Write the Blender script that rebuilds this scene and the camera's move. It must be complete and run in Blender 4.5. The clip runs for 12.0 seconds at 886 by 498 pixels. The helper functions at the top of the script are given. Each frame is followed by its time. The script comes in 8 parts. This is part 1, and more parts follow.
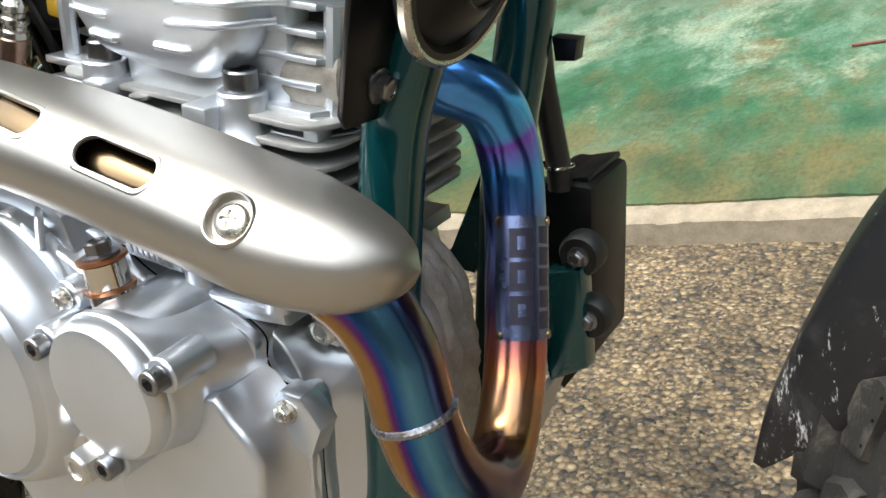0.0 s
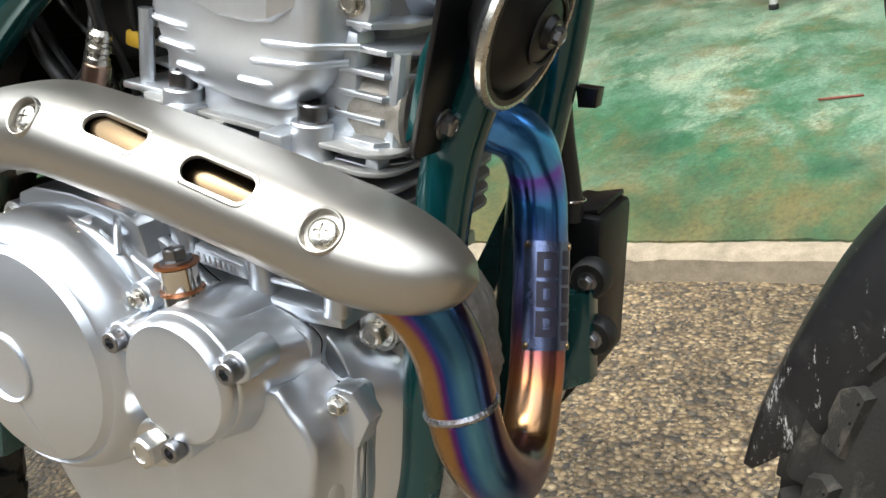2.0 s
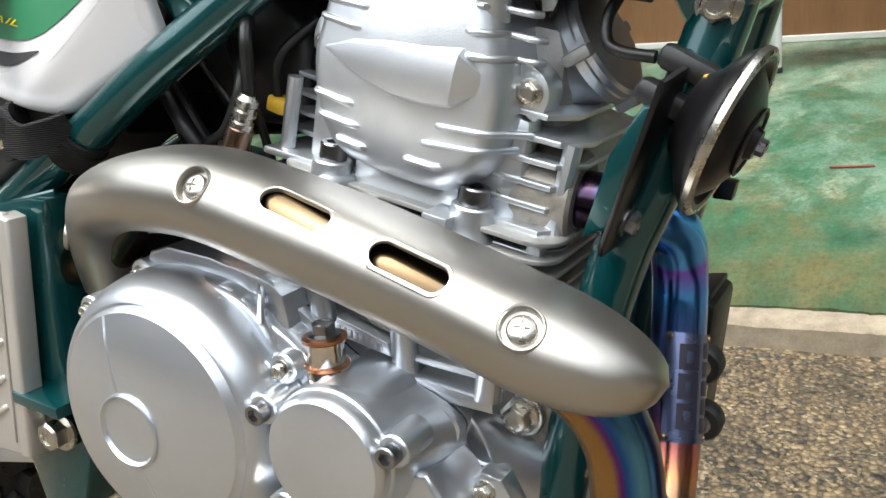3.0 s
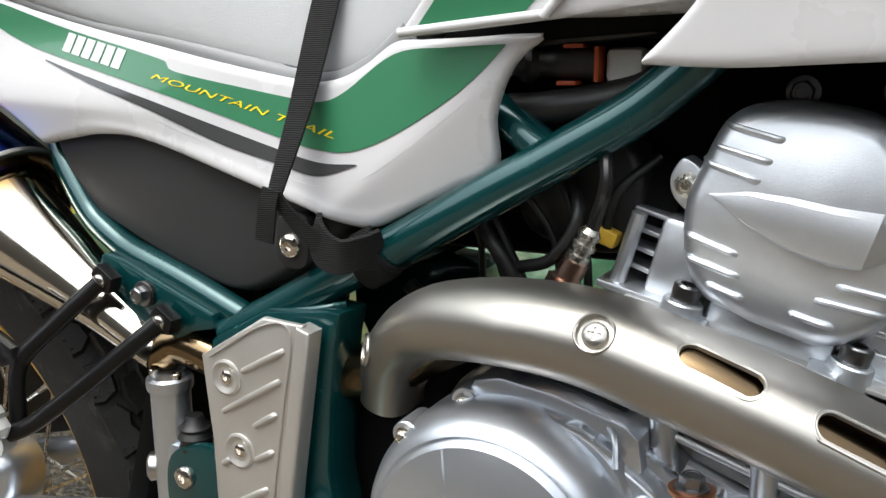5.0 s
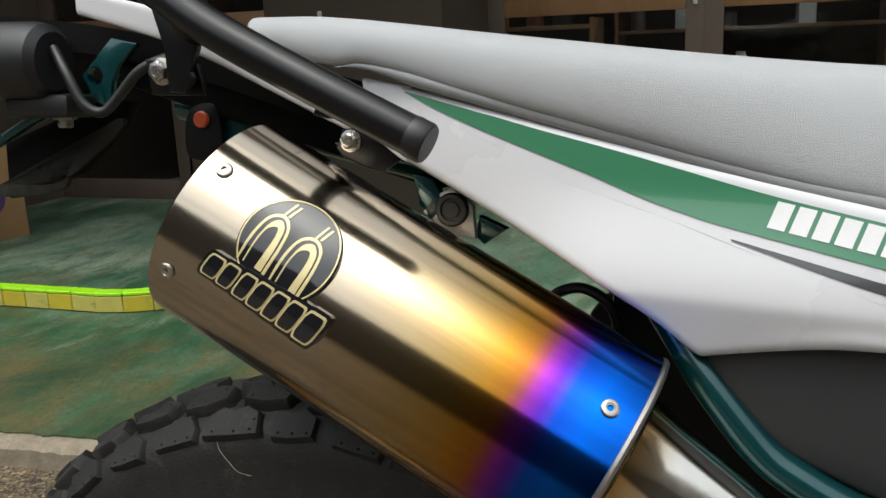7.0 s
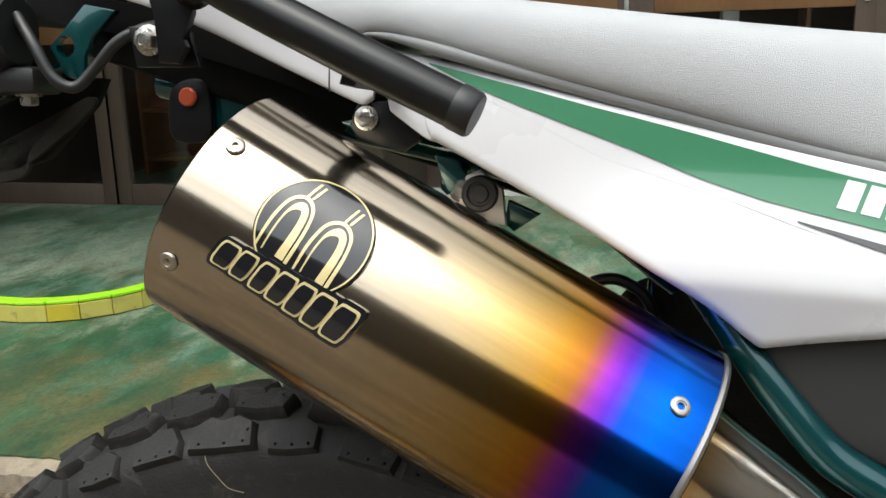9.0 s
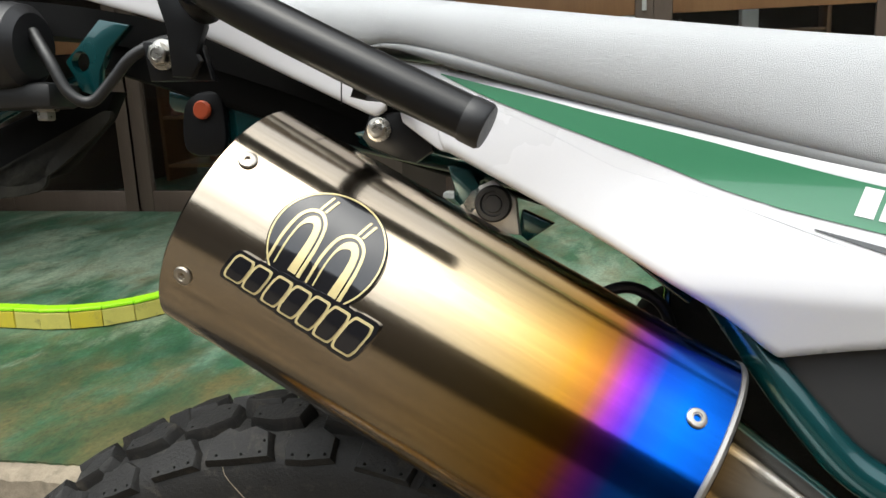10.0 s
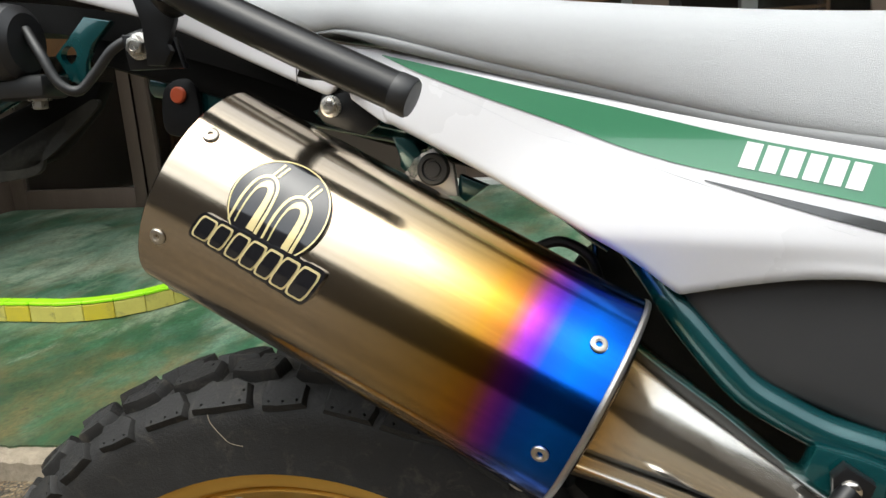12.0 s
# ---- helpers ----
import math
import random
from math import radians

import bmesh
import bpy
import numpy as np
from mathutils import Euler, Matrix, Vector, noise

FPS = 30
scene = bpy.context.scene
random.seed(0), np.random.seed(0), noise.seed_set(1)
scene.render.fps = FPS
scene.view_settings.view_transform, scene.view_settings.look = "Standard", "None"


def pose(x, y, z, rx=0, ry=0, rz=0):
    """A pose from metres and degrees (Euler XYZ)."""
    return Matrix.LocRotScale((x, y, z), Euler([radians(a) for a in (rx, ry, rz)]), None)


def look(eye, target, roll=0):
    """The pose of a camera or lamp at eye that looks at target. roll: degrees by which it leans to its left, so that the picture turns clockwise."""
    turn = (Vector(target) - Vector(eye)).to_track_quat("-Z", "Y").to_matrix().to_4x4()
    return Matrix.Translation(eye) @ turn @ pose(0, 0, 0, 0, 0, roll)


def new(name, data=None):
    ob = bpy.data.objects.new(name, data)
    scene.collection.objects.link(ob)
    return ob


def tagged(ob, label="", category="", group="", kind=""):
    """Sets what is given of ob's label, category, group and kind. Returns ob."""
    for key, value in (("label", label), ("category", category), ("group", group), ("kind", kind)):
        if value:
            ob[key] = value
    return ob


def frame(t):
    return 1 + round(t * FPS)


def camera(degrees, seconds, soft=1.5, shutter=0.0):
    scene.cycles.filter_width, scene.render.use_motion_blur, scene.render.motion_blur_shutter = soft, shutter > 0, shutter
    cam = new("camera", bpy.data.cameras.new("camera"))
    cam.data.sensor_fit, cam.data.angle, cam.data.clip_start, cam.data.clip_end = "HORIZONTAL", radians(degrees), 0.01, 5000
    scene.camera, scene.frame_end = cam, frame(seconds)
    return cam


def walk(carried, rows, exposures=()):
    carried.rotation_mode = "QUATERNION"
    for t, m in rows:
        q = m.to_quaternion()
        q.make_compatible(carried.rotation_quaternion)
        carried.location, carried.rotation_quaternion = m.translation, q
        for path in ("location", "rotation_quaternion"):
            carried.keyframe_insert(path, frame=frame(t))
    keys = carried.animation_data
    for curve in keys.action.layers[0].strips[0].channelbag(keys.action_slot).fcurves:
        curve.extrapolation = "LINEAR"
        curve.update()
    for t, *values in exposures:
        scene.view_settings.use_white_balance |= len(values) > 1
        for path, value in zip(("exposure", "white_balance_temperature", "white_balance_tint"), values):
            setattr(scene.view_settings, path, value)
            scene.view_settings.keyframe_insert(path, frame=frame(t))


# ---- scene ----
cam = camera(54.0, 12.0)
PATH = [
    (0, (1.143, -0.282, 0.685), (0.062, 1.201, -0.108), -14.8),
    (0.5, (1.173, -0.277, 0.665), (0.06, 1.195, -0.106), -15.0),
    (1, (1.189, -0.291, 0.669), (0.09, 1.199, -0.088), -14.5),
    (1.5, (1.183, -0.32, 0.69), (0.143, 1.212, -0.067), -13.2),
    (2, (1.141, -0.347, 0.709), (0.127, 1.208, -0.035), -11.4),
    (2.5, (1.096, -0.364, 0.726), (0.085, 1.203, 0.003), -9.8),
    (2.7, (1.078, -0.373, 0.739), (0.081, 1.21, 0.032), -8.8),
    (4.3, (0.985, -0.406, 0.763), (0.129, 1.292, 0.143), -3.3),
    (4.5, (0.959, -0.421, 0.782), (0.107, 1.273, 0.146), -2.9),
    (5, (0.868, -0.458, 0.81), (-0.06, 1.219, 0.239), -3.5),
    (5.5, (0.758, -0.49, 0.828), (-0.192, 1.191, 0.306), -3.7),
    (6, (0.583, -0.502, 0.833), (-0.291, 1.228, 0.338), -3.3),
    (6.5, (0.416, -0.497, 0.858), (-0.386, 1.274, 0.391), -3.4),
    (7, (0.289, -0.466, 0.884), (-0.351, 1.37, 0.412), -2.6),
    (8.8, (0.215, -0.44, 0.864), (-0.251, 1.447, 0.395), -1.6),
    (9, (0.22, -0.441, 0.865), (-0.252, 1.446, 0.402), -1.8),
    (9.5, (0.223, -0.439, 0.868), (-0.275, 1.445, 0.419), -2.4),
    (10, (0.223, -0.438, 0.869), (-0.294, 1.439, 0.413), -2.7),
    (10.5, (0.228, -0.44, 0.871), (-0.303, 1.435, 0.424), -3.0),
    (11, (0.23, -0.449, 0.869), (-0.299, 1.428, 0.426), -2.9),
    (11.5, (0.251, -0.458, 0.861), (-0.293, 1.412, 0.405), -3.6),
    (12, (0.278, -0.49, 0.863), (-0.268, 1.374, 0.387), -4.5),
]
EXPOSURES = [(0.0, 0.54, 6500, 5), (0.5, 0.63, 6500, 5), (1.0, 0.70, 6500, 5), (1.5, 0.74, 6500, 5), (2.0, 0.5, 6500, 5), (2.7, 0.4, 6500, 5), (4.3, 0.08, 6500, 6), (5.0, -0.17, 6500, 6), (5.5, -0.43, 6500, 5), (6.0, -0.64, 6500, 5), (6.5, -0.72, 6500, 5), (7.0, -0.62, 6500, 5), (8.8, -0.14, 6500, 5), (12.0, -0.08, 6500, 5)]
walk(cam, [(t, look(eye, target, roll)) for t, eye, target, roll in PATH], EXPOSURES)

# ---- world, sun, exposure ----
world = bpy.data.worlds.new("overcast_sky")
scene.world = world
world.use_nodes = True
wt = world.node_tree
sky = wt.nodes.new("ShaderNodeTexSky")
sky.sky_type = "NISHITA"
sky.sun_disc = False
sky.sun_elevation, sky.sun_rotation = radians(72), radians(200)
sky.dust_density, sky.air_density = 4.0, 1.0
pale = wt.nodes.new("ShaderNodeHueSaturation")
pale.inputs["Saturation"].default_value = 0.30
wt.links.new(sky.outputs[0], pale.inputs["Color"])
wt.links.new(pale.outputs[0], wt.nodes["Background"].inputs["Color"])
wt.nodes["Background"].inputs["Strength"].default_value = 0.50
sun_data = bpy.data.lights.new("sun", "SUN")
sun_data.energy, sun_data.angle, sun_data.color = 0.6, radians(60), (1.0, 0.97, 0.92)
sun = new("sun", sun_data)
sun.matrix_world = look((-1.4, -0.6, 4.0), (0.0, 0.0, 0.0))

# ---- materials ----
def graph(name):
    m = bpy.data.materials.new(name)
    m.use_nodes = True
    t = m.node_tree
    b = t.nodes["Principled BSDF"]

    def add(kind, **values):
        n = t.nodes.new(kind)
        for k, v in values.items():
            if k in n.inputs:
                n.inputs[k].default_value = v
        return n
    return m, t, b, add


def coords(t, add, scale=1.0, apart=False):
    """Object coordinates; apart: shifted by chance from object to object, so that no two look alike."""
    c = add("ShaderNodeTexCoord")
    mp = add("ShaderNodeMapping")
    if apart:
        info = add("ShaderNodeObjectInfo")
        far = add("ShaderNodeVectorMath")
        far.operation = "SCALE"
        far.inputs[0].default_value = (3.1, 1.7, 2.3)
        t.links.new(info.outputs["Random"], far.inputs["Scale"])
        t.links.new(far.outputs[0], mp.inputs["Location"])
    mp.inputs["Scale"].default_value = scale if isinstance(scale, tuple) else (scale,) * 3
    t.links.new(c.outputs["Object"], mp.inputs["Vector"])
    return mp.outputs[0]


def ramp(add, stops, mode="LINEAR"):
    r = add("ShaderNodeValToRGB")
    e = r.color_ramp
    e.interpolation = mode
    while len(e.elements) < len(stops):
        e.elements.new(0.5)
    for el, (p, c) in zip(e.elements, stops):
        el.position = p
        el.color = (*c, 1)
    return r


def surface(name, col, col2=None, rough=0.5, metal=0.0, fine=400.0, coarse=25.0, bump=0.1, bump_scale=None,
            coat=0.0, rough_var=0.08, stretch=(1, 1, 1), spec=0.5, dirt=None, dirt_amount=0.3):
    """A real surface: two colours mixed by coarse and fine noise, uneven gloss, fine relief."""
    col2 = col2 or tuple(c * 0.82 for c in col)
    m, t, b, add = graph(name)
    v = coords(t, add, stretch, True)
    n1 = add("ShaderNodeTexNoise", Scale=coarse, Detail=5.0, Roughness=0.6)
    n2 = add("ShaderNodeTexNoise", Scale=fine, Detail=3.0, Roughness=0.6)
    for n in (n1, n2):
        t.links.new(v, n.inputs["Vector"])
    mixn = add("ShaderNodeMath")
    mixn.operation = "MULTIPLY_ADD"
    t.links.new(n1.outputs[0], mixn.inputs[0])
    mixn.inputs[1].default_value = 0.7
    half = add("ShaderNodeMath")
    half.operation = "MULTIPLY"
    half.inputs[1].default_value = 0.3
    t.links.new(n2.outputs[0], half.inputs[0])
    t.links.new(half.outputs[0], mixn.inputs[2])
    r = ramp(add, [(0.32, col2), (0.68, col)])
    t.links.new(mixn.outputs[0], r.inputs[0])
    out = r.outputs[0]
    if dirt:
        n3 = add("ShaderNodeTexNoise", Scale=coarse * 0.6, Detail=8.0, Roughness=0.7, Distortion=0.6)
        t.links.new(v, n3.inputs["Vector"])
        rr = ramp(add, [(0.55, (0, 0, 0)), (0.72, (dirt_amount,) * 3)])
        t.links.new(n3.outputs[0], rr.inputs[0])
        mx = add("ShaderNodeMix")
        mx.data_type = "RGBA"
        t.links.new(rr.outputs[0], mx.inputs[0])
        t.links.new(out, mx.inputs[6])
        mx.inputs[7].default_value = (*dirt, 1)
        out = mx.outputs[2]
    t.links.new(out, b.inputs["Base Color"])
    mr = add("ShaderNodeMapRange")
    mr.inputs["To Min"].default_value = max(0.02, rough - rough_var)
    mr.inputs["To Max"].default_value = min(1.0, rough + rough_var)
    t.links.new(n1.outputs[0], mr.inputs["Value"])
    t.links.new(mr.outputs[0], b.inputs["Roughness"])
    b.inputs["Metallic"].default_value = metal
    b.inputs["Coat Weight"].default_value = coat
    b.inputs["Coat Roughness"].default_value = 0.06
    b.inputs["Specular IOR Level"].default_value = spec
    if bump:
        bs = add("ShaderNodeTexNoise", Scale=bump_scale or fine, Detail=4.0, Roughness=0.6)
        t.links.new(v, bs.inputs["Vector"])
        bp = add("ShaderNodeBump", Strength=bump, Distance=0.001)
        t.links.new(bs.outputs[0], bp.inputs["Height"])
        t.links.new(bp.outputs[0], b.inputs["Normal"])
    return m


M = {}
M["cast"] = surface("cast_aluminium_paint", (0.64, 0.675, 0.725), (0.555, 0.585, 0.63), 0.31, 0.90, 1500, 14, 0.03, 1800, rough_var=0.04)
M["head_cast"] = surface("sand_cast_head", (0.72, 0.75, 0.79), (0.635, 0.66, 0.695), 0.34, 0.88, 1500, 40, 0.22, 1500, rough_var=0.05)
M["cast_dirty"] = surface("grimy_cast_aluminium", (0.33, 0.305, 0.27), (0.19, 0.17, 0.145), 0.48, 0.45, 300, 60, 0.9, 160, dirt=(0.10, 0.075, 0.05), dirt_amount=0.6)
M["cast_rough"] = surface("sand_cast_aluminium", (0.46, 0.46, 0.45), (0.33, 0.33, 0.32), 0.5, 0.7, 900, 40, 0.35, 1300, dirt=(0.16, 0.12, 0.09), dirt_amount=0.35)
M["machined"] = surface("bare_aluminium", (0.68, 0.67, 0.65), (0.55, 0.54, 0.52), 0.3, 1.0, 900, 60, 0.1)
M["alu_plate"] = surface("satin_aluminium_plate", (0.60, 0.58, 0.55), (0.52, 0.50, 0.47), 0.40, 0.7, 1200, 18, 0.06)
M["zinc"] = surface("zinc_plated_steel", (0.62, 0.60, 0.56), (0.45, 0.43, 0.38), 0.28, 1.0, 700, 120, 0.1, dirt=(0.3, 0.2, 0.1), dirt_amount=0.2)
M["dark_bolt"] = surface("dark_steel", (0.30, 0.30, 0.31), (0.2, 0.2, 0.21), 0.3, 1.0, 700, 150, 0.1)
M["chrome"] = surface("polished_steel", (0.74, 0.70, 0.64), (0.66, 0.61, 0.55), 0.1, 1.0, 300, 12, 0.02, rough_var=0.04)
M["rivet"] = surface("satin_steel_rivet", (0.52, 0.48, 0.42), (0.42, 0.385, 0.33), 0.30, 1.0, 900, 60, 0.05)
M["satin"] = surface("satin_stainless", (0.475, 0.455, 0.42), (0.41, 0.393, 0.362), 0.37, 1.0, 2500, 9, 0.05, 3000, rough_var=0.05)
M["brass_pipe"] = surface("straw_tinted_steel", (0.30, 0.22, 0.13), (0.22, 0.15, 0.08), 0.18, 1.0, 400, 30, 0.05)
M["frame_green"] = surface("dark_teal_metallic_paint", (0.003, 0.058, 0.061), (0.002, 0.045, 0.049), 0.25, 0.45, 4000, 20, 0.03, 60, coat=0.75)
M["peg"] = surface("dull_cast_aluminium", (0.74, 0.74, 0.72), (0.6, 0.6, 0.58), 0.42, 0.7, 900, 40, 0.2)
M["black"] = surface("black_plastic", (0.014, 0.014, 0.015), (0.010, 0.010, 0.0105), 0.42, 0, 1500, 20, 0.12, 2500, spec=0.5)
M["black_matt"] = surface("matt_black_plastic", (0.030, 0.030, 0.031), (0.024, 0.024, 0.025), 0.55, 0, 1500, 20, 0.12, 2500, spec=0.45)
M["black_can"] = surface("black_canister_plastic", (0.005, 0.005, 0.0055), (0.0035, 0.0035, 0.004), 0.4, 0, 1500, 20, 0.05, 2500, spec=0.25)
M["flap"] = surface("dusty_black_flap", (0.022, 0.022, 0.018), (0.012, 0.012, 0.010), 0.7, 0, 400, 30, 0.3, dirt=(0.09, 0.085, 0.065), dirt_amount=0.4, spec=0.3)
M["black_satin"] = surface("satin_black_paint", (0.006, 0.006, 0.0065), (0.004, 0.004, 0.0045), 0.33, 0.0, 1500, 20, 0.05, 2000, spec=0.35)
# Near-black: the shade in the gaps between parts is put into this colour.
M["black_deep"] = surface("near_black_with_shade", (0.003, 0.003, 0.003), (0.002, 0.002, 0.002), 0.8, 0, 800, 20, 0.1, spec=0.15)
M["rubber"] = surface("tyre_rubber", (0.021, 0.0205, 0.0195), (0.011, 0.0105, 0.010), 0.6, 0, 900, 70, 0.7, 420, dirt=(0.11, 0.092, 0.072), dirt_amount=0.5, spec=0.35)
M["rubber_dusty"] = surface("dusty_tyre_rubber", (0.022, 0.021, 0.019), (0.012, 0.0115, 0.011), 0.75, 0, 600, 30, 0.4, 500, dirt=(0.17, 0.145, 0.115), dirt_amount=0.6, spec=0.3)
M["hose"] = surface("rubber_hose", (0.012, 0.012, 0.012), None, 0.45, 0, 800, 30, 0.05)
M["gold"] = surface("gold_anodised_rim", (0.66, 0.40, 0.085), (0.58, 0.345, 0.065), 0.42, 0.75, 1500, 14, 0.04)
M["white"] = surface("white_gloss_plastic", (0.62, 0.615, 0.63), (0.595, 0.59, 0.605), 0.28, 0, 900, 8, 0.015, 300, coat=0.15)
M["decal_white"] = surface("white_decal", (0.82, 0.82, 0.82), None, 0.2, 0, 900, 8, 0.01)
M["decal_green"] = surface("green_decal", (0.040, 0.195, 0.095), (0.037, 0.182, 0.089), 0.30, 0, 900, 8, 0.01, coat=0.9)
M["decal_grey"] = surface("charcoal_decal", (0.065, 0.067, 0.068), (0.055, 0.057, 0.058), 0.15, 0, 900, 8, 0.01, coat=0.5)
M["decal_yellow"] = surface("yellow_decal", (0.95, 0.74, 0.01), (0.9, 0.68, 0.01), 0.3, 0, 900, 8, 0.01)
M["decal_gold"] = surface("pale_gold_decal", (0.72, 0.60, 0.30), (0.68, 0.56, 0.28), 0.25, 0.2, 900, 12, 0.02, coat=0.5)
M["badge_black"] = surface("glossy_black_resin", (0.010, 0.010, 0.012), None, 0.08, 0, 500, 8, 0.01, coat=0.6)
M["vinyl"] = surface("grey_seat_vinyl", (0.44, 0.45, 0.458), (0.41, 0.42, 0.428), 0.52, 0, 2200, 14, 0.75, 1900, rough_var=0.05)
M["vinyl_dark"] = surface("grey_seat_edge", (0.26, 0.265, 0.27), None, 0.5, 0, 900, 14, 0.2)
M["webbing"] = surface("black_nylon_webbing", (0.011, 0.011, 0.011), (0.006, 0.006, 0.006), 0.7, 0, 2500, 60, 0.5, 1800, spec=0.25)


def weave(mat):
    """Cross ribs of the woven band, 1.6 mm apart."""
    t = mat.node_tree
    b = t.nodes["Principled BSDF"]
    c = t.nodes.new("ShaderNodeTexCoord")
    w = t.nodes.new("ShaderNodeTexWave")
    w.bands_direction = "Z"
    w.inputs["Scale"].default_value = 240.0
    w.inputs["Distortion"].default_value = 0.6
    bp = t.nodes.new("ShaderNodeBump")
    bp.inputs["Strength"].default_value = 0.8
    bp.inputs["Distance"].default_value = 0.001
    t.links.new(c.outputs["Object"], w.inputs["Vector"])
    t.links.new(w.outputs["Fac"], bp.inputs["Height"])
    t.links.new(bp.outputs[0], b.inputs["Normal"])


weave(M["webbing"])
M["orange"] = surface("orange_plastic", (0.42, 0.065, 0.018), None, 0.4, 0, 500, 20, 0.02)
M["amber"] = surface("amber_terminal", (0.80, 0.50, 0.05), None, 0.4, 0, 500, 20, 0.02)
M["copper"] = surface("copper_washer", (0.55, 0.24, 0.12), None, 0.3, 1, 500, 60, 0.05)
M["sensor"] = surface("brown_tinted_steel", (0.42, 0.30, 0.24), (0.35, 0.22, 0.17), 0.28, 1, 500, 80, 0.05)
M["concrete"] = surface("rough_kerb_concrete", (0.31, 0.26, 0.19), (0.17, 0.14, 0.10), 0.9, 0, 260, 34, 1.0, 140, dirt=(0.11, 0.095, 0.072), dirt_amount=0.6)
M["wood"] = surface("varnished_wood", (0.24, 0.125, 0.052), (0.17, 0.08, 0.033), 0.45, 0, 120, 6, 0.1, stretch=(1, 1, 0.12))
M["wood_dark"] = surface("dark_brown_wood", (0.115, 0.082, 0.060), (0.082, 0.058, 0.042), 0.5, 0, 120, 6, 0.1, stretch=(1, 1, 0.12))
M["wall"] = surface("brown_shop_wall", (0.065, 0.046, 0.031), (0.048, 0.034, 0.023), 0.85, 0, 200, 3, 0.1)
M["timber_front"] = surface("brown_boarded_front", (0.135, 0.120, 0.105), (0.085, 0.075, 0.065), 0.8, 0, 120, 2, 0.3, stretch=(3, 1, 0.2))
M["render_front"] = surface("grey_rendered_front", (0.24, 0.23, 0.21), (0.17, 0.16, 0.15), 0.9, 0, 60, 1.2, 0.3)
M["ceiling"] = surface("ceiling_board", (0.5, 0.48, 0.45), None, 0.9, 0, 200, 3, 0.1)
M["card"] = surface("cardboard", (0.42, 0.24, 0.11), (0.36, 0.20, 0.09), 0.85, 0, 400, 10, 0.15)
M["drum"] = surface("galvanised_sheet", (0.42, 0.44, 0.44), (0.34, 0.36, 0.36), 0.4, 0.9, 200, 16, 0.05)
M["paper"] = surface("white_paper", (0.75, 0.74, 0.70), None, 0.8, 0, 300, 8, 0.02)
M["grey_metal"] = surface("grey_painted_steel", (0.52, 0.52, 0.50), None, 0.4, 0.1, 400, 12, 0.03)
M["purple"] = surface("purple_print", (0.10, 0.05, 0.22), None, 0.7, 0, 300, 20, 0.02)
M["red"] = surface("faded_red_paint", (0.20, 0.06, 0.04), (0.12, 0.045, 0.03), 0.7, 0, 200, 30, 0.1)
M["tile_yellow"] = surface("yellow_kerb_tile", (0.62, 0.50, 0.03), (0.52, 0.42, 0.05), 0.5, 0, 300, 18, 0.2, dirt=(0.12, 0.10, 0.06), dirt_amount=0.5)
M["tile_pale"] = surface("pale_kerb_tile", (0.60, 0.53, 0.12), (0.5, 0.44, 0.10), 0.5, 0, 300, 18, 0.2, dirt=(0.10, 0.09, 0.06), dirt_amount=0.7)
M["neon"] = surface("fluorescent_green_paint", (0.42, 0.90, 0.01), (0.36, 0.82, 0.01), 0.5, 0, 300, 18, 0.1)
M["wire"] = surface("black_wire_sleeve", (0.006, 0.006, 0.0065), None, 0.4, 0, 900, 40, 0.1)
M["items"] = surface("shop_goods", (0.16, 0.10, 0.07), (0.04, 0.05, 0.07), 0.6, 0, 30, 5, 0.05)


def glass_material():
    m, t, b, add = graph("window_glass")
    b.inputs["Base Color"].default_value = (0.9, 0.93, 0.92, 1)
    b.inputs["Roughness"].default_value = 0.03
    b.inputs["Transmission Weight"].default_value = 1.0
    b.inputs["IOR"].default_value = 1.45
    return m


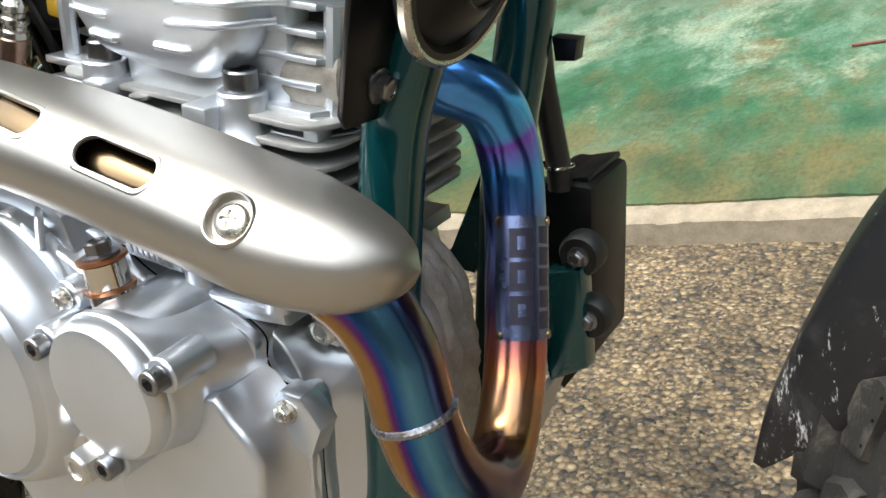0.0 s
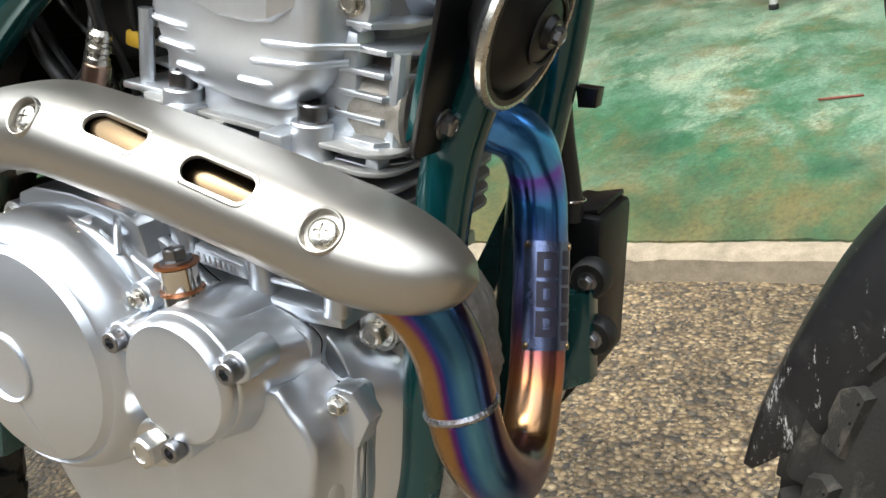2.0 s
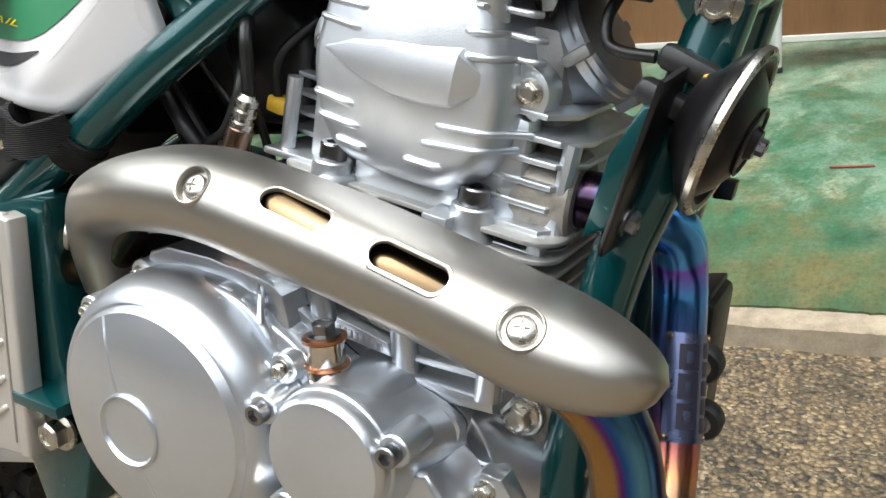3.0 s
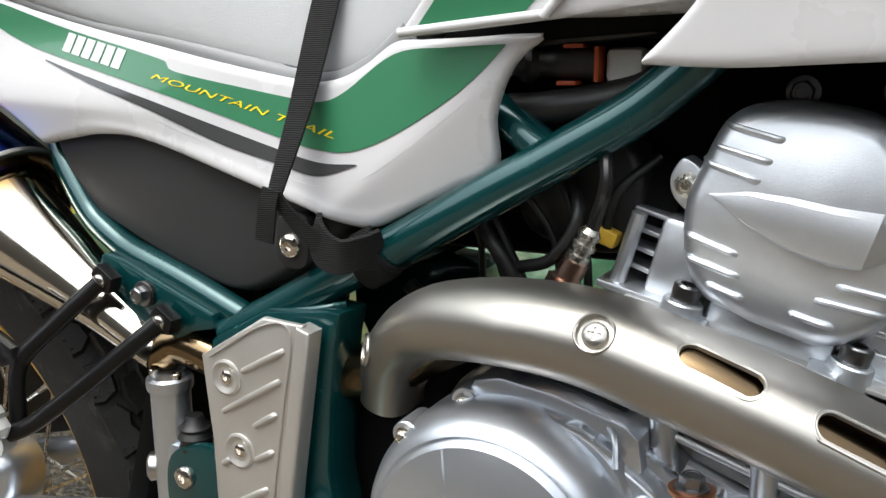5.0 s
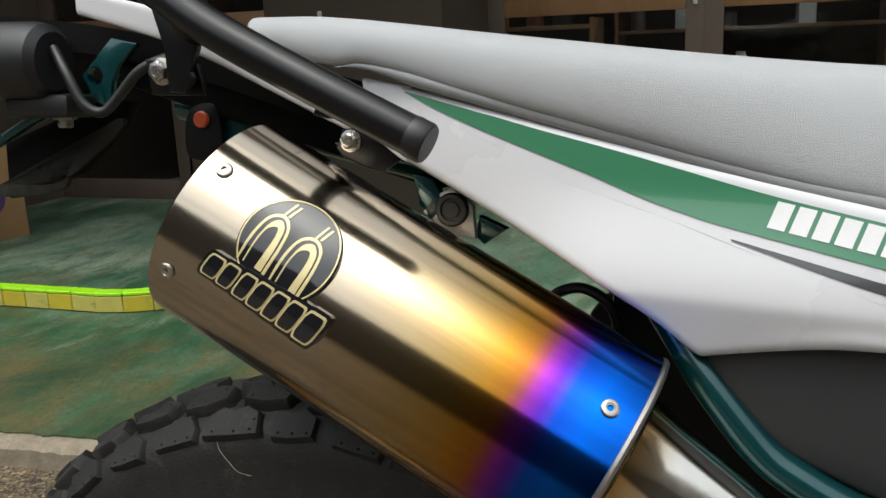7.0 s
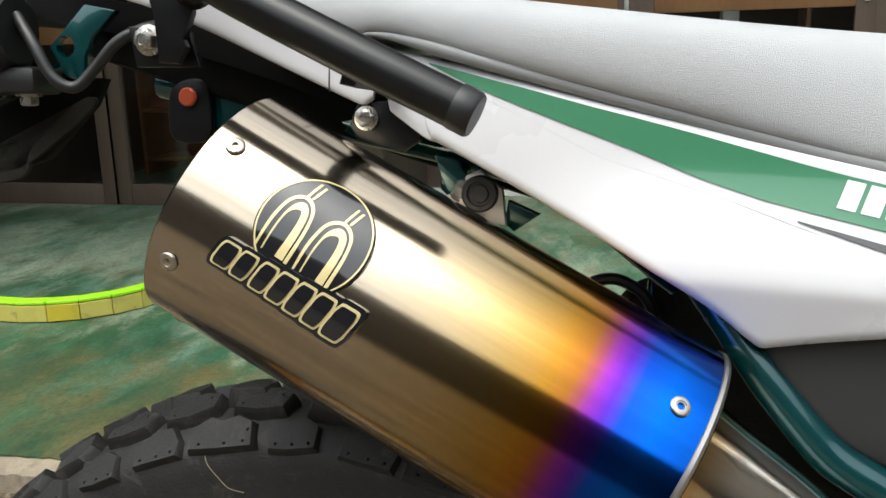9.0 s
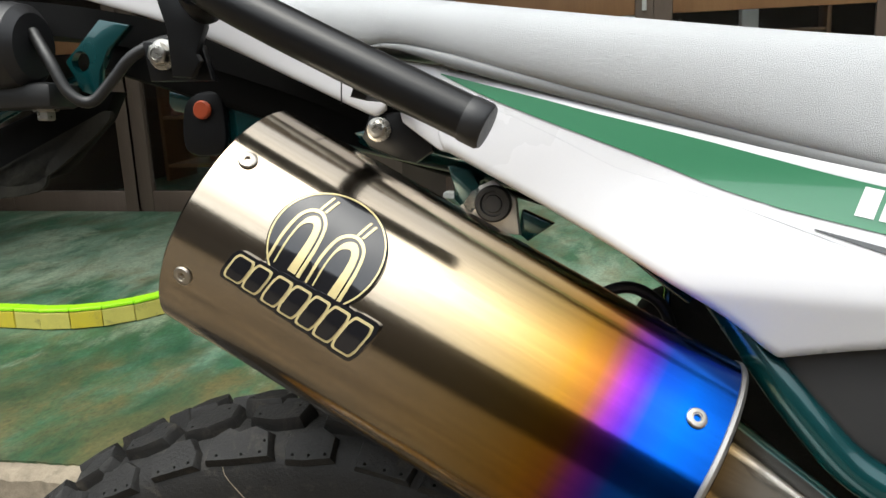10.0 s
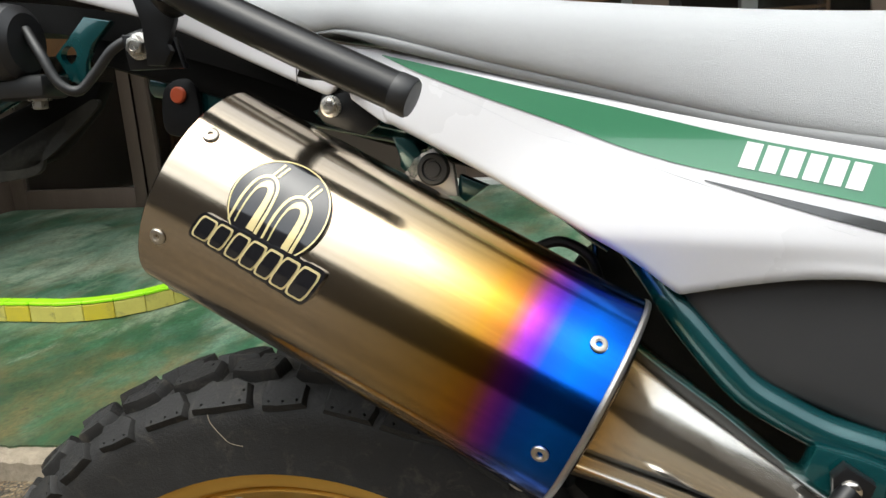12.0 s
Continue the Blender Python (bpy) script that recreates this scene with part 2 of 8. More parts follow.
def titanium(name, stops, noise_amp=0.05, rough=0.16, fold=None, wobble=9.0, streak=None):
    """Heat-tinted metal: colour follows the heat along the pipe (attribute s), wandering a little."""
    m, t, b, add = graph(name)
    v = coords(t, add)
    at = add("ShaderNodeAttribute")
    at.attribute_name = "s"
    n = add("ShaderNodeTexNoise", Scale=wobble, Detail=2.0)
    t.links.new(v, n.inputs["Vector"])
    ma = add("ShaderNodeMath")
    ma.operation = "MULTIPLY_ADD"
    ma.inputs[1].default_value = noise_amp
    t.links.new(n.outputs[0], ma.inputs[0])
    t.links.new(at.outputs["Fac"], ma.inputs[2])
    sub = add("ShaderNodeMath")
    sub.operation = "SUBTRACT"
    sub.inputs[1].default_value = noise_amp * 0.5
    t.links.new(ma.outputs[0], sub.inputs[0])
    r = ramp(add, stops)
    t.links.new(sub.outputs[0], r.inputs[0])
    out = r.outputs[0]
    if fold:
        a2 = add("ShaderNodeAttribute")
        a2.attribute_name = "side"
        fr = ramp(add, fold[0])
        t.links.new(a2.outputs["Fac"], fr.inputs[0])
        zone = ramp(add, fold[1])
        t.links.new(at.outputs["Fac"], zone.inputs[0])
        mx = add("ShaderNodeMix")
        mx.data_type = "RGBA"
        t.links.new(zone.outputs[0], mx.inputs[0])
        t.links.new(out, mx.inputs[6])
        t.links.new(fr.outputs[0], mx.inputs[7])
        out = mx.outputs[2]
    n2 = add("ShaderNodeTexNoise", Scale=60.0, Detail=4.0)
    t.links.new(v, n2.inputs["Vector"])
    if streak is not None:
        # fine rolling marks that run along the sheet
        turn, pull = add("ShaderNodeMapping"), add("ShaderNodeMapping")
        turn.inputs["Rotation"].default_value = (0.0, streak, 0.0)
        pull.inputs["Scale"].default_value = (2.5, 90.0, 90.0)
        t.links.new(v, turn.inputs["Vector"])
        t.links.new(turn.outputs[0], pull.inputs["Vector"])
        n3 = add("ShaderNodeTexNoise", Scale=1.0, Detail=5.0, Roughness=0.7)
        t.links.new(pull.outputs[0], n3.inputs["Vector"])
        sr = ramp(add, [(0.30, (0.80, 0.79, 0.78)), (0.62, (1, 1, 1))])
        t.links.new(n3.outputs[0], sr.inputs[0])
        mu = add("ShaderNodeMix")
        mu.data_type, mu.blend_type = "RGBA", "MULTIPLY"
        mu.inputs[0].default_value = 1.0
        t.links.new(out, mu.inputs[6])
        t.links.new(sr.outputs[0], mu.inputs[7])
        out = mu.outputs[2]
        bp = add("ShaderNodeBump", Strength=0.10, Distance=0.0006)
        t.links.new(n3.outputs[0], bp.inputs["Height"])
        t.links.new(bp.outputs[0], b.inputs["Normal"])
        n2 = n3
    t.links.new(out, b.inputs["Base Color"])
    b.inputs["Metallic"].default_value = 1.0
    mr = add("ShaderNodeMapRange")
    mr.inputs["To Min"].default_value, mr.inputs["To Max"].default_value = rough - 0.05, rough + 0.07
    t.links.new(n2.outputs[0], mr.inputs["Value"])
    t.links.new(mr.outputs[0], b.inputs["Roughness"])
    return m


M["silencer"] = titanium("heat_tinted_silencer", [
    (0.0, (0.47, 0.405, 0.32)), (0.40, (0.45, 0.375, 0.28)), (0.55, (0.40, 0.30, 0.165)), (0.65, (0.35, 0.225, 0.075)), (0.725, (0.34, 0.165, 0.022)), (0.768, (0.30, 0.11, 0.02)), (0.790, (0.27, 0.060, 0.085)),
    (0.812, (0.22, 0.030, 0.30)), (0.838, (0.10, 0.025, 0.40)), (0.868, (0.010, 0.070, 0.50)), (0.92, (0.004, 0.105, 0.56)), (1.0, (0.004, 0.060, 0.32))], 0.022, 0.125, streak=-0.505)
M["cone"] = titanium("heat_tinted_cone", [
    (0.0, (0.50, 0.42, 0.33)), (0.05, (0.08, 0.05, 0.25)), (0.09, (0.55, 0.36, 0.14)), (0.2, (0.82, 0.77, 0.68)), (1.0, (0.82, 0.78, 0.71))], 0.02, 0.1)
M["glass"] = glass_material()


def ground_material():
    """Washed aggregate: pebbles of many browns, greys and blacks in dark mortar."""
    m, t, b, add = graph("washed_aggregate")
    v = coords(t, add)
    warp = add("ShaderNodeTexNoise", Scale=60.0, Detail=2.0)
    t.links.new(v, warp.inputs["Vector"])
    wv = add("ShaderNodeVectorMath")
    wv.operation = "MULTIPLY_ADD"
    wv.inputs[1].default_value = (0.006, 0.006, 0.006)
    t.links.new(warp.outputs["Color"], wv.inputs[0])
    t.links.new(v, wv.inputs[2])
    vo = add("ShaderNodeTexVoronoi", Scale=112.0, Randomness=1.0)
    vo2 = add("ShaderNodeTexVoronoi", Scale=215.0, Randomness=1.0)
    for n in (vo, vo2):
        t.links.new(wv.outputs[0], n.inputs["Vector"])
    stones = [(0.0, (0.06, 0.056, 0.052)), (0.15, (0.15, 0.135, 0.11)), (0.30, (0.34, 0.265, 0.165)), (0.46, (0.20, 0.155, 0.105)),
              (0.60, (0.43, 0.345, 0.225)), (0.74, (0.27, 0.21, 0.135)), (0.87, (0.52, 0.44, 0.31)), (0.96, (0.10, 0.095, 0.09))]
    cr = ramp(add, stones, "CONSTANT")
    sep = add("ShaderNodeSeparateColor")
    t.links.new(vo.outputs["Color"], sep.inputs[0])
    t.links.new(sep.outputs[0], cr.inputs[0])
    cr2 = ramp(add, stones, "CONSTANT")
    sep2 = add("ShaderNodeSeparateColor")
    t.links.new(vo2.outputs["Color"], sep2.inputs[0])
    t.links.new(sep2.outputs[1], cr2.inputs[0])
    pick = add("ShaderNodeTexNoise", Scale=28.0, Detail=3.0)
    t.links.new(v, pick.inputs["Vector"])
    pr = ramp(add, [(0.47, (0, 0, 0)), (0.53, (1, 1, 1))])
    t.links.new(pick.outputs[0], pr.inputs[0])
    mx = add("ShaderNodeMix")
    mx.data_type = "RGBA"
    t.links.new(pr.outputs[0], mx.inputs[0])
    t.links.new(cr.outputs[0], mx.inputs[6])
    t.links.new(cr2.outputs[0], mx.inputs[7])
    stain = add("ShaderNodeTexNoise", Scale=5.0, Detail=7.0, Roughness=0.65)
    t.links.new(v, stain.inputs["Vector"])
    sr = ramp(add, [(0.33, (0.24, 0.225, 0.195)), (0.62, (0.72, 0.67, 0.58))])
    t.links.new(stain.outputs[0], sr.inputs[0])
    mu = add("ShaderNodeMix")
    mu.data_type, mu.blend_type = "RGBA", "MULTIPLY"
    mu.inputs[0].default_value = 1.0
    t.links.new(mx.outputs[2], mu.inputs[6])
    t.links.new(sr.outputs[0], mu.inputs[7])
    # dark mortar between the pebbles
    gap = ramp(add, [(0.36, (1, 1, 1)), (0.70, (0.42, 0.40, 0.37))])
    t.links.new(vo.outputs["Distance"], gap.inputs[0])
    mg = add("ShaderNodeMix")
    mg.data_type, mg.blend_type = "RGBA", "MULTIPLY"
    mg.inputs[0].default_value = 1.0
    t.links.new(mu.outputs[2], mg.inputs[6])
    t.links.new(gap.outputs[0], mg.inputs[7])
    mu = mg
    # one blackish patch with ragged edges beyond the rear wheel; oil holds its noise
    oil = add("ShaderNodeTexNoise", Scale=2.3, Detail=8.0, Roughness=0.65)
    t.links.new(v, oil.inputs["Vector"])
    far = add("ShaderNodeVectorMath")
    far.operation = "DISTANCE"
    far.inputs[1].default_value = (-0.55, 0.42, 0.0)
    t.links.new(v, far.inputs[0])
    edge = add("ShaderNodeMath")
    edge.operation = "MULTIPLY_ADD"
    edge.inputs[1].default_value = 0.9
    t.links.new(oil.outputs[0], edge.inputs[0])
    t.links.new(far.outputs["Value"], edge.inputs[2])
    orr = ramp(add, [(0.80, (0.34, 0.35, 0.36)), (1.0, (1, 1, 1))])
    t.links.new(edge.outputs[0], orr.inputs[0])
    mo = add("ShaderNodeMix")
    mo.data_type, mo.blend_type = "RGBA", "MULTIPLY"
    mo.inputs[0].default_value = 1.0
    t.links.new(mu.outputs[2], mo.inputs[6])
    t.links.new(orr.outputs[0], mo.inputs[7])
    t.links.new(mo.outputs[2], b.inputs["Base Color"])
    b.inputs["Roughness"].default_value = 0.62
    bp = add("ShaderNodeBump", Strength=0.9, Distance=0.004)
    bp.invert = True
    t.links.new(vo.outputs["Distance"], bp.inputs["Height"])
    t.links.new(bp.outputs[0], b.inputs["Normal"])
    return m


def painted_floor():
    """Green floor paint on concrete: brown grime near the kerb, pale worn strokes where feet pass."""
    m, t, b, add = graph("worn_green_floor_paint")
    c = add("ShaderNodeTexCoord")
    v = coords(t, add, (1.2, 0.62, 1.0))
    sx = add("ShaderNodeSeparateXYZ")
    t.links.new(c.outputs["Object"], sx.inputs[0])

    def noise_at(scale, detail, shift, rough=0.68, warp=0.0):
        n = add("ShaderNodeTexNoise", Scale=scale, Detail=detail, Roughness=rough, Distortion=warp)
        mp = add("ShaderNodeMapping")
        mp.inputs["Location"].default_value = (shift, shift * 0.37, 0.0)
        t.links.new(v, mp.inputs["Vector"])
        t.links.new(mp.outputs[0], n.inputs["Vector"])
        return n.outputs[0]

    def lanes(stops):
        """A weight that depends on the distance from the kerb, 0.9 m to 4.4 m."""
        mr = add("ShaderNodeMapRange")
        mr.inputs["From Min"].default_value, mr.inputs["From Max"].default_value = 0.9, 4.4
        t.links.new(sx.outputs[1], mr.inputs["Value"])
        r = ramp(add, [(p, (q, q, q)) for p, q in stops])
        t.links.new(mr.outputs[0], r.inputs[0])
        return r.outputs[0]

    def over(base, colour, mask, weight, lo, hi):
        """colour laid over base where mask plus weight passes a threshold."""
        s = add("ShaderNodeMath")
        s.operation = "ADD"
        t.links.new(mask, s.inputs[0])
        t.links.new(weight, s.inputs[1])
        r = ramp(add, [(lo, (0, 0, 0)), (hi, (0.85, 0.85, 0.85))])
        t.links.new(s.outputs[0], r.inputs[0])
        mx = add("ShaderNodeMix")
        mx.data_type = "RGBA"
        t.links.new(r.outputs[0], mx.inputs[0])
        t.links.new(base, mx.inputs[6])
        mx.inputs[7].default_value = (*colour, 1)
        return mx.outputs[2]

    n3 = noise_at(16.0, 7.0, 0.0)
    n1 = noise_at(3.0, 10.0, 1.9, 0.72, 0.4)
    green = ramp(add, [(0.3, (0.014, 0.060, 0.028)), (0.5, (0.028, 0.100, 0.049)), (0.7, (0.056, 0.145, 0.082))])
    t.links.new(n3, green.inputs[0])
    out = over(green.outputs[0], (0.28, 0.33, 0.24), n1, lanes([(0.0, -0.08), (0.14, -0.06), (0.22, 0.05), (0.30, 0.10), (0.45, 0.13), (0.60, 0.08), (0.8, 0.14), (1.0, 0.12)]), 0.57, 0.69)
    out = over(out, (0.12, 0.21, 0.15), noise_at(5.0, 9.0, 7.1, 0.72, 0.3), lanes([(0.0, 0.0), (0.25, 0.08), (0.5, 0.14), (1.0, 0.08)]), 0.55, 0.75)
    out = over(out, (0.115, 0.092, 0.036), noise_at(6.5, 9.0, 3.3, 0.75, 0.3), lanes([(0.0, 0.20), (0.10, 0.17), (0.19, 0.05), (0.27, 0.0), (1.0, 0.04)]), 0.50, 0.70)
    out = over(out, (0.010, 0.050, 0.024), noise_at(4.2, 9.0, 9.7, 0.72, 0.3), lanes([(0.0, 0.10), (0.2, 0.08), (0.3, 0.0), (1.0, 0.06)]), 0.55, 0.75)
    out = over(out, (0.05, 0.05, 0.035), noise_at(24.0, 6.0, 5.3, 0.75), lanes([(0.0, 0.05), (0.2, 0.02), (1.0, 0.0)]), 0.64, 0.72)
    # fine grain of the worn coat
    fr_ = ramp(add, [(0.33, (0.62, 0.62, 0.60)), (0.50, (1, 1, 1)), (0.68, (1.35, 1.32, 1.25))])
    t.links.new(noise_at(85.0, 6.0, 11.3, 0.7), fr_.inputs[0])
    mu = add("ShaderNodeMix")
    mu.data_type, mu.blend_type = "RGBA", "MULTIPLY"
    mu.inputs[0].default_value = 1.0
    t.links.new(out, mu.inputs[6])
    t.links.new(fr_.outputs[0], mu.inputs[7])
    out = mu.outputs[2]
    t.links.new(out, b.inputs["Base Color"])
    mr = add("ShaderNodeMapRange")
    mr.inputs["To Min"].default_value, mr.inputs["To Max"].default_value = 0.30, 0.7
    t.links.new(n1, mr.inputs["Value"])
    t.links.new(mr.outputs[0], b.inputs["Roughness"])
    bp = add("ShaderNodeBump", Strength=0.25, Distance=0.002)
    t.links.new(n3, bp.inputs["Height"])
    t.links.new(bp.outputs[0], b.inputs["Normal"])
    return m


M["ground"] = ground_material()
M["floor"] = painted_floor()

# ---- mesh helpers ----
from mathutils.bvhtree import BVHTree


def finish(bm, smooth=35):
    me = bpy.data.meshes.new("mesh")
    bmesh.ops.recalc_face_normals(bm, faces=bm.faces)
    bm.to_mesh(me)
    bm.free()
    if smooth:
        me.polygons.foreach_set("use_smooth", [True] * len(me.polygons))
        me.set_sharp_from_angle(angle=radians(smooth))
    return me


def part(name, bm, material, parent=None, label="", m=None, smooth=35):
    """One mesh object under a thing or under a part. bm: a bmesh, or a mesh to be shared."""
    me = bm if isinstance(bm, bpy.types.Mesh) else finish(bm, smooth)
    if not me.materials:
        me.materials.append(material)
        me.name = name
    ob = new(name, me)
    if material and me.materials[0] != material:
        ob.material_slots[0].link = "OBJECT"
        ob.material_slots[0].material = material
    if parent:
        ob.parent = parent
    if m is not None:
        ob.matrix_basis = m
    if label:
        ob["label"] = label
    return ob


def spline(pts, n):
    """n points along a smooth line through pts, evenly spaced."""
    P = [Vector(p) for p in pts]
    if len(P) == 2:
        return [P[0].lerp(P[1], i / (n - 1)) for i in range(n)]
    P = [2 * P[0] - P[1]] + P + [2 * P[-1] - P[-2]]
    raw = []
    for i in range(1, len(P) - 2):
        a, b, c, d = P[i - 1:i + 3]
        for k in range(24):
            u = k / 24
            raw.append(0.5 * (2 * b + (c - a) * u + (2 * a - 5 * b + 4 * c - d) * u * u + (3 * b - a - 3 * c + d) * u ** 3))
    raw.append(P[-2])
    L = [0.0]
    for i in range(1, len(raw)):
        L.append(L[-1] + (raw[i] - raw[i - 1]).length)
    out, j = [], 0
    for i in range(n):
        w = L[-1] * i / (n - 1)
        while j < len(L) - 2 and L[j + 1] < w:
            j += 1
        g = (w - L[j]) / max(1e-9, L[j + 1] - L[j])
        out.append(raw[j].lerp(raw[j + 1], min(1, max(0, g))))
    return out


def tube(pts, r, seg=16, n=40, caps=True, side=None, bm=None, flat=1.0):
    """A round bar along pts. r: radius or function of 0..1. Stores s (along) and side (towards a direction, 0..1)."""
    bm = bm or bmesh.new()
    ls = bm.verts.layers.float.get("s") or bm.verts.layers.float.new("s")
    ld = bm.verts.layers.float.get("side") or bm.verts.layers.float.new("side")
    P = spline(pts, n)
    nrm = None
    rings = []
    for i, p in enumerate(P):
        tg = (P[min(i + 1, n - 1)] - P[max(i - 1, 0)]).normalized()
        if nrm is None:
            nrm = tg.orthogonal().normalized()
        nrm = (nrm - tg * nrm.dot(tg)).normalized()
        bn = tg.cross(nrm)
        rad = r(i / (n - 1)) if callable(r) else r
        ring = []
        for k in range(seg):
            a = 2 * math.pi * k / seg
            d = nrm * math.cos(a) + bn * math.sin(a) * flat
            v = bm.verts.new(p + d * rad)
            v[ls] = i / (n - 1)
            if side is not None:
                v[ld] = 0.5 + 0.5 * d.dot(Vector(side).normalized())
            ring.append(v)
        rings.append(ring)
    for a, b in zip(rings, rings[1:]):
        for k in range(seg):
            bm.faces.new((a[k], a[(k + 1) % seg], b[(k + 1) % seg], b[k]))
    if caps:
        bm.faces.new(rings[0][::-1])
        bm.faces.new(rings[-1])
    return bm


def frame_at(p, d, x=None):
    """A matrix at p whose z axis runs along d."""
    z = Vector(d).normalized()
    x = Vector(x) if x is not None else z.orthogonal()
    x = (x - z * x.dot(z)).normalized()
    y = z.cross(x)
    return Matrix.Translation(p) @ Matrix((x, y, z)).transposed().to_4x4()


def lathe(profile, seg=32, m=None, bm=None, s_axis=False):
    """A turned body round z. profile: (radius, height) or (radius, height, 6) for a hexagonal ring."""
    bm = bm or bmesh.new()
    m = m or Matrix.Identity(4)
    ls = bm.verts.layers.float.get("s") or bm.verts.layers.float.new("s")
    h0, h1 = profile[0][1], profile[-1][1]
    rings = []
    for e in profile:
        r, h = e[0], e[1]
        sf = (h - h0) / (h1 - h0) if abs(h1 - h0) > 1e-9 else 0
        if r < 1e-7:
            v = bm.verts.new(m @ Vector((0, 0, h)))
            v[ls] = sf
            rings.append([v])
            continue
        ring = []
        for k in range(seg):
            a = 2 * math.pi * k / seg
            q = r
            if len(e) > 2:
                q = r / math.cos((a + math.pi / e[2]) % (2 * math.pi / e[2]) - math.pi / e[2])
            v = bm.verts.new(m @ Vector((q * math.cos(a), q * math.sin(a), h)))
            v[ls] = sf
            ring.append(v)
        rings.append(ring)
    for a, b in zip(rings, rings[1:]):
        for k in range(seg):
            k2 = (k + 1) % seg
            if len(a) == 1 and len(b) == 1:
                continue
            if len(a) == 1:
                bm.faces.new((a[0], b[k2], b[k]))
            elif len(b) == 1:
                bm.faces.new((a[k], a[k2], b[0]))
            else:
                bm.faces.new((a[k], a[k2], b[k2], b[k]))
    return bm


def rbox(size, bevel=0.002, m=None, bm=None, segments=2):
    """A box with rounded edges."""
    b = bmesh.new()
    bmesh.ops.create_cube(b, size=1.0)
    bmesh.ops.scale(b, vec=size, verts=b.verts)
    if bevel:
        bmesh.ops.bevel(b, geom=list(b.edges), offset=min(bevel, min(size) * 0.45), segments=segments, affect="EDGES", profile=0.5)
    if m is not None:
        bmesh.ops.transform(b, matrix=m, verts=b.verts)
    return merge(bm, b) if bm else b


def merge(bm, other):
    me = bpy.data.meshes.new("tmp")
    other.to_mesh(me)
    other.free()
    bm.from_mesh(me)
    bpy.data.meshes.remove(me)
    return bm


def rounded(pts, n=64):
    """A smooth closed outline through pts."""
    P = [Vector((p[0], p[1], 0)) for p in pts]
    k = len(P)
    out = []
    per = max(2, n // k)
    for i in range(k):
        a, b, c, d = P[i - 1], P[i], P[(i + 1) % k], P[(i + 2) % k]
        for j in range(per):
            u = j / per
            q = 0.5 * (2 * b + (c - a) * u + (2 * a - 5 * b + 4 * c - d) * u * u + (3 * b - a - 3 * c + d) * u ** 3)
            out.append((q.x, q.y))
    return out


def slab(outline, y0, y1, bevel=0.003, m=None, bm=None, segments=2):
    """A plate with the given x-z outline between y0 (near) and y1, its edges rounded."""
    b = bmesh.new()
    near = [b.verts.new((x, y0, z)) for x, z in outline]
    f = b.faces.new(near)
    ext = bmesh.ops.extrude_face_region(b, geom=[f])
    vs = [g for g in ext["geom"] if isinstance(g, bmesh.types.BMVert)]
    bmesh.ops.translate(b, vec=(0, y1 - y0, 0), verts=vs)
    bmesh.ops.recalc_face_normals(b, faces=b.faces)
    if bevel:
        rim = [e for e in b.edges if abs(e.verts[0].co.y - e.verts[1].co.y) < 1e-7]
        bmesh.ops.bevel(b, geom=rim, offset=bevel, segments=segments, affect="EDGES", profile=0.5, clamp_overlap=True)
    bmesh.ops.triangulate(b, faces=[q for q in b.faces if len(q.verts) > 4])
    if m is not None:
        bmesh.ops.transform(b, matrix=m, verts=b.verts)
    return merge(bm, b) if bm else b


def pillow(outline, y_back, y_front, edge=0.25, dome=0.0, rings=7, m=None, bm=None):
    """A cover: straight sides from y_back, a rounded shoulder as wide as edge (0..1 of the way in), a domed face."""
    b = bmesh.new()
    cx = sum(p[0] for p in outline) / len(outline)
    cz = sum(p[1] for p in outline) / len(outline)
    loops = [[b.verts.new((x, y_back, z)) for x, z in outline]]
    depth = y_back - y_front
    sh = min(depth, 0.02)
    for k in range(rings):
        a = k / (rings - 1) * math.pi / 2
        f = 1 - edge * (1 - math.cos(a))
        y = y_front + dome + sh * (1 - math.sin(a))
        loops.append([b.verts.new((cx + (x - cx) * f, y, cz + (z - cz) * f)) for x, z in outline])
    for k in range(1, 5):
        f = (1 - edge) * (1 - k / 5)
        y = y_front + dome * (f / (1 - edge)) ** 2
        loops.append([b.verts.new((cx + (x - cx) * f, y, cz + (z - cz) * f)) for x, z in outline])
    n = len(outline)
    for p, q in zip(loops, loops[1:]):
        for i in range(n):
            b.faces.new((p[i], p[(i + 1) % n], q[(i + 1) % n], q[i]))
    c = b.verts.new((cx, y_front, cz))
    for i in range(n):
        b.faces.new((loops[-1][i], loops[-1][(i + 1) % n], c))
    b.faces.new(loops[0])
    bmesh.ops.triangulate(b, faces=[q for q in b.faces if len(q.verts) > 4])
    if m is not None:
        bmesh.ops.transform(b, matrix=m, verts=b.verts)
    return merge(bm, b) if bm else b


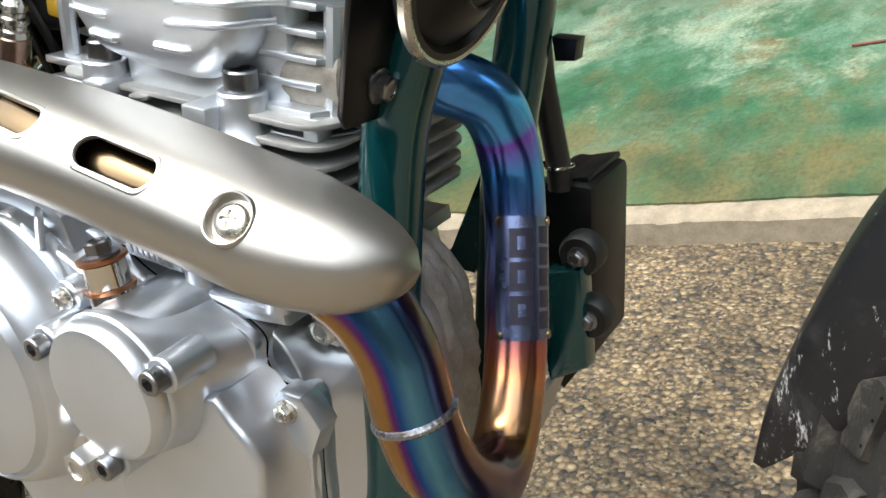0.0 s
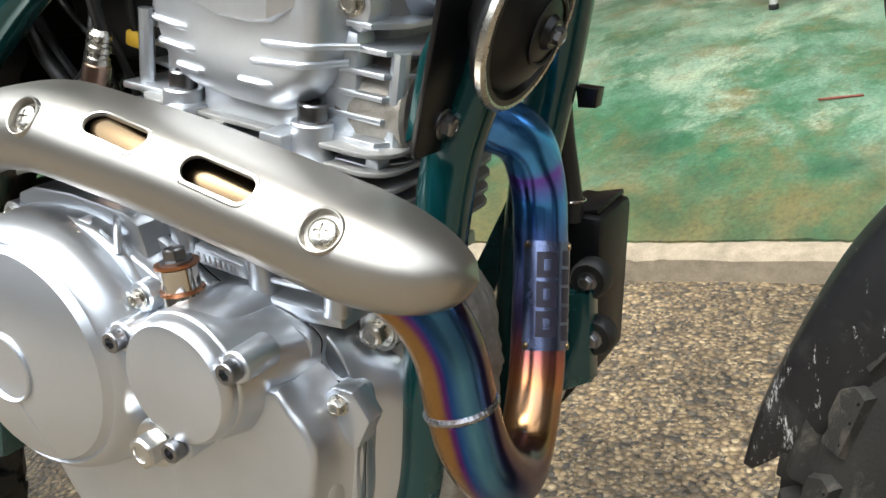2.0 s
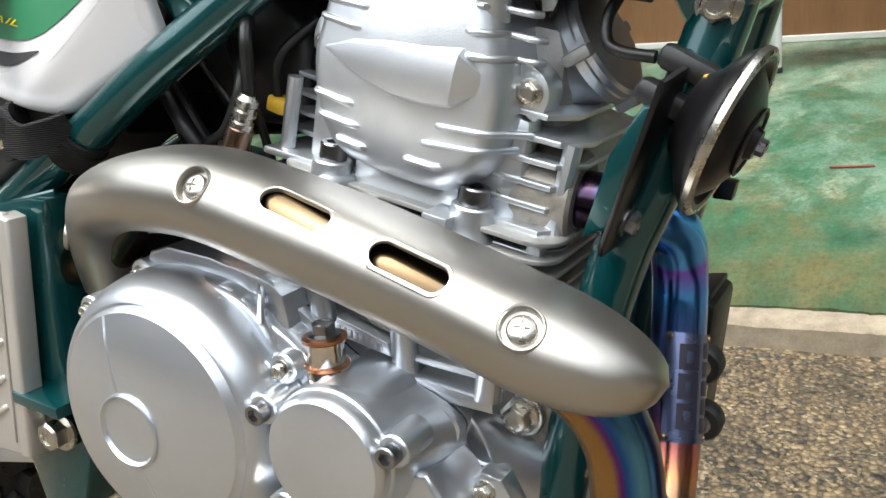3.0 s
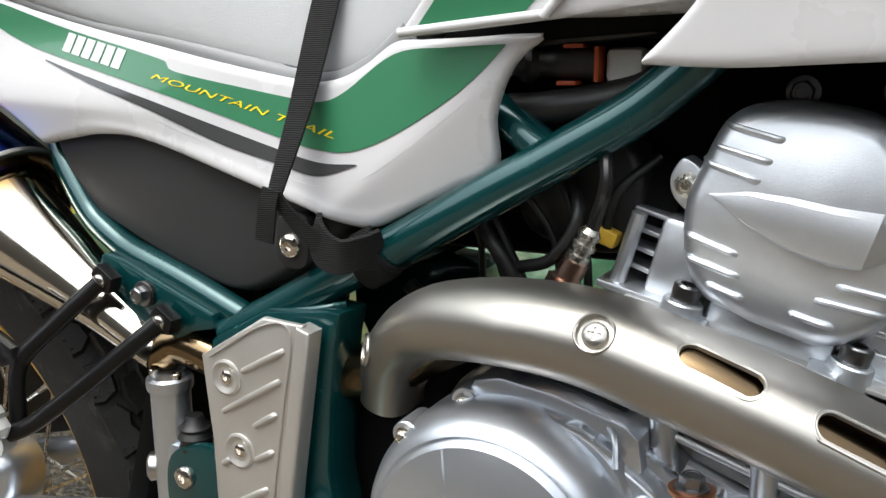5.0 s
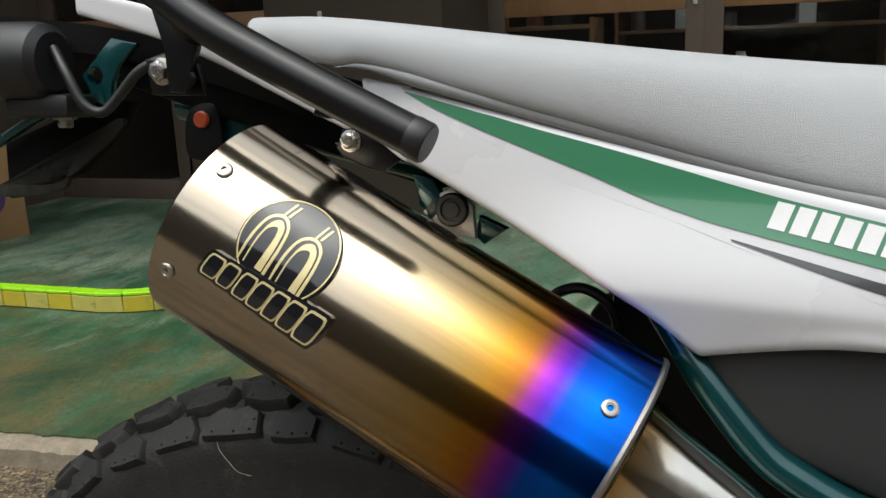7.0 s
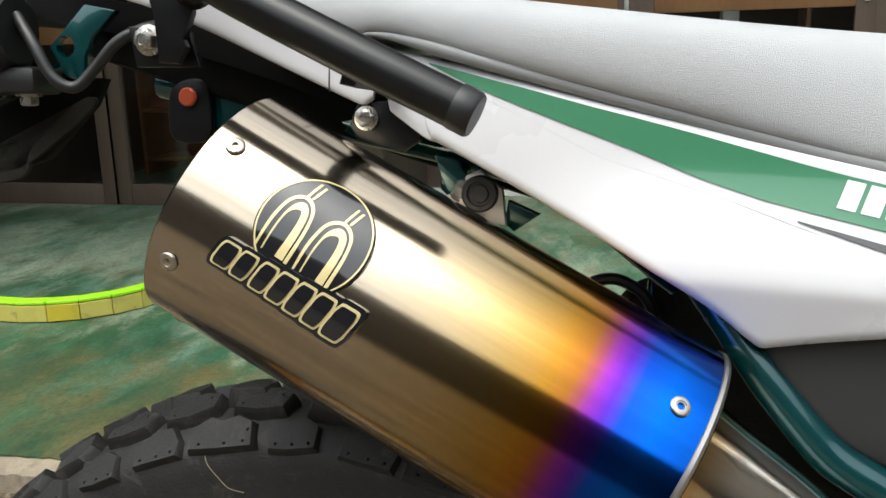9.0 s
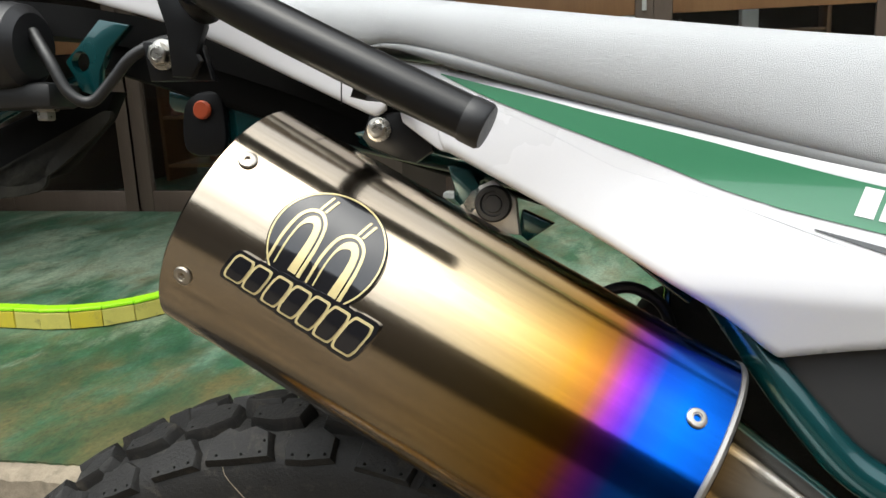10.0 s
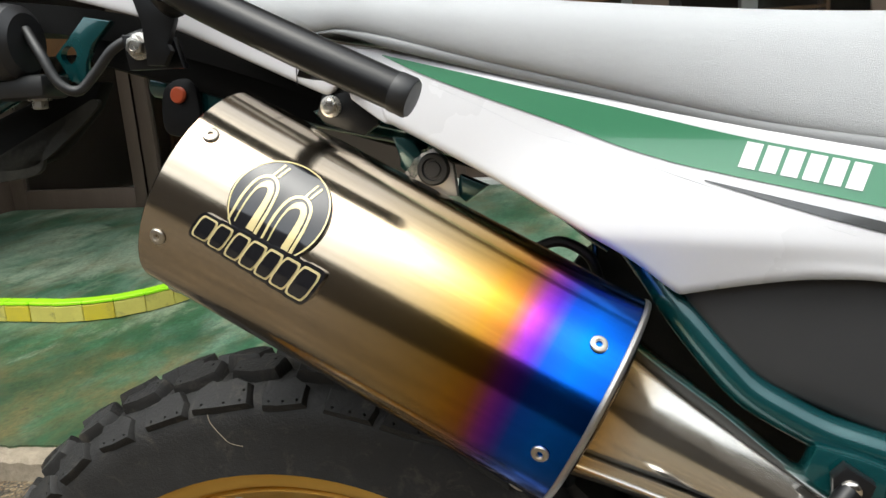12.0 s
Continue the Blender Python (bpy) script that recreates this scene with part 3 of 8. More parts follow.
def ruled(A, B, yfun, thick=0.003, ns=80, nm=16, roll=0.0, width=0.006, keep=None, bm=None, straight=False):
    """A panel spanned between the lines A and B (x, z), its near face at yfun(x, z, s, v), edges rolled inwards."""
    bm = bm or bmesh.new()
    a = spline([(x, 0, z) for x, z in A], ns)
    b = spline([(x, 0, z) for x, z in B], ns)
    near, far = [], []
    for i in range(ns):
        s = i / (ns - 1)
        gap = (a[i] - b[i]).length
        rn, rf = [], []
        for j in range(nm):
            v = j / (nm - 1)
            v = 0.5 - 0.5 * math.cos(math.pi * v) if not straight else v
            p = a[i].lerp(b[i], v)
            y = yfun(p.x, p.z, s, v)
            if roll:
                d = min(v, 1 - v) * gap
                if d < width:
                    y += roll * (1 - math.sqrt(max(0, 1 - (1 - d / width) ** 2)))
            rn.append(bm.verts.new((p.x, y, p.z)))
            rf.append(bm.verts.new((p.x, y + thick, p.z)))
        near.append(rn)
        far.append(rf)

    def ok(i, j):
        if not keep:
            return True
        q = (near[i][j].co + near[i + 1][j].co + near[i][j + 1].co + near[i + 1][j + 1].co) / 4
        return keep(q.x, q.z)
    cells = {(i, j) for i in range(ns - 1) for j in range(nm - 1) if ok(i, j)}
    for i, j in cells:
        bm.faces.new((near[i][j], near[i][j + 1], near[i + 1][j + 1], near[i + 1][j]))
        bm.faces.new((far[i][j], far[i + 1][j], far[i + 1][j + 1], far[i][j + 1]))
        for di, dj, e in ((-1, 0, ((i, j), (i, j + 1))), (1, 0, ((i + 1, j), (i + 1, j + 1))), (0, -1, ((i, j), (i + 1, j))), (0, 1, ((i, j + 1), (i + 1, j + 1)))):
            if (i + di, j + dj) not in cells:
                (p, q), (r, t) = e
                bm.faces.new((near[p][q], near[r][t], far[r][t], far[p][q]))
    bmesh.ops.delete(bm, geom=[v for v in bm.verts if not v.link_faces], context="VERTS")
    bmesh.ops.remove_doubles(bm, verts=bm.verts, dist=1e-6)
    return bm


def ribbon(pts, width, across, thick=0.0018, n=60, bm=None):
    """Flat webbing along pts; across: its width's direction, or a list of them, one a point."""
    bm = bm or bmesh.new()
    P = spline(pts, n)
    D = spline(across, n) if isinstance(across[0], (tuple, list)) else [Vector(across)] * n
    rings = []
    for i, p in enumerate(P):
        tg = (P[min(i + 1, n - 1)] - P[max(i - 1, 0)]).normalized()
        d = (D[i] - tg * D[i].dot(tg)).normalized()
        nn = tg.cross(d)
        w = (width(i / (n - 1)) if callable(width) else width) / 2
        rings.append([bm.verts.new(p + d * w * a + nn * thick * b / 2) for a, b in ((-1, -0.6), (-0.94, 1), (0.94, 1), (1, -0.6), (0.94, -1), (-0.94, -1))])
    for a, b in zip(rings, rings[1:]):
        for k in range(6):
            bm.faces.new((a[k], a[(k + 1) % 6], b[(k + 1) % 6], b[k]))
    bm.faces.new(rings[0][::-1])
    bm.faces.new(rings[-1])
    return bm


def text_mesh(body, size, shear=0.0, extrude=0.0002, thin=0.0):
    """Flat lettering in the built-in font, in x-y, as a bmesh."""
    cu = bpy.data.curves.new("letters", "FONT")
    cu.body, cu.size, cu.shear, cu.extrude = body, size, shear, extrude
    cu.resolution_u = 3
    cu.offset = -thin
    ob = bpy.data.objects.new("letters", cu)
    scene.collection.objects.link(ob)
    bpy.context.view_layer.update()
    me = ob.to_mesh()
    bm = bmesh.new()
    bm.from_mesh(me)
    ob.to_mesh_clear()
    bpy.data.objects.remove(ob)
    bpy.data.curves.remove(cu)
    return bm


def carve(bm, cutter):
    """bm with the closed shape of cutter taken out."""
    obs = []
    for b in (bm, cutter):
        bmesh.ops.recalc_face_normals(b, faces=b.faces)
        me = bpy.data.meshes.new("tmp")
        b.to_mesh(me)
        b.free()
        ob = bpy.data.objects.new("tmp", me)
        scene.collection.objects.link(ob)
        obs.append(ob)
    mod = obs[0].modifiers.new("cut", "BOOLEAN")
    mod.operation, mod.object, mod.solver = "DIFFERENCE", obs[1], "EXACT"
    bpy.context.view_layer.update()
    me = bpy.data.meshes.new_from_object(obs[0].evaluated_get(bpy.context.evaluated_depsgraph_get()))
    out = bmesh.new()
    out.from_mesh(me)
    bpy.data.meshes.remove(me)
    for ob in obs:
        old = ob.data
        bpy.data.objects.remove(ob)
        bpy.data.meshes.remove(old)
    return out


# ---- small fasteners, built once ----
HEX_BOLT = finish(lathe([(0, 0), (0.0078, 0), (0.0078, 0.0012), (0.0052, 0.0018), (0.005, 0.0018, 6), (0.005, 0.0062, 6), (0.0044, 0.007), (0.003, 0.0072), (0.0028, 0.0066), (0, 0.0066)], 24), 28)
CAP_SCREW = finish(lathe([(0, 0), (0.0048, 0), (0.0048, 0.0052), (0.0043, 0.0058), (0.0029, 0.0058), (0.0025, 0.0058, 6), (0.0025, 0.0026, 6), (0, 0.002)], 24), 28)
RIVET = finish(lathe([(0.0062, 0), (0.0061, 0.0010), (0.0054, 0.0017), (0.0040, 0.0021), (0.0032, 0.0021), (0.0029, 0.0014), (0.0023, 0.0014), (0.0021, 0.0012, 6), (0.0020, -0.0004, 6), (0, -0.0006)], 28), 28)
BUTTON_SCREW = finish(lathe([(0.0062, 0), (0.0062, 0.0006), (0.0056, 0.0018), (0.0042, 0.0027), (0.0027, 0.0030), (0.0022, 0.0030, 6), (0.0022, 0.0012, 6), (0, 0.0008)], 24), 28)


def phillips_mesh():
    """A pan head with a cross-shaped recess."""
    bm = lathe([(0, -0.001), (0.0085, -0.001), (0.0085, 0.0012), (0.0076, 0.0030), (0.0055, 0.0043), (0.003, 0.0048), (0, 0.0050)], 28)
    cross = rbox((0.0090, 0.0019, 0.005), 0.0, Matrix.Translation((0, 0, 0.0050)) @ Matrix.Rotation(0.3, 4, "Z"))
    bm = carve(bm, cross)
    cross = rbox((0.0090, 0.0019, 0.005), 0.0, Matrix.Translation((0, 0, 0.0050)) @ Matrix.Rotation(0.3 + math.pi / 2, 4, "Z"))
    return finish(carve(bm, cross), 28)


PHILLIPS = phillips_mesh()


def fix(name, mesh, material, parent, p, d=(0, -1, 0), size=1.0, spin=0.0, label=""):
    """A fastener at p whose head points along d."""
    return part(name, mesh, material, parent, label, frame_at(p, d) @ Matrix.Rotation(spin, 4, "Z") @ Matrix.Scale(size, 4))

# ---- the setting ----
def plain(name, bm, material, label, category, smooth=0):
    ob = part(name, bm, material, None, label, None, smooth)
    return tagged(ob, label, category, "", "structure")


def grid_sheet(x0, x1, y0, y1, z, nx, ny, wob=0.0, m=None):
    bm = bmesh.new()
    rows = [[bm.verts.new((x0 + (x1 - x0) * i / nx, y0 + (y1 - y0) * j / ny,
                           z + wob * noise.noise((i * 0.31, j * 0.37, 2.0)))) for i in range(nx + 1)] for j in range(ny + 1)]
    for j in range(ny):
        for i in range(nx):
            bm.faces.new((rows[j][i], rows[j][i + 1], rows[j + 1][i + 1], rows[j + 1][i]))
    return bm


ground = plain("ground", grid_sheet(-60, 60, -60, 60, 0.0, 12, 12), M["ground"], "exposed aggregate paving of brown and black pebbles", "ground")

# the kerb strip between the paving and the shop floor, a little askew
KERB = pose(0, 0.982, 0, 0, 0, 4.45)


def kerb_edge(n=1300, x0=-7.0, x1=7.0):
    bm = bmesh.new()
    rings = []
    for i in range(n + 1):
        x = x0 + (x1 - x0) * i / n
        w = 0.006 * noise.noise((x * 4, 0, 1)) + 0.004 * noise.noise((x * 17, 3, 1)) + 0.0035 * noise.noise((x * 61, 5, 1))
        c = 0.006 * noise.noise((x * 9, 7, 2)) + 0.004 * noise.noise((x * 47, 2, 2))
        ring = [(0.0 + w, -0.02), (0.004 + w, 0.040 + c), (0.012 + w, 0.047 + c), (0.026 + w * 1.2, 0.051 + 0.5 * c), (0.040 + w * 1.4, 0.053 - 0.4 * c), (0.055 + w * 1.6, 0.054), (0.062 + w * 1.6, 0.05), (0.08, -0.02)]
        rings.append([bm.verts.new((x, y, z)) for y, z in ring])
    for a, b in zip(rings, rings[1:]):
        for k in range(7):
            bm.faces.new((a[k], a[k + 1], b[k + 1], b[k]))
    bmesh.ops.transform(bm, matrix=KERB, verts=bm.verts)
    return bm


plain("kerb_edge", kerb_edge(), M["concrete"], "worn rough concrete edging strip beside the paving", "kerb", 40)


def shop_floor():
    """The painted slab, its front edge broken where the paint ends."""
    bm = bmesh.new()
    n = 1100
    front, low, back = [], [], []
    for i in range(n + 1):
        x = -7.0 + 14.0 * i / n
        w = 0.010 * noise.noise((x * 5, 1, 4)) + 0.006 * noise.noise((x * 21, 5, 4)) + 0.004 * noise.noise((x * 67, 8, 4))
        p = KERB @ Vector((x, 0.052 + w, 0.058))
        front.append(bm.verts.new(p))
        low.append(bm.verts.new((p.x, p.y, -0.02)))
        back.append(bm.verts.new((p.x, 9.0, 0.060)))
    for i in range(n):
        bm.faces.new((front[i], front[i + 1], back[i + 1], back[i]))
        bm.faces.new((low[i], low[i + 1], front[i + 1], front[i]))
    return bm


floor = plain("floor", shop_floor(), M["floor"], "green painted concrete floor, worn and stained", "floor")

# raised platform behind a tiled kerb that turns away into the shop
PX, PY, PR, PZ = -1.70, 1.737, 0.36, 0.060


def kerb_line(x0, x1, off):
    """Points along the tiled kerb: straight, then round the corner."""
    pts = [(x0, PY + off), (PX, PY + off)]
    for k in range(1, 13):
        a = math.pi / 2 * k / 12
        pts.append((PX + (PR - off) * math.sin(a), PY + off + (PR - off) * (1 - math.cos(a))))
    pts.append((PX + PR - off, 3.36))
    return pts


def platform():
    bm = bmesh.new()
    line = kerb_line(-5.0, 0, 0.05)
    top = [bm.verts.new((x, y, PZ + 0.058)) for x, y in line] + [bm.verts.new((-5.0, 3.36, PZ + 0.058))]
    f = bm.faces.new(top)
    ext = bmesh.ops.extrude_face_region(bm, geom=[f])
    bmesh.ops.translate(bm, vec=(0, 0, -0.07), verts=[g for g in ext["geom"] if isinstance(g, bmesh.types.BMVert)])
    bmesh.ops.triangulate(bm, faces=[q for q in bm.faces if len(q.verts) > 4])
    return bm


plain("floor_platform", platform(), M["floor"], "raised green painted platform behind the yellow kerb", "platform")


def walls():
    bm = rbox((0.9, 0.12, 3.2), 0, Matrix.Translation((-1.45, 3.42, 1.6)))
    rbox((0.12, 0.78, 3.2), 0, Matrix.Translation((-1.06, 3.80, 1.6)), bm)
    rbox((0.12, 5.0, 3.2), 0, Matrix.Translation((-3.32, 5.9, 1.6)), bm)
    rbox((0.12, 5.0, 3.2), 0, Matrix.Translation((6.0, 5.2, 1.6)), bm)
    rbox((9.6, 0.12, 3.2), 0, Matrix.Translation((1.35, 7.7, 1.6)), bm)
    rbox((10.0, 0.12, 1.1), 0, Matrix.Translation((2.0, 4.19, 2.70)), bm)
    rbox((2.4, 0.12, 1.1), 0, Matrix.Translation((-2.3, 3.42, 2.70)), bm)
    rbox((16.0, 0.14, 2.9), 0, Matrix.Translation((0.5, 3.30, 4.71)), bm)
    rbox((16.0, 4.6, 0.1), 0, Matrix.Translation((0.5, 5.6, 6.21)), bm)
    return bm


plain("wall_shop", walls(), M["wall"], "plain brown shop walls round the doors", "wall")
plain("ceiling", rbox((9.6, 4.6, 0.12), 0, Matrix.Translation((1.35, 5.7, 3.26))), M["ceiling"], "pale ceiling boards inside the shop", "ceiling")
plain("wall_side", rbox((0.12, 1.5, 3.2), 0, Matrix.Translation((-3.32, 2.62, 1.6))), M["wood_dark"], "dark brown timber side wall of the entrance", "wall")


def sliding_door(name, x, y, width, rail, label):
    """A glazed timber door: stiles, three rails, two panes."""
    d = tagged(new(name), label, "door", "sliding shop doors", "structure")
    d.matrix_basis = Matrix.Translation((x, y, 0.06))
    T = Matrix.Translation
    for sx in (0.045, width - 0.045):
        part("stile", rbox((0.09, 0.045, 2.1), 0.003, T((sx, 0, 1.05))), M["wood_dark"], d)
    part("bottom_rail", rbox((width - 0.182, 0.04, 0.16), 0.003, T((width / 2, 0, 0.08))), M["wood_dark"], d)
    part("middle_rail", rbox((width - 0.182, 0.04, 0.14), 0.003, T((width / 2, 0, rail))), M["wood"], d, "light varnished rail")
    part("top_rail", rbox((width - 0.182, 0.04, 0.12), 0.003, T((width / 2, 0, 2.04))), M["wood_dark"], d)
    for z0, z1 in ((0.16, rail - 0.07), (rail + 0.07, 1.98)):
        p = part("pane", rbox((width - 0.182, 0.005, z1 - z0), 0, T((width / 2, 0.005, (z0 + z1) / 2))), M["glass"], d)
        p.visible_shadow = False
    part("door_handle", rbox((0.022, 0.014, 0.10), 0.004, T((width - 0.045, -0.03, rail))), M["grey_metal"], d)
    return d


for i, x in enumerate((-3.26, -2.42)):
    sliding_door("door_%d" % (i + 1), x, 3.39 + 0.0 * i, 0.86, 0.92, "glazed timber sliding door with dark brown stiles")
for i in range(6):
    sliding_door("door_%d" % (i + 3), -1.0 + i * 1.1, 4.15, 1.1, 0.98, "glazed timber sliding door with dark brown stiles")
plain("door_sill", rbox((7.0, 0.10, 0.03), 0.004, Matrix.Translation((2.5, 4.10, 0.075))), M["paper"], "pale painted strip at the foot of the doors", "sill")


def timber_panel():
    return rbox((1.9, 0.03, 0.55), 0.004, Matrix.Translation((0.35, 4.085, 0.36)))


plain("door_panel", timber_panel(), M["wood"], "varnished brown plywood panel at the foot of the doors", "panel")


def stool():
    """The bench whose legs stand on the green floor."""
    s = tagged(new("bench"), "bench with pale grey steel legs and a timber seat", "bench")
    s.matrix_basis = pose(0.50, 3.30, 0.060, 0, 0, 12)
    for x in (0.0, 0.95):
        for y in (0.0, 0.30):
            part("leg", tube([(x, y, 0.0), (x, y, 0.44)], 0.016, 12, 2), M["grey_metal"], s)
            part("foot", lathe([(0, 0), (0.02, 0), (0.02, 0.018), (0.016, 0.022), (0, 0.022)], 14, Matrix.Translation((x, y, 0.0))), M["black"], s)
    for y in (0.0, 0.30):
        part("stretcher", tube([(0, y, 0.40), (0.95, y, 0.40)], 0.011, 10, 2), M["grey_metal"], s)
    part("seat", rbox((1.06, 0.36, 0.035), 0.008, Matrix.Translation((0.475, 0.15, 0.458))), M["wood"], s)
    return s


stool()


def duct():
    d = tagged(new("metal_duct_pipe"), "upright galvanised sheet metal duct on the platform", "pipe")
    d.matrix_basis = Matrix.Translation((-2.66, 2.10, PZ + 0.058))
    part("body", lathe([(0.094, 0), (0.098, 0.004), (0.096, 0.012), (0.094, 0.02), (0.094, 0.66), (0.098, 0.67), (0.094, 0.68), (0.088, 0.68), (0.088, 0.02), (0, 0.01)], 40), M["drum"], d)
    part("sticker", slab([(-0.016, 0.045), (0.016, 0.045), (0.016, 0.11), (-0.016, 0.11)], -0.0965, -0.0945, 0.0, Matrix.Rotation(0.55, 4, "Z")), M["paper"], d, "small white paper sticker")
    return d


duct()


def carton(x, y, w, dep, h, turn, label, mark=True):
    c = tagged(new("cardboard_box"), label, "box")
    c.matrix_basis = pose(x, y, PZ + 0.058, 0, 0, turn)
    T = Matrix.Translation
    part("body", rbox((w, dep, h), 0.003, T((0, 0, h / 2))), M["card"], c)
    part("tape", rbox((0.05, dep + 0.002, 0.001), 0, T((0, 0, h + 0.0012))), M["paper"], c, "strip of pale packing tape")
    if mark:
        part("print", slab(rounded([(-0.02, 0.10), (0.03, 0.14), (0.05, 0.22), (0.035, 0.21), (0.01, 0.15)], 30), -dep / 2 - 0.0015, -dep / 2 - 0.0003, 0), M["purple"], c, "purple curved print")
    return c


carton(-2.86, 2.46, 0.24, 0.30, 0.42, 62, "brown cardboard carton with a purple print")
carton(-3.08, 2.06, 0.26, 0.30, 0.50, 80, "tall brown cardboard carton beside the duct", False)


def shelf_unit(x, y, w, levels, turn, seed):
    """Open shelving with mixed goods, seen dimly through the panes."""
    rnd = random.Random(seed)
    s = tagged(new("shelf_unit"), "timber shop shelving, half full of small goods", "shelf", "shop shelves")
    s.matrix_basis = pose(x, y, 0.062, 0, 0, turn)
    T = Matrix.Translation
    for sx in (0.0, w):
        part("side", rbox((0.025, 0.36, levels[-1] + 0.05), 0.002, T((sx, 0, levels[-1] / 2 + 0.02))), M["wood"], s)
    for z in levels:
        part("board", rbox((w - 0.03, 0.36, 0.022), 0.002, T((w / 2, 0, z))), M["wood"], s)
    return s


SHELVES = [(-3.1, 4.9, 1.5, (0.10, 0.42, 0.78, 1.15), 0, 1), (-0.5, 5.6, 1.6, (0.10, 0.45, 0.80, 1.20, 1.55), 0, 2), (1.6, 5.9, 1.8, (0.10, 0.45, 0.80, 1.20, 1.55), 0, 3), (-1.6, 4.6, 1.1, (0.10, 0.45, 0.85), 0, 4)]
GOODS = [finish(rbox((0.10, 0.14, 0.16), 0.004)), finish(rbox((0.18, 0.18, 0.09), 0.006)), finish(lathe([(0, 0), (0.045, 0), (0.048, 0.005), (0.048, 0.15), (0.03, 0.17), (0.03, 0.19), (0, 0.19)], 20))]
GOODS_LOOK = [("goods_box", "small coloured product box on a shelf", "box"), ("goods_tray", "low dark goods tray on a shelf", "tray"), ("goods_can", "round can standing on a shelf", "can")]
for sx, sy, w, levels, turn, seed in SHELVES:
    shelf_unit(sx, sy, w, levels, turn, seed)
    rnd = random.Random(seed * 7)
    for z in levels[:-1] + levels[-1:]:
        x = 0.12
        while x < w - 0.12:
            k = rnd.randrange(3)
            if rnd.random() < 0.75:
                mt = (M["items"], M["card"], M["black"], M["paper"], M["red"])[rnd.randrange(5)]
                base = 0.0 if k == 2 else (0.08 if k == 0 else 0.045)
                g = new(GOODS_LOOK[k][0], GOODS[k])
                if not GOODS[k].materials:
                    GOODS[k].materials.append(mt)
                g.material_slots[0].link = "OBJECT"
                g.material_slots[0].material = mt
                g.matrix_basis = pose(sx + x, sy - 0.02, 0.062 + z + 0.012 + base, 0, 0, rnd.uniform(-12, 12))
                tagged(g, GOODS_LOOK[k][1], GOODS_LOOK[k][2], "goods on the shop shelves")
            x += rnd.uniform(0.16, 0.30)

# behind the camera: unseen walls, added to close the view and darken low reflections
plain("wall_opposite", rbox((40, 0.3, 5.6), 0.01, Matrix.Translation((0, -9.5, 2.8))), M["timber_front"], "unseen brown boarded wall added across the forecourt for reflections", "wall")
for i, (x, label) in enumerate(((-10.5, "unseen tall grey rendered wall added beside the forecourt"), (10.0, "unseen tall brown boarded wall added beside the forecourt"))):
    plain("wall_side_%d" % (i + 2), rbox((0.3, 17.0, 6.4), 0.01, Matrix.Translation((x, -5.0, 3.2))), M["timber_front"] if i else M["render_front"], label, "wall")
# deep eaves over the shop front, unseen, added for dark reflections from above
plain("eaves", rbox((6.2, 2.3, 0.12), 0.01, pose(-4.0, 2.15, 3.12, 6, 0, 0)), M["wood_dark"], "unseen dark timber eaves added over the shop entrance for reflections", "eaves")
# red painted mark on the floor
plain("floor_mark", rbox((0.105, 0.014, 0.002), 0.0, pose(0.882, 1.975, 0.0625, 0, 0, 12)), M["red"], "short faded red paint stroke on the green floor", "marking")

# ---- the motorcycle (x forward, y to its left, z up, standing on its side stand) ----
LEAN_M = pose(0, 0, 0, -5.855, 0, 0)
bike = tagged(new("motorcycle"), "green and white trail motorcycle leaning on its side stand", "motorcycle")
bike.matrix_basis = LEAN_M
MIRROR = Matrix.Diagonal((1, -1, 1, 1))


def mirrored(bm):
    bmesh.ops.transform(bm, matrix=MIRROR, verts=bm.verts)
    bmesh.ops.reverse_faces(bm, faces=bm.faces)
    return bm


# -- wheels --
def tyre(R, width, rim_r):
    """The carcass, without its tread blocks."""
    h = width / 2
    crown = R - 0.012
    prof = []
    for k in range(25):
        a = math.pi * (0.06 + 0.88 * k / 24)
        prof.append((rim_r + 0.006 + (crown - rim_r - 0.006) * math.sin(a) ** 0.72, -h * math.cos(a) * (0.72 + 0.28 * math.sin(a))))
    prof = [(rim_r - 0.004, prof[0][1])] + prof + [(rim_r - 0.004, prof[-1][1])]
    m = Matrix.Rotation(math.pi / 2, 4, "X")
    bm = lathe(prof, 120, m)
    return bm


def tread_piece(outline, height, seed, pips=()):
    """A worn tread block: a low block with its own outline (along, across), soft upper edges and small vent holes."""
    bm = bmesh.new()
    rings = []
    for grow, z in ((1.16, -height), (1.05, -0.004), (1.0, -0.0012), (0.955, 0.0)):
        ring = []
        for x, y in outline:
            q = Vector((x * grow, y * grow, z))
            j = Vector((noise.noise((x * 170 + seed, y * 170, z * 90)), noise.noise((x * 170, y * 170 + seed, z * 90 + 5)), noise.noise((x * 170 + 9, y * 170, seed))))
            ring.append(bm.verts.new(q + j * 0.0011))
        rings.append(ring)
    n = len(outline)
    for a, b in zip(rings, rings[1:]):
        for k in range(n):
            bm.faces.new((a[k], a[(k + 1) % n], b[(k + 1) % n], b[k]))
    bm.faces.new(rings[-1])
    bm.faces.new(rings[0][::-1])
    for x, y in pips:
        bm = carve(bm, lathe([(0, -0.004), (0.0010, -0.004), (0.0010, 0.004), (0, 0.004)], 7, Matrix.Translation((x, y, 0))))
    return finish(bm, 40)


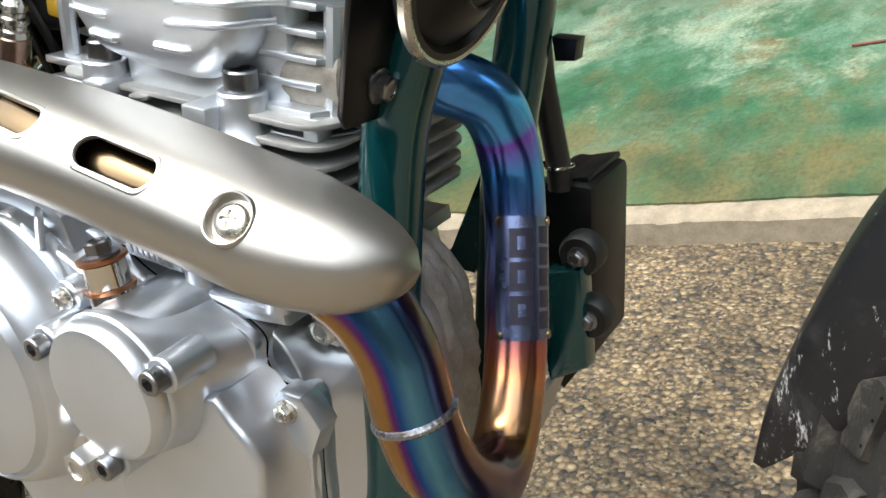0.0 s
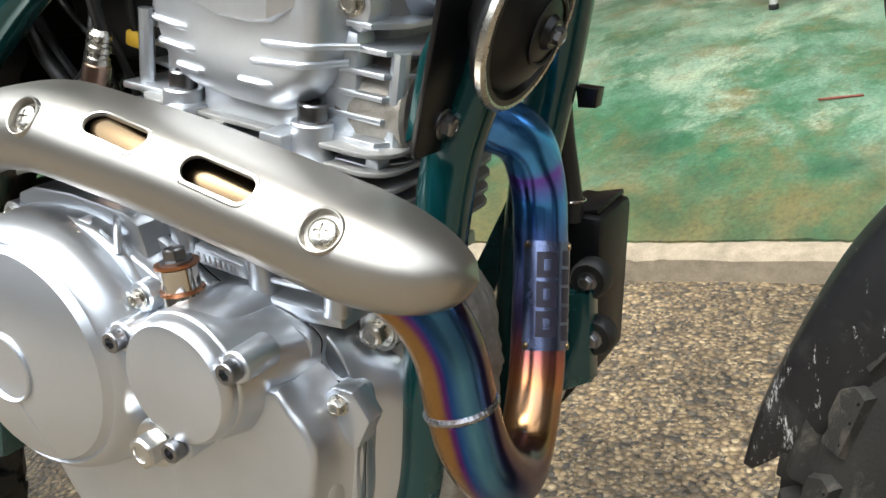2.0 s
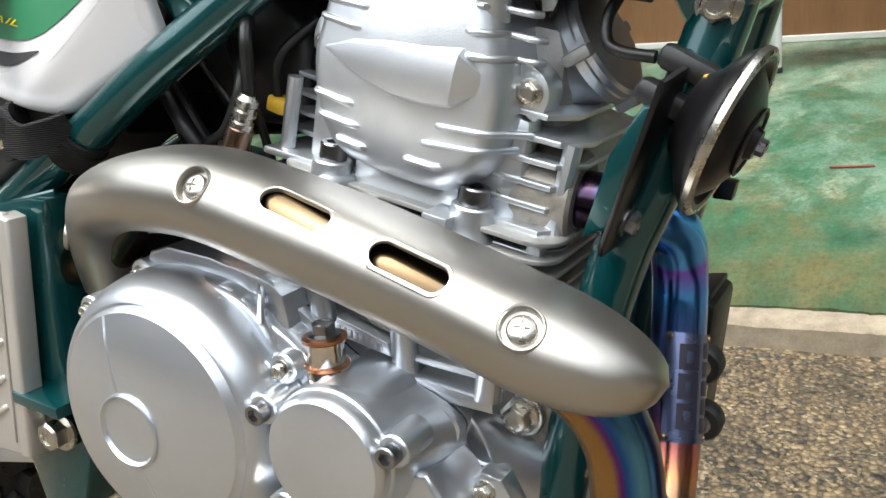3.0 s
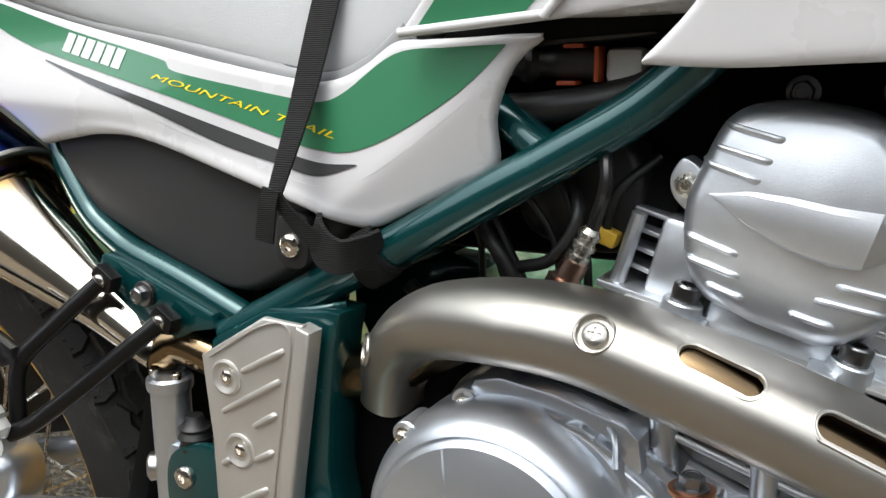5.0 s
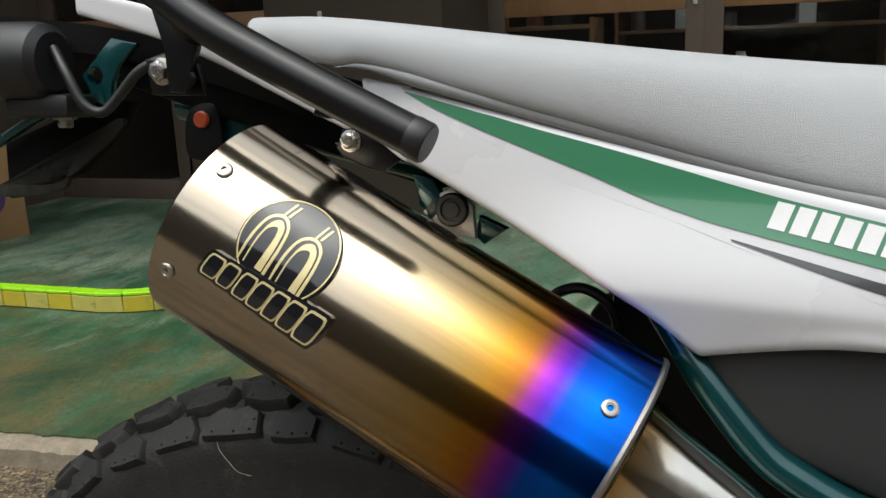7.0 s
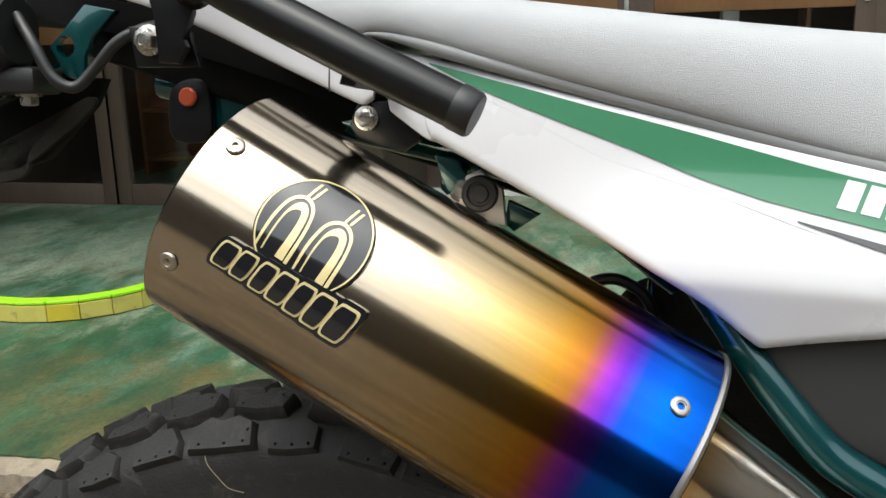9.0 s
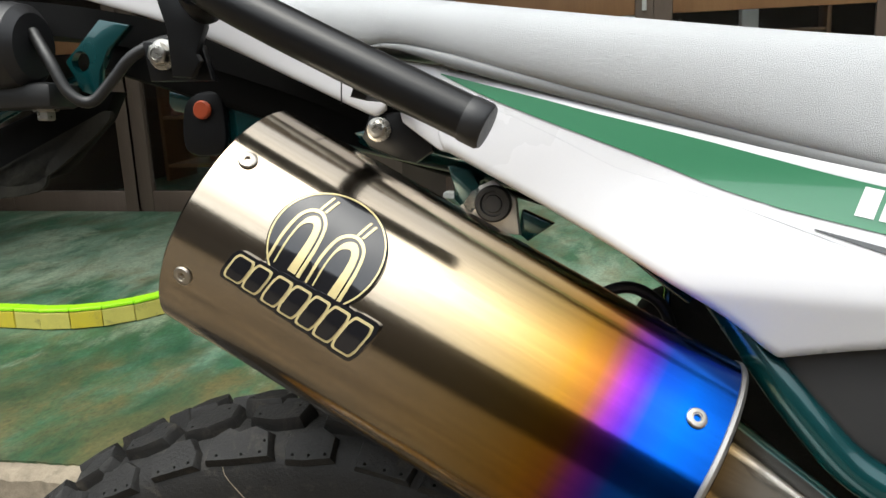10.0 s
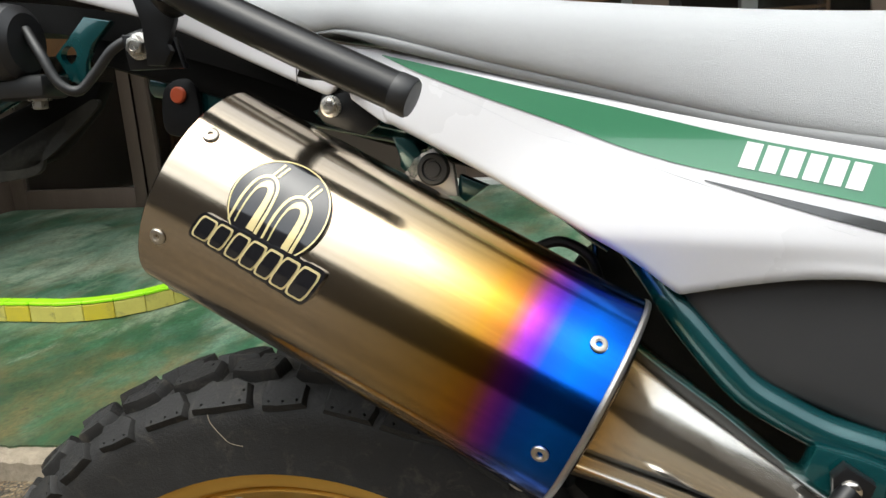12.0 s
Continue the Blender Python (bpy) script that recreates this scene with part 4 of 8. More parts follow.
SHOULDER = [
    tread_piece([(-0.014, -0.011), (-0.002, -0.0115), (0.014, -0.011), (0.015, 0.004), (0.006, 0.011), (-0.004, 0.007), (-0.013, 0.009), (-0.016, 0.0)], 0.016, 1.0, ((-0.010, -0.0075), (0.0, -0.008), (0.010, -0.0075))),
    tread_piece([(-0.021, -0.010), (-0.004, -0.0115), (0.021, -0.011), (0.020, 0.006), (0.010, 0.012), (0.0, 0.008), (-0.009, 0.012), (-0.020, 0.006)], 0.016, 2.0, ((-0.014, -0.007), (0.003, -0.008), (0.015, -0.0075), (0.017, 0.0))),
    tread_piece([(-0.016, -0.0105), (0.015, -0.0115), (0.018, -0.002), (0.012, 0.010), (-0.002, 0.010), (-0.008, 0.005), (-0.017, 0.006)], 0.016, 3.0, ((-0.011, -0.0075), (0.001, -0.008), (0.011, -0.0078)))]
INNER = [
    tread_piece([(-0.017, -0.010), (0.0, -0.012), (0.016, -0.008), (0.018, 0.006), (0.006, 0.012), (-0.010, 0.011), (-0.018, 0.003)], 0.014, 4.0, ((-0.012, -0.006), (0.011, 0.004))),
    tread_piece([(-0.012, -0.013), (0.010, -0.011), (0.016, -0.002), (0.012, 0.012), (-0.006, 0.013), (-0.010, 0.004), (-0.016, -0.002)], 0.014, 5.0, ((0.006, -0.008),))]


def tread(w, R, width, knobs, seed, material):
    """Rows of worn tread blocks round the tyre, each block a piece of its own."""
    rnd = random.Random(seed)
    f = width / 0.118
    step = 2 * math.pi / knobs
    g = R * step / 0.0490
    for k in range(knobs):
        for side in (-1, 1):
            a = (k + (0.28 if side > 0 else 0.0) + rnd.uniform(-0.05, 0.05)) * step
            for kind, off, y, drop, tilt in (("shoulder", 0.0, 0.0400, 0.0215, 47), ("inner", 0.46, 0.0200, 0.0055, 20)):
                pick = (SHOULDER if kind == "shoulder" else INNER)
                me = pick[(k * 2 + (k // 3) + (side > 0)) % len(pick)]
                q = Matrix.Rotation(a + off * step, 4, "Y") @ Matrix.Translation((0, side * y * f, R - drop * (0.6 + 0.4 * f) + rnd.uniform(-0.0010, 0.0006))) @ Matrix.Rotation(radians(-tilt * side), 4, "X")
                q = q @ Matrix.Rotation(radians(rnd.uniform(-9, 9)) + (math.pi if side > 0 else 0.0), 4, "Z") @ Matrix.Diagonal((g, f, 1.0, 1.0))
                part("tread_block", me, material, w, "", q)
        q = Matrix.Rotation((k + 0.2) * step, 4, "Y") @ Matrix.Translation((0, 0.004 * (1 if k % 2 else -1) * f, R)) @ Matrix.Rotation(radians(12 if k % 2 else -12), 4, "Z") @ Matrix.Diagonal((0.8 * g, f, 1.0, 1.0))
        part("tread_block", INNER[k % 2], material, w, "", q)


def wheel(name, center, R, width, rim_r, spokes, turn, knobs):
    m = Matrix.Translation(center) @ Matrix.Rotation(radians(turn), 4, "Z")
    X = Matrix.Rotation(math.pi / 2, 4, "X")
    e = 0.0365 * width / 0.115
    prof = [(rim_r, -e), (rim_r, -e - 0.003), (rim_r - 0.003, -e - 0.0045), (rim_r - 0.0145, -e - 0.001), (rim_r - 0.0165, -e + 0.001), (rim_r - 0.0172, -e + 0.006), (rim_r - 0.0190, -e + 0.007), (rim_r - 0.0215, -e + 0.004), (rim_r - 0.0320, -e * 0.62), (rim_r - 0.0345, -e * 0.50), (rim_r - 0.036, 0),
            (rim_r - 0.0345, e * 0.50), (rim_r - 0.0320, e * 0.62), (rim_r - 0.0215, e - 0.004), (rim_r - 0.0190, e - 0.007), (rim_r - 0.0172, e - 0.006), (rim_r - 0.0165, e - 0.001), (rim_r - 0.0145, e + 0.001), (rim_r - 0.003, e + 0.0045), (rim_r, e + 0.003), (rim_r, e), (rim_r - 0.010, e * 0.7), (rim_r - 0.010, -e * 0.7), (rim_r, -e)]
    w = part(name, lathe(prof, 120, X), M["gold"], bike, "gold anodised spoked wheel", m)
    dust = M["rubber"] if width > 0.1 else M["rubber_dusty"]
    part("tyre", tyre(R, width, rim_r), dust, w, "block-pattern black tyre, dusty")
    tread(w, R, width, knobs, 5, dust)
    part("hub", lathe([(0.03, -0.055), (0.046, -0.05), (0.046, -0.042), (0.03, -0.036), (0.026, 0), (0.03, 0.036), (0.046, 0.042), (0.046, 0.05), (0.03, 0.055), (0.012, 0.055), (0.012, -0.055), (0.03, -0.055)], 32, X), M["cast"], w)
    nip_r = rim_r - 0.0290
    made = {}
    for k in range(spokes):
        side = -1 if k % 2 else 1
        lay = 1 if (k // 2) % 2 else -1
        key = (side, lay)
        if key not in made:
            a1 = radians(52) * lay
            p0 = Vector((0, 0.74 * e * side, nip_r + 0.001))
            p1 = Vector((0.040 * math.sin(a1), 0.046 * side, 0.040 * math.cos(a1)))
            made[key] = (finish(tube([p0, p1], 0.0019, 8, 2)), finish(lathe([(0.0034, 0.004), (0.0034, -0.002), (0.0026, -0.003), (0.0024, -0.014), (0, -0.014)], 10, frame_at(p0, p0 - p1))))
        # pairs of nipples sit close together
        a = 2 * math.pi * ((k // 2) + (0.5 + 0.13 * side)) / (spokes / 2)
        rot = Matrix.Rotation(a, 4, "Y")
        part("spoke", made[key][0], M["zinc"], w, "", rot)
        part("spoke_nipple", made[key][1], M["zinc"], w, "", rot)
    return w


rear = wheel("rear_wheel", (0.003, 0.0, 0.3225), 0.328, 0.118, 0.2505, 36, 0, 39)
wheel("front_wheel", (1.405, 0.0, 0.345), 0.345, 0.082, 0.279, 36, 0, 41)


part("stuck_thread", tube([(-0.0586, -0.0458, 0.2885), (-0.0566, -0.0458, 0.2821), (-0.0485, -0.0456, 0.2730), (-0.0427, -0.0455, 0.2680), (-0.0326, -0.0452, 0.2660)], 0.0003, 6, 24), M["concrete"], rear, "pale bit of thread on the tyre wall")


# -- frame --
fr = part("frame", tube([(0.452, -0.085, 0.578), (0.5066, -0.082, 0.6067), (0.5565, -0.079, 0.6362), (0.5996, -0.079, 0.6590), (0.6542, -0.077, 0.6900), (0.6975, -0.070, 0.7150), (0.7415, -0.062, 0.7430), (0.79, -0.055, 0.786), (0.88, -0.03, 0.860)], 0.0138, 20, 60),
          M["frame_green"], bike, "dark teal green metallic steel frame tube")


def capsule_hole(x, z, r):
    return [(x + r * math.cos(0.3 * k), z + r * math.sin(0.3 * k)) for k in range(21)]


def frame_piece(name, bm, label=""):
    return part(name, bm, M["frame_green"], fr, label)


frame_piece("frame_tube", mirrored(tube([(0.47, -0.078, 0.598), (0.565, -0.078, 0.640), (0.683, -0.071, 0.703), (0.765, -0.060, 0.762), (0.88, -0.03, 0.87)], 0.0145, 16, 40)))
frame_piece("seat_tube", tube([(0.640, -0.045, 0.738), (0.660, -0.055, 0.727), (0.690, -0.068, 0.708)], 0.0115, 16, 12))
SUB = [(0.2430, -0.050, 0.738), (0.2610, -0.060, 0.7130), (0.2757, -0.068, 0.6915), (0.2925, -0.072, 0.6700), (0.3070, -0.074, 0.6540), (0.3220, -0.076, 0.6440), (0.3460, -0.078, 0.6315), (0.3690, -0.080, 0.6240), (0.410, -0.081, 0.611), (0.470, -0.083, 0.5895)]
frame_piece("subframe_tube", tube(SUB, 0.0105, 18, 50))
frame_piece("subframe_tube", mirrored(tube(SUB, 0.0105, 14, 40)))
frame_piece("seat_rail", tube([(0.235, -0.045, 0.735), (0.16, -0.05, 0.79), (0.05, -0.026, 0.818), (-0.09, -0.015, 0.848)], 0.0105, 14, 30))
frame_piece("seat_rail", mirrored(tube([(0.235, -0.045, 0.735), (0.16, -0.05, 0.79), (0.05, -0.048, 0.835), (-0.09, -0.042, 0.872)], 0.0105, 12, 30)))
frame_piece("pivot_plate", slab([(0.448, 0.570), (0.452, 0.580), (0.500, 0.606), (0.545, 0.612), (0.561, 0.611), (0.556, 0.590), (0.5505, 0.545), (0.5470, 0.500), (0.5530, 0.468), (0.560, 0.43), (0.540, 0.38), (0.500, 0.37), (0.488, 0.42), (0.478, 0.50), (0.462, 0.54)], -0.105, -0.070, 0.004))
frame_piece("pivot_plate", slab(rounded([(0.452, 0.575), (0.50, 0.61), (0.566, 0.612), (0.575, 0.590), (0.548, 0.500), (0.560, 0.43), (0.540, 0.38), (0.500, 0.37), (0.480, 0.50)], 54), 0.070, 0.108, 0.006))
frame_piece("cross_lug", slab([(0.522, 0.482), (0.566, 0.476), (0.566, 0.468), (0.522, 0.474)], -0.128, -0.10, 0.001))
DOWN = [(0.985, -0.028, 0.740), (0.962, -0.040, 0.672), (0.943, -0.052, 0.622), (0.930, -0.058, 0.592), (0.918, -0.058, 0.556), (0.906, -0.058, 0.510), (0.893, -0.058, 0.455), (0.878, -0.058, 0.395), (0.850, -0.058, 0.350), (0.78, -0.058, 0.325)]
frame_piece("down_tube", tube(DOWN, 0.0145, 20, 60))
frame_piece("down_tube", mirrored(tube(DOWN, 0.0145, 20, 60)))
frame_piece("head_gusset", slab([(0.958, 0.690), (0.972, 0.690), (1.000, 0.712), (1.035, 0.80), (0.985, 0.82), (0.955, 0.755), (0.946, 0.715)], -0.046, 0.046, 0.006))
frame_piece("cradle_tab", slab([(0.915, 0.600), (0.928, 0.604), (0.955, 0.660), (0.946, 0.662), (0.930, 0.640)], -0.078, -0.066, 0.002))
frame_piece("rear_lug", slab([(0.3345, 0.6112), (0.3420, 0.6290), (0.3628, 0.6240), (0.396, 0.6120), (0.4465, 0.5945), (0.4500, 0.5850), (0.4274, 0.5797), (0.4077, 0.5697), (0.388, 0.5781), (0.3608, 0.5857), (0.3472, 0.5954)], -0.0985, -0.078, 0.002))
frame_piece("weld_gusset", tube([(0.505, -0.094, 0.600), (0.520, -0.098, 0.606), (0.540, -0.098, 0.610), (0.556, -0.090, 0.613)], 0.0030, 10, 14))
frame_piece("shock_lug", slab([(0.100, 0.803), (0.113, 0.800), (0.122, 0.785), (0.112, 0.772), (0.104, 0.790)], -0.058, -0.05, 0.001))
frame_piece("tail_bracket", carve(slab([(-0.1426, 0.8685), (-0.1167, 0.8927), (-0.0955, 0.8884), (-0.112, 0.874), (-0.1185, 0.862), (-0.1195, 0.8515), (-0.1242, 0.8474), (-0.1320, 0.8500)], -0.056, -0.050, 0.001), slab(capsule_hole(-0.1314, 0.8681, 0.0064), -0.06, -0.045, 0)))
frame_piece("tail_lug", slab([(-0.052, 0.852), (-0.018, 0.856), (-0.012, 0.835), (-0.022, 0.800), (-0.040, 0.800), (-0.050, 0.82)], -0.030, -0.020, 0.002))
frame_piece("brace", slab([(0.856, 0.476), (0.866, 0.487), (0.897, 0.536), (0.908, 0.536), (0.894, 0.504), (0.878, 0.470)], 0.058, 0.062, 0.0008))
for p, s in (((0.972, -0.046, 0.702), 1.15), ((0.992, -0.046, 0.737), 1.15)):
    fix("frame_bolt", HEX_BOLT, M["zinc"], fr, p, size=s * 1.2, label="zinc plated flange bolt")
fix("pivot_bolt", HEX_BOLT, M["zinc"], fr, (0.541, -0.109, 0.448), size=1.9, spin=0.2, label="zinc plated pivot bolt")


# -- engine: cylinder frame with its axis leaning forwards --
CYL = Matrix.Translation((0.80, 0, 0.545)) @ Matrix(((0.9695, 0, 0.245, 0), (0, 1, 0, 0), (-0.245, 0, 0.9695, 0), (0, 0, 0, 1)))


def cyl(f, y, a):
    return CYL @ Vector((f, y, a))


def fin_plate(f0, f1, y0, y1, a, thick=0.0028, corner=0.018, bm=None):
    """A cooling fin: a rounded plate across the cylinder axis."""
    pts = []
    for cx, cy, st in ((f1 - corner, y1 - corner, 0), (f0 + corner, y1 - corner, 90), (f0 + corner, y0 + corner, 180), (f1 - corner, y0 + corner, 270)):
        for k in range(6):
            g = radians(st + 18 * k)
            pts.append((cx + corner * math.cos(g), cy + corner * math.sin(g)))
    m = CYL @ Matrix.Translation((0, 0, a)) @ Matrix.Rotation(math.pi / 2, 4, "X")
    return slab(pts, -thick / 2, thick / 2, thick * 0.2, m, bm, 2)


def tucked(bm):
    """The case draws back towards its far side."""
    for v in bm.verts:
        v.co.x -= max(0.0, v.co.x - 0.80) * 0.75 * max(0.0, min(1.0, (v.co.y + 0.01) / 0.05))
    return bm


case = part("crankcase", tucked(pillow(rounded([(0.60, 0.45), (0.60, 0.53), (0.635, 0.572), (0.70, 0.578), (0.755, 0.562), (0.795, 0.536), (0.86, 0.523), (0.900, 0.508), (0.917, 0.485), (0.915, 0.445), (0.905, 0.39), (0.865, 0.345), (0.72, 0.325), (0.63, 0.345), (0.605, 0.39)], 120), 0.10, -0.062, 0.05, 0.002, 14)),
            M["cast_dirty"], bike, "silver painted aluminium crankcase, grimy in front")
CENTER = Matrix.Rotation(math.pi / 2, 4, "X")


def disc(center, prof, seg=64, turn=None):
    """A turned cover facing the right side; heights count outwards from center."""
    return lathe(prof, seg, Matrix.Translation(center) @ CENTER)


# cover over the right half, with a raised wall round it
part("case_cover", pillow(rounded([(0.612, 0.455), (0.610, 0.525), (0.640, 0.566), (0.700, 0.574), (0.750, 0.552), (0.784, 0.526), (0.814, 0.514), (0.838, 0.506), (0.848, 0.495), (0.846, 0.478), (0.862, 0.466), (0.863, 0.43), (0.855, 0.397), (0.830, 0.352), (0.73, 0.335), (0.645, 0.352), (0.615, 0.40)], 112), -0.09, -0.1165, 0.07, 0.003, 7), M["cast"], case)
CLUTCH = (0.677, 0.4955)
DOME = [(0.0835, 0.0), (0.083, -0.118), (0.0815, -0.127), (0.0785, -0.1345), (0.0755, -0.1395), (0.0725, -0.1430), (0.0705, -0.1440), (0.0690, -0.1428), (0.0676, -0.1445), (0.0655, -0.1475), (0.050, -0.1522), (0.030, -0.1552), (0.0, -0.1565)]


def dome_y(r):
    """How far out the clutch cover reaches, r from its middle."""
    return float(np.interp(r, [q[0] for q in DOME[::-1]], [q[1] for q in DOME[::-1]]))


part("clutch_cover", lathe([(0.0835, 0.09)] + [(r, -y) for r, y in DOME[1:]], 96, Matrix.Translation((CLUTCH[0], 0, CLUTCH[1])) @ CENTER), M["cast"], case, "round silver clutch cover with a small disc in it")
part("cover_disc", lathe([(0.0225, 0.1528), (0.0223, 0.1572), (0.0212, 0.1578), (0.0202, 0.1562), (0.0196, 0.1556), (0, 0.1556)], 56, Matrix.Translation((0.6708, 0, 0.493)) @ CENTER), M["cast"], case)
for (x0, z0), (x1, z1) in (((0.6555, 0.5570), (0.6655, 0.5155)), ((0.6745, 0.4710), (0.6850, 0.4300))):
    line = [(x0 + (x1 - x0) * k / 6, z0 + (z1 - z0) * k / 6) for k in range(7)]
    part("cover_ridge", tube([(x, dome_y(math.hypot(x - CLUTCH[0], z - CLUTCH[1])) + 0.0007, z) for x, z in line], 0.0014, 8, 14), M["cast"], case)
part("cover_flange", pillow(rounded([(0.60, 0.475), (0.606, 0.53), (0.64, 0.568), (0.69, 0.577), (0.735, 0.565), (0.757, 0.53), (0.757, 0.47), (0.73, 0.425), (0.67, 0.408), (0.615, 0.43)], 80), -0.09, -0.119, 0.05, 0.001, 5), M["cast"], case)
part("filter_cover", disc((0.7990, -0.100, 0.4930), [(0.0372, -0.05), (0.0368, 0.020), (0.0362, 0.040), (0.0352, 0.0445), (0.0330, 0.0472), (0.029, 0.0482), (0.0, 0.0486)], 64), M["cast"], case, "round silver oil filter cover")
part("case_lug", slab([(0.861, 0.475), (0.866, 0.479), (0.878, 0.477), (0.882, 0.470), (0.886, 0.461), (0.876, 0.445), (0.871, 0.443), (0.866, 0.453)], -0.1035, -0.0895, 0.0018), M["cast"], case)
def polar(outline, n=64):
    """An outline told again by n even angles round its middle: centre and radii."""
    cx, cz = sum(p[0] for p in outline) / len(outline), sum(p[1] for p in outline) / len(outline)
    ang = sorted((math.atan2(z - cz, x - cx), math.hypot(x - cx, z - cz)) for x, z in outline)
    ang = [(a - 2 * math.pi, r) for a, r in ang[-3:]] + ang + [(a + 2 * math.pi, r) for a, r in ang[:3]]
    out = []
    for k in range(n):
        a = -math.pi + 2 * math.pi * k / n
        j = max(i for i in range(len(ang) - 1) if ang[i][0] <= a)
        (a0, r0), (a1, r1) = ang[j], ang[j + 1]
        out.append(r0 + (r1 - r0) * (a - a0) / max(1e-9, a1 - a0))
    return cx, cz, out


def loft(base, y0, top, y1, shoulder=0.004, waist=0.0, n=64, rings=10):
    """A casting that runs from one outline to another, waisted or bulging between, its far edge rounded."""
    bx, bz, br_ = polar(base, n)
    tx, tz, tr = polar(top, n)
    bm = bmesh.new()
    loops = []

    def ring(u_, shrink, y):
        vs = []
        for k in range(n):
            a = -math.pi + 2 * math.pi * k / n
            r = br_[k] + (tr[k] - br_[k]) * u_ - shrink
            vs.append(bm.verts.new((bx + (tx - bx) * u_ + r * math.cos(a), y, bz + (tz - bz) * u_ + r * math.sin(a))))
        loops.append(vs)
    for i in range(rings + 1):
        u_ = i / rings
        ring(u_, waist * math.sin(math.pi * u_), y0 + (y1 + shoulder - y0) * u_)
    for i in range(1, 6):
        a = math.pi / 2 * i / 5
        ring(1.0, shoulder * (1 - math.cos(a)), y1 + shoulder * (1 - math.sin(a)))
    for p, q in zip(loops, loops[1:]):
        for k in range(n):
            bm.faces.new((p[k], p[(k + 1) % n], q[(k + 1) % n], q[k]))
    c = bm.verts.new((tx, y1, tz))
    for k in range(n):
        bm.faces.new((loops[-1][k], loops[-1][(k + 1) % n], c))
    return bm


# joint between cover and case: a proud flange and the gasket's dark line
JOINT = rounded([(0.608, 0.455), (0.606, 0.527), (0.638, 0.570), (0.700, 0.578), (0.754, 0.556), (0.786, 0.530), (0.815, 0.519), (0.840, 0.511), (0.853, 0.500), (0.850, 0.486), (0.856, 0.476), (0.873, 0.472), (0.874, 0.456), (0.868, 0.428), (0.860, 0.395), (0.834, 0.348), (0.73, 0.331), (0.642, 0.348), (0.611, 0.40)], 170)
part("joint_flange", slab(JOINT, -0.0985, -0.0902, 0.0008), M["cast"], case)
part("gasket", slab([(0.75 + (x - 0.75) * 0.9965, 0.455 + (z - 0.455) * 0.9965) for x, z in JOINT], -0.0910, -0.0890, 0.0), M["black_deep"], case, "dark gasket line")
part("case_flange", slab(JOINT, -0.0893, -0.080, 0.0006), M["cast"], case)
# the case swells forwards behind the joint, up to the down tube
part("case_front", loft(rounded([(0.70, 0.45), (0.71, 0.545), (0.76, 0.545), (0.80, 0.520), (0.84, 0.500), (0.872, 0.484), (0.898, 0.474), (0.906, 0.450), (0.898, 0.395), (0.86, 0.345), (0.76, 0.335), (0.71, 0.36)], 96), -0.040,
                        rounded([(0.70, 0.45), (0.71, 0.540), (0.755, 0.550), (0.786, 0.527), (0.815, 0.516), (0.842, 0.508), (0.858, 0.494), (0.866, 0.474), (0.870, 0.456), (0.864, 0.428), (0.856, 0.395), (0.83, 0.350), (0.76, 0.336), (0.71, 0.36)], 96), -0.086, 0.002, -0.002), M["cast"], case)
# the filter's housing swells out of the cover
RING = [(0.7990 + 0.0378 * math.cos(0.1 * k), 0.4930 + 0.0378 * math.sin(0.1 * k)) for k in range(63)]
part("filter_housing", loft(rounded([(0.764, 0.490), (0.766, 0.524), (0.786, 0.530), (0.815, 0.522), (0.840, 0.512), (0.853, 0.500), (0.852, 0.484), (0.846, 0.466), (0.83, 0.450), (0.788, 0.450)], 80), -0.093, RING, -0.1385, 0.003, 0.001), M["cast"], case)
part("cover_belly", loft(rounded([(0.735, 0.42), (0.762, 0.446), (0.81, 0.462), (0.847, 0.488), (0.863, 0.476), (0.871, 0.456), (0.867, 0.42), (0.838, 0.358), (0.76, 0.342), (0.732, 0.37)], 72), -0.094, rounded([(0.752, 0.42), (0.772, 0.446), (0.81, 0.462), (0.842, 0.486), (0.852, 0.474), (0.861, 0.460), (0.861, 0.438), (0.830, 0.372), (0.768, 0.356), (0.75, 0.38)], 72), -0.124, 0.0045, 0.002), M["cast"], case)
part("cover_web", tube([(0.735, -0.104, 0.572), (0.742, -0.112, 0.566), (0.745, -0.118, 0.552)], 0.0022, 10, 12), M["cast"], case)
def case_nose():
    """The lumpy sand-cast front of the case, closed towards the back."""
    bm = bmesh.new()
    ny, nz = 34, 46
    prof = spline([(0.862, 0, 0.350), (0.896, 0, 0.392), (0.908, 0, 0.430), (0.912, 0, 0.470), (0.908, 0, 0.500), (0.892, 0, 0.520), (0.850, 0, 0.524)], nz)
    rows = []
    for a in range(ny):
        u_ = a / (ny - 1)
        y = -0.058 + 0.072 * u_
        fall = 0.020 * max(0.0, (u_ - 0.70) / 0.30) ** 2
        row = []
        for b, p in enumerate(prof):
            e = math.sin(math.pi * b / (nz - 1)) ** 0.5
            lump = 0.0050 * noise.noise((y * 95, p.z * 38, 1.0)) + 0.0022 * noise.noise((y * 210, p.z * 120, 4.0)) + 0.0020 * math.sin(y * 480 + 3.0 * noise.noise((0.0, p.z * 30, 2.0)))
            row.append(bm.verts.new((p.x + lump * e - fall, y, p.z)))
        rows.append(row)
    for a, b in zip(rows, rows[1:]):
        for k in range(nz - 1):
            bm.faces.new((a[k], a[k + 1], b[k + 1], b[k]))
    for row in (rows[0], rows[-1]):
        c = bm.verts.new((0.82, row[0].co.y, 0.44))
        for k in range(nz - 1):
            bm.faces.new((row[k], row[k + 1], c))
    return bm


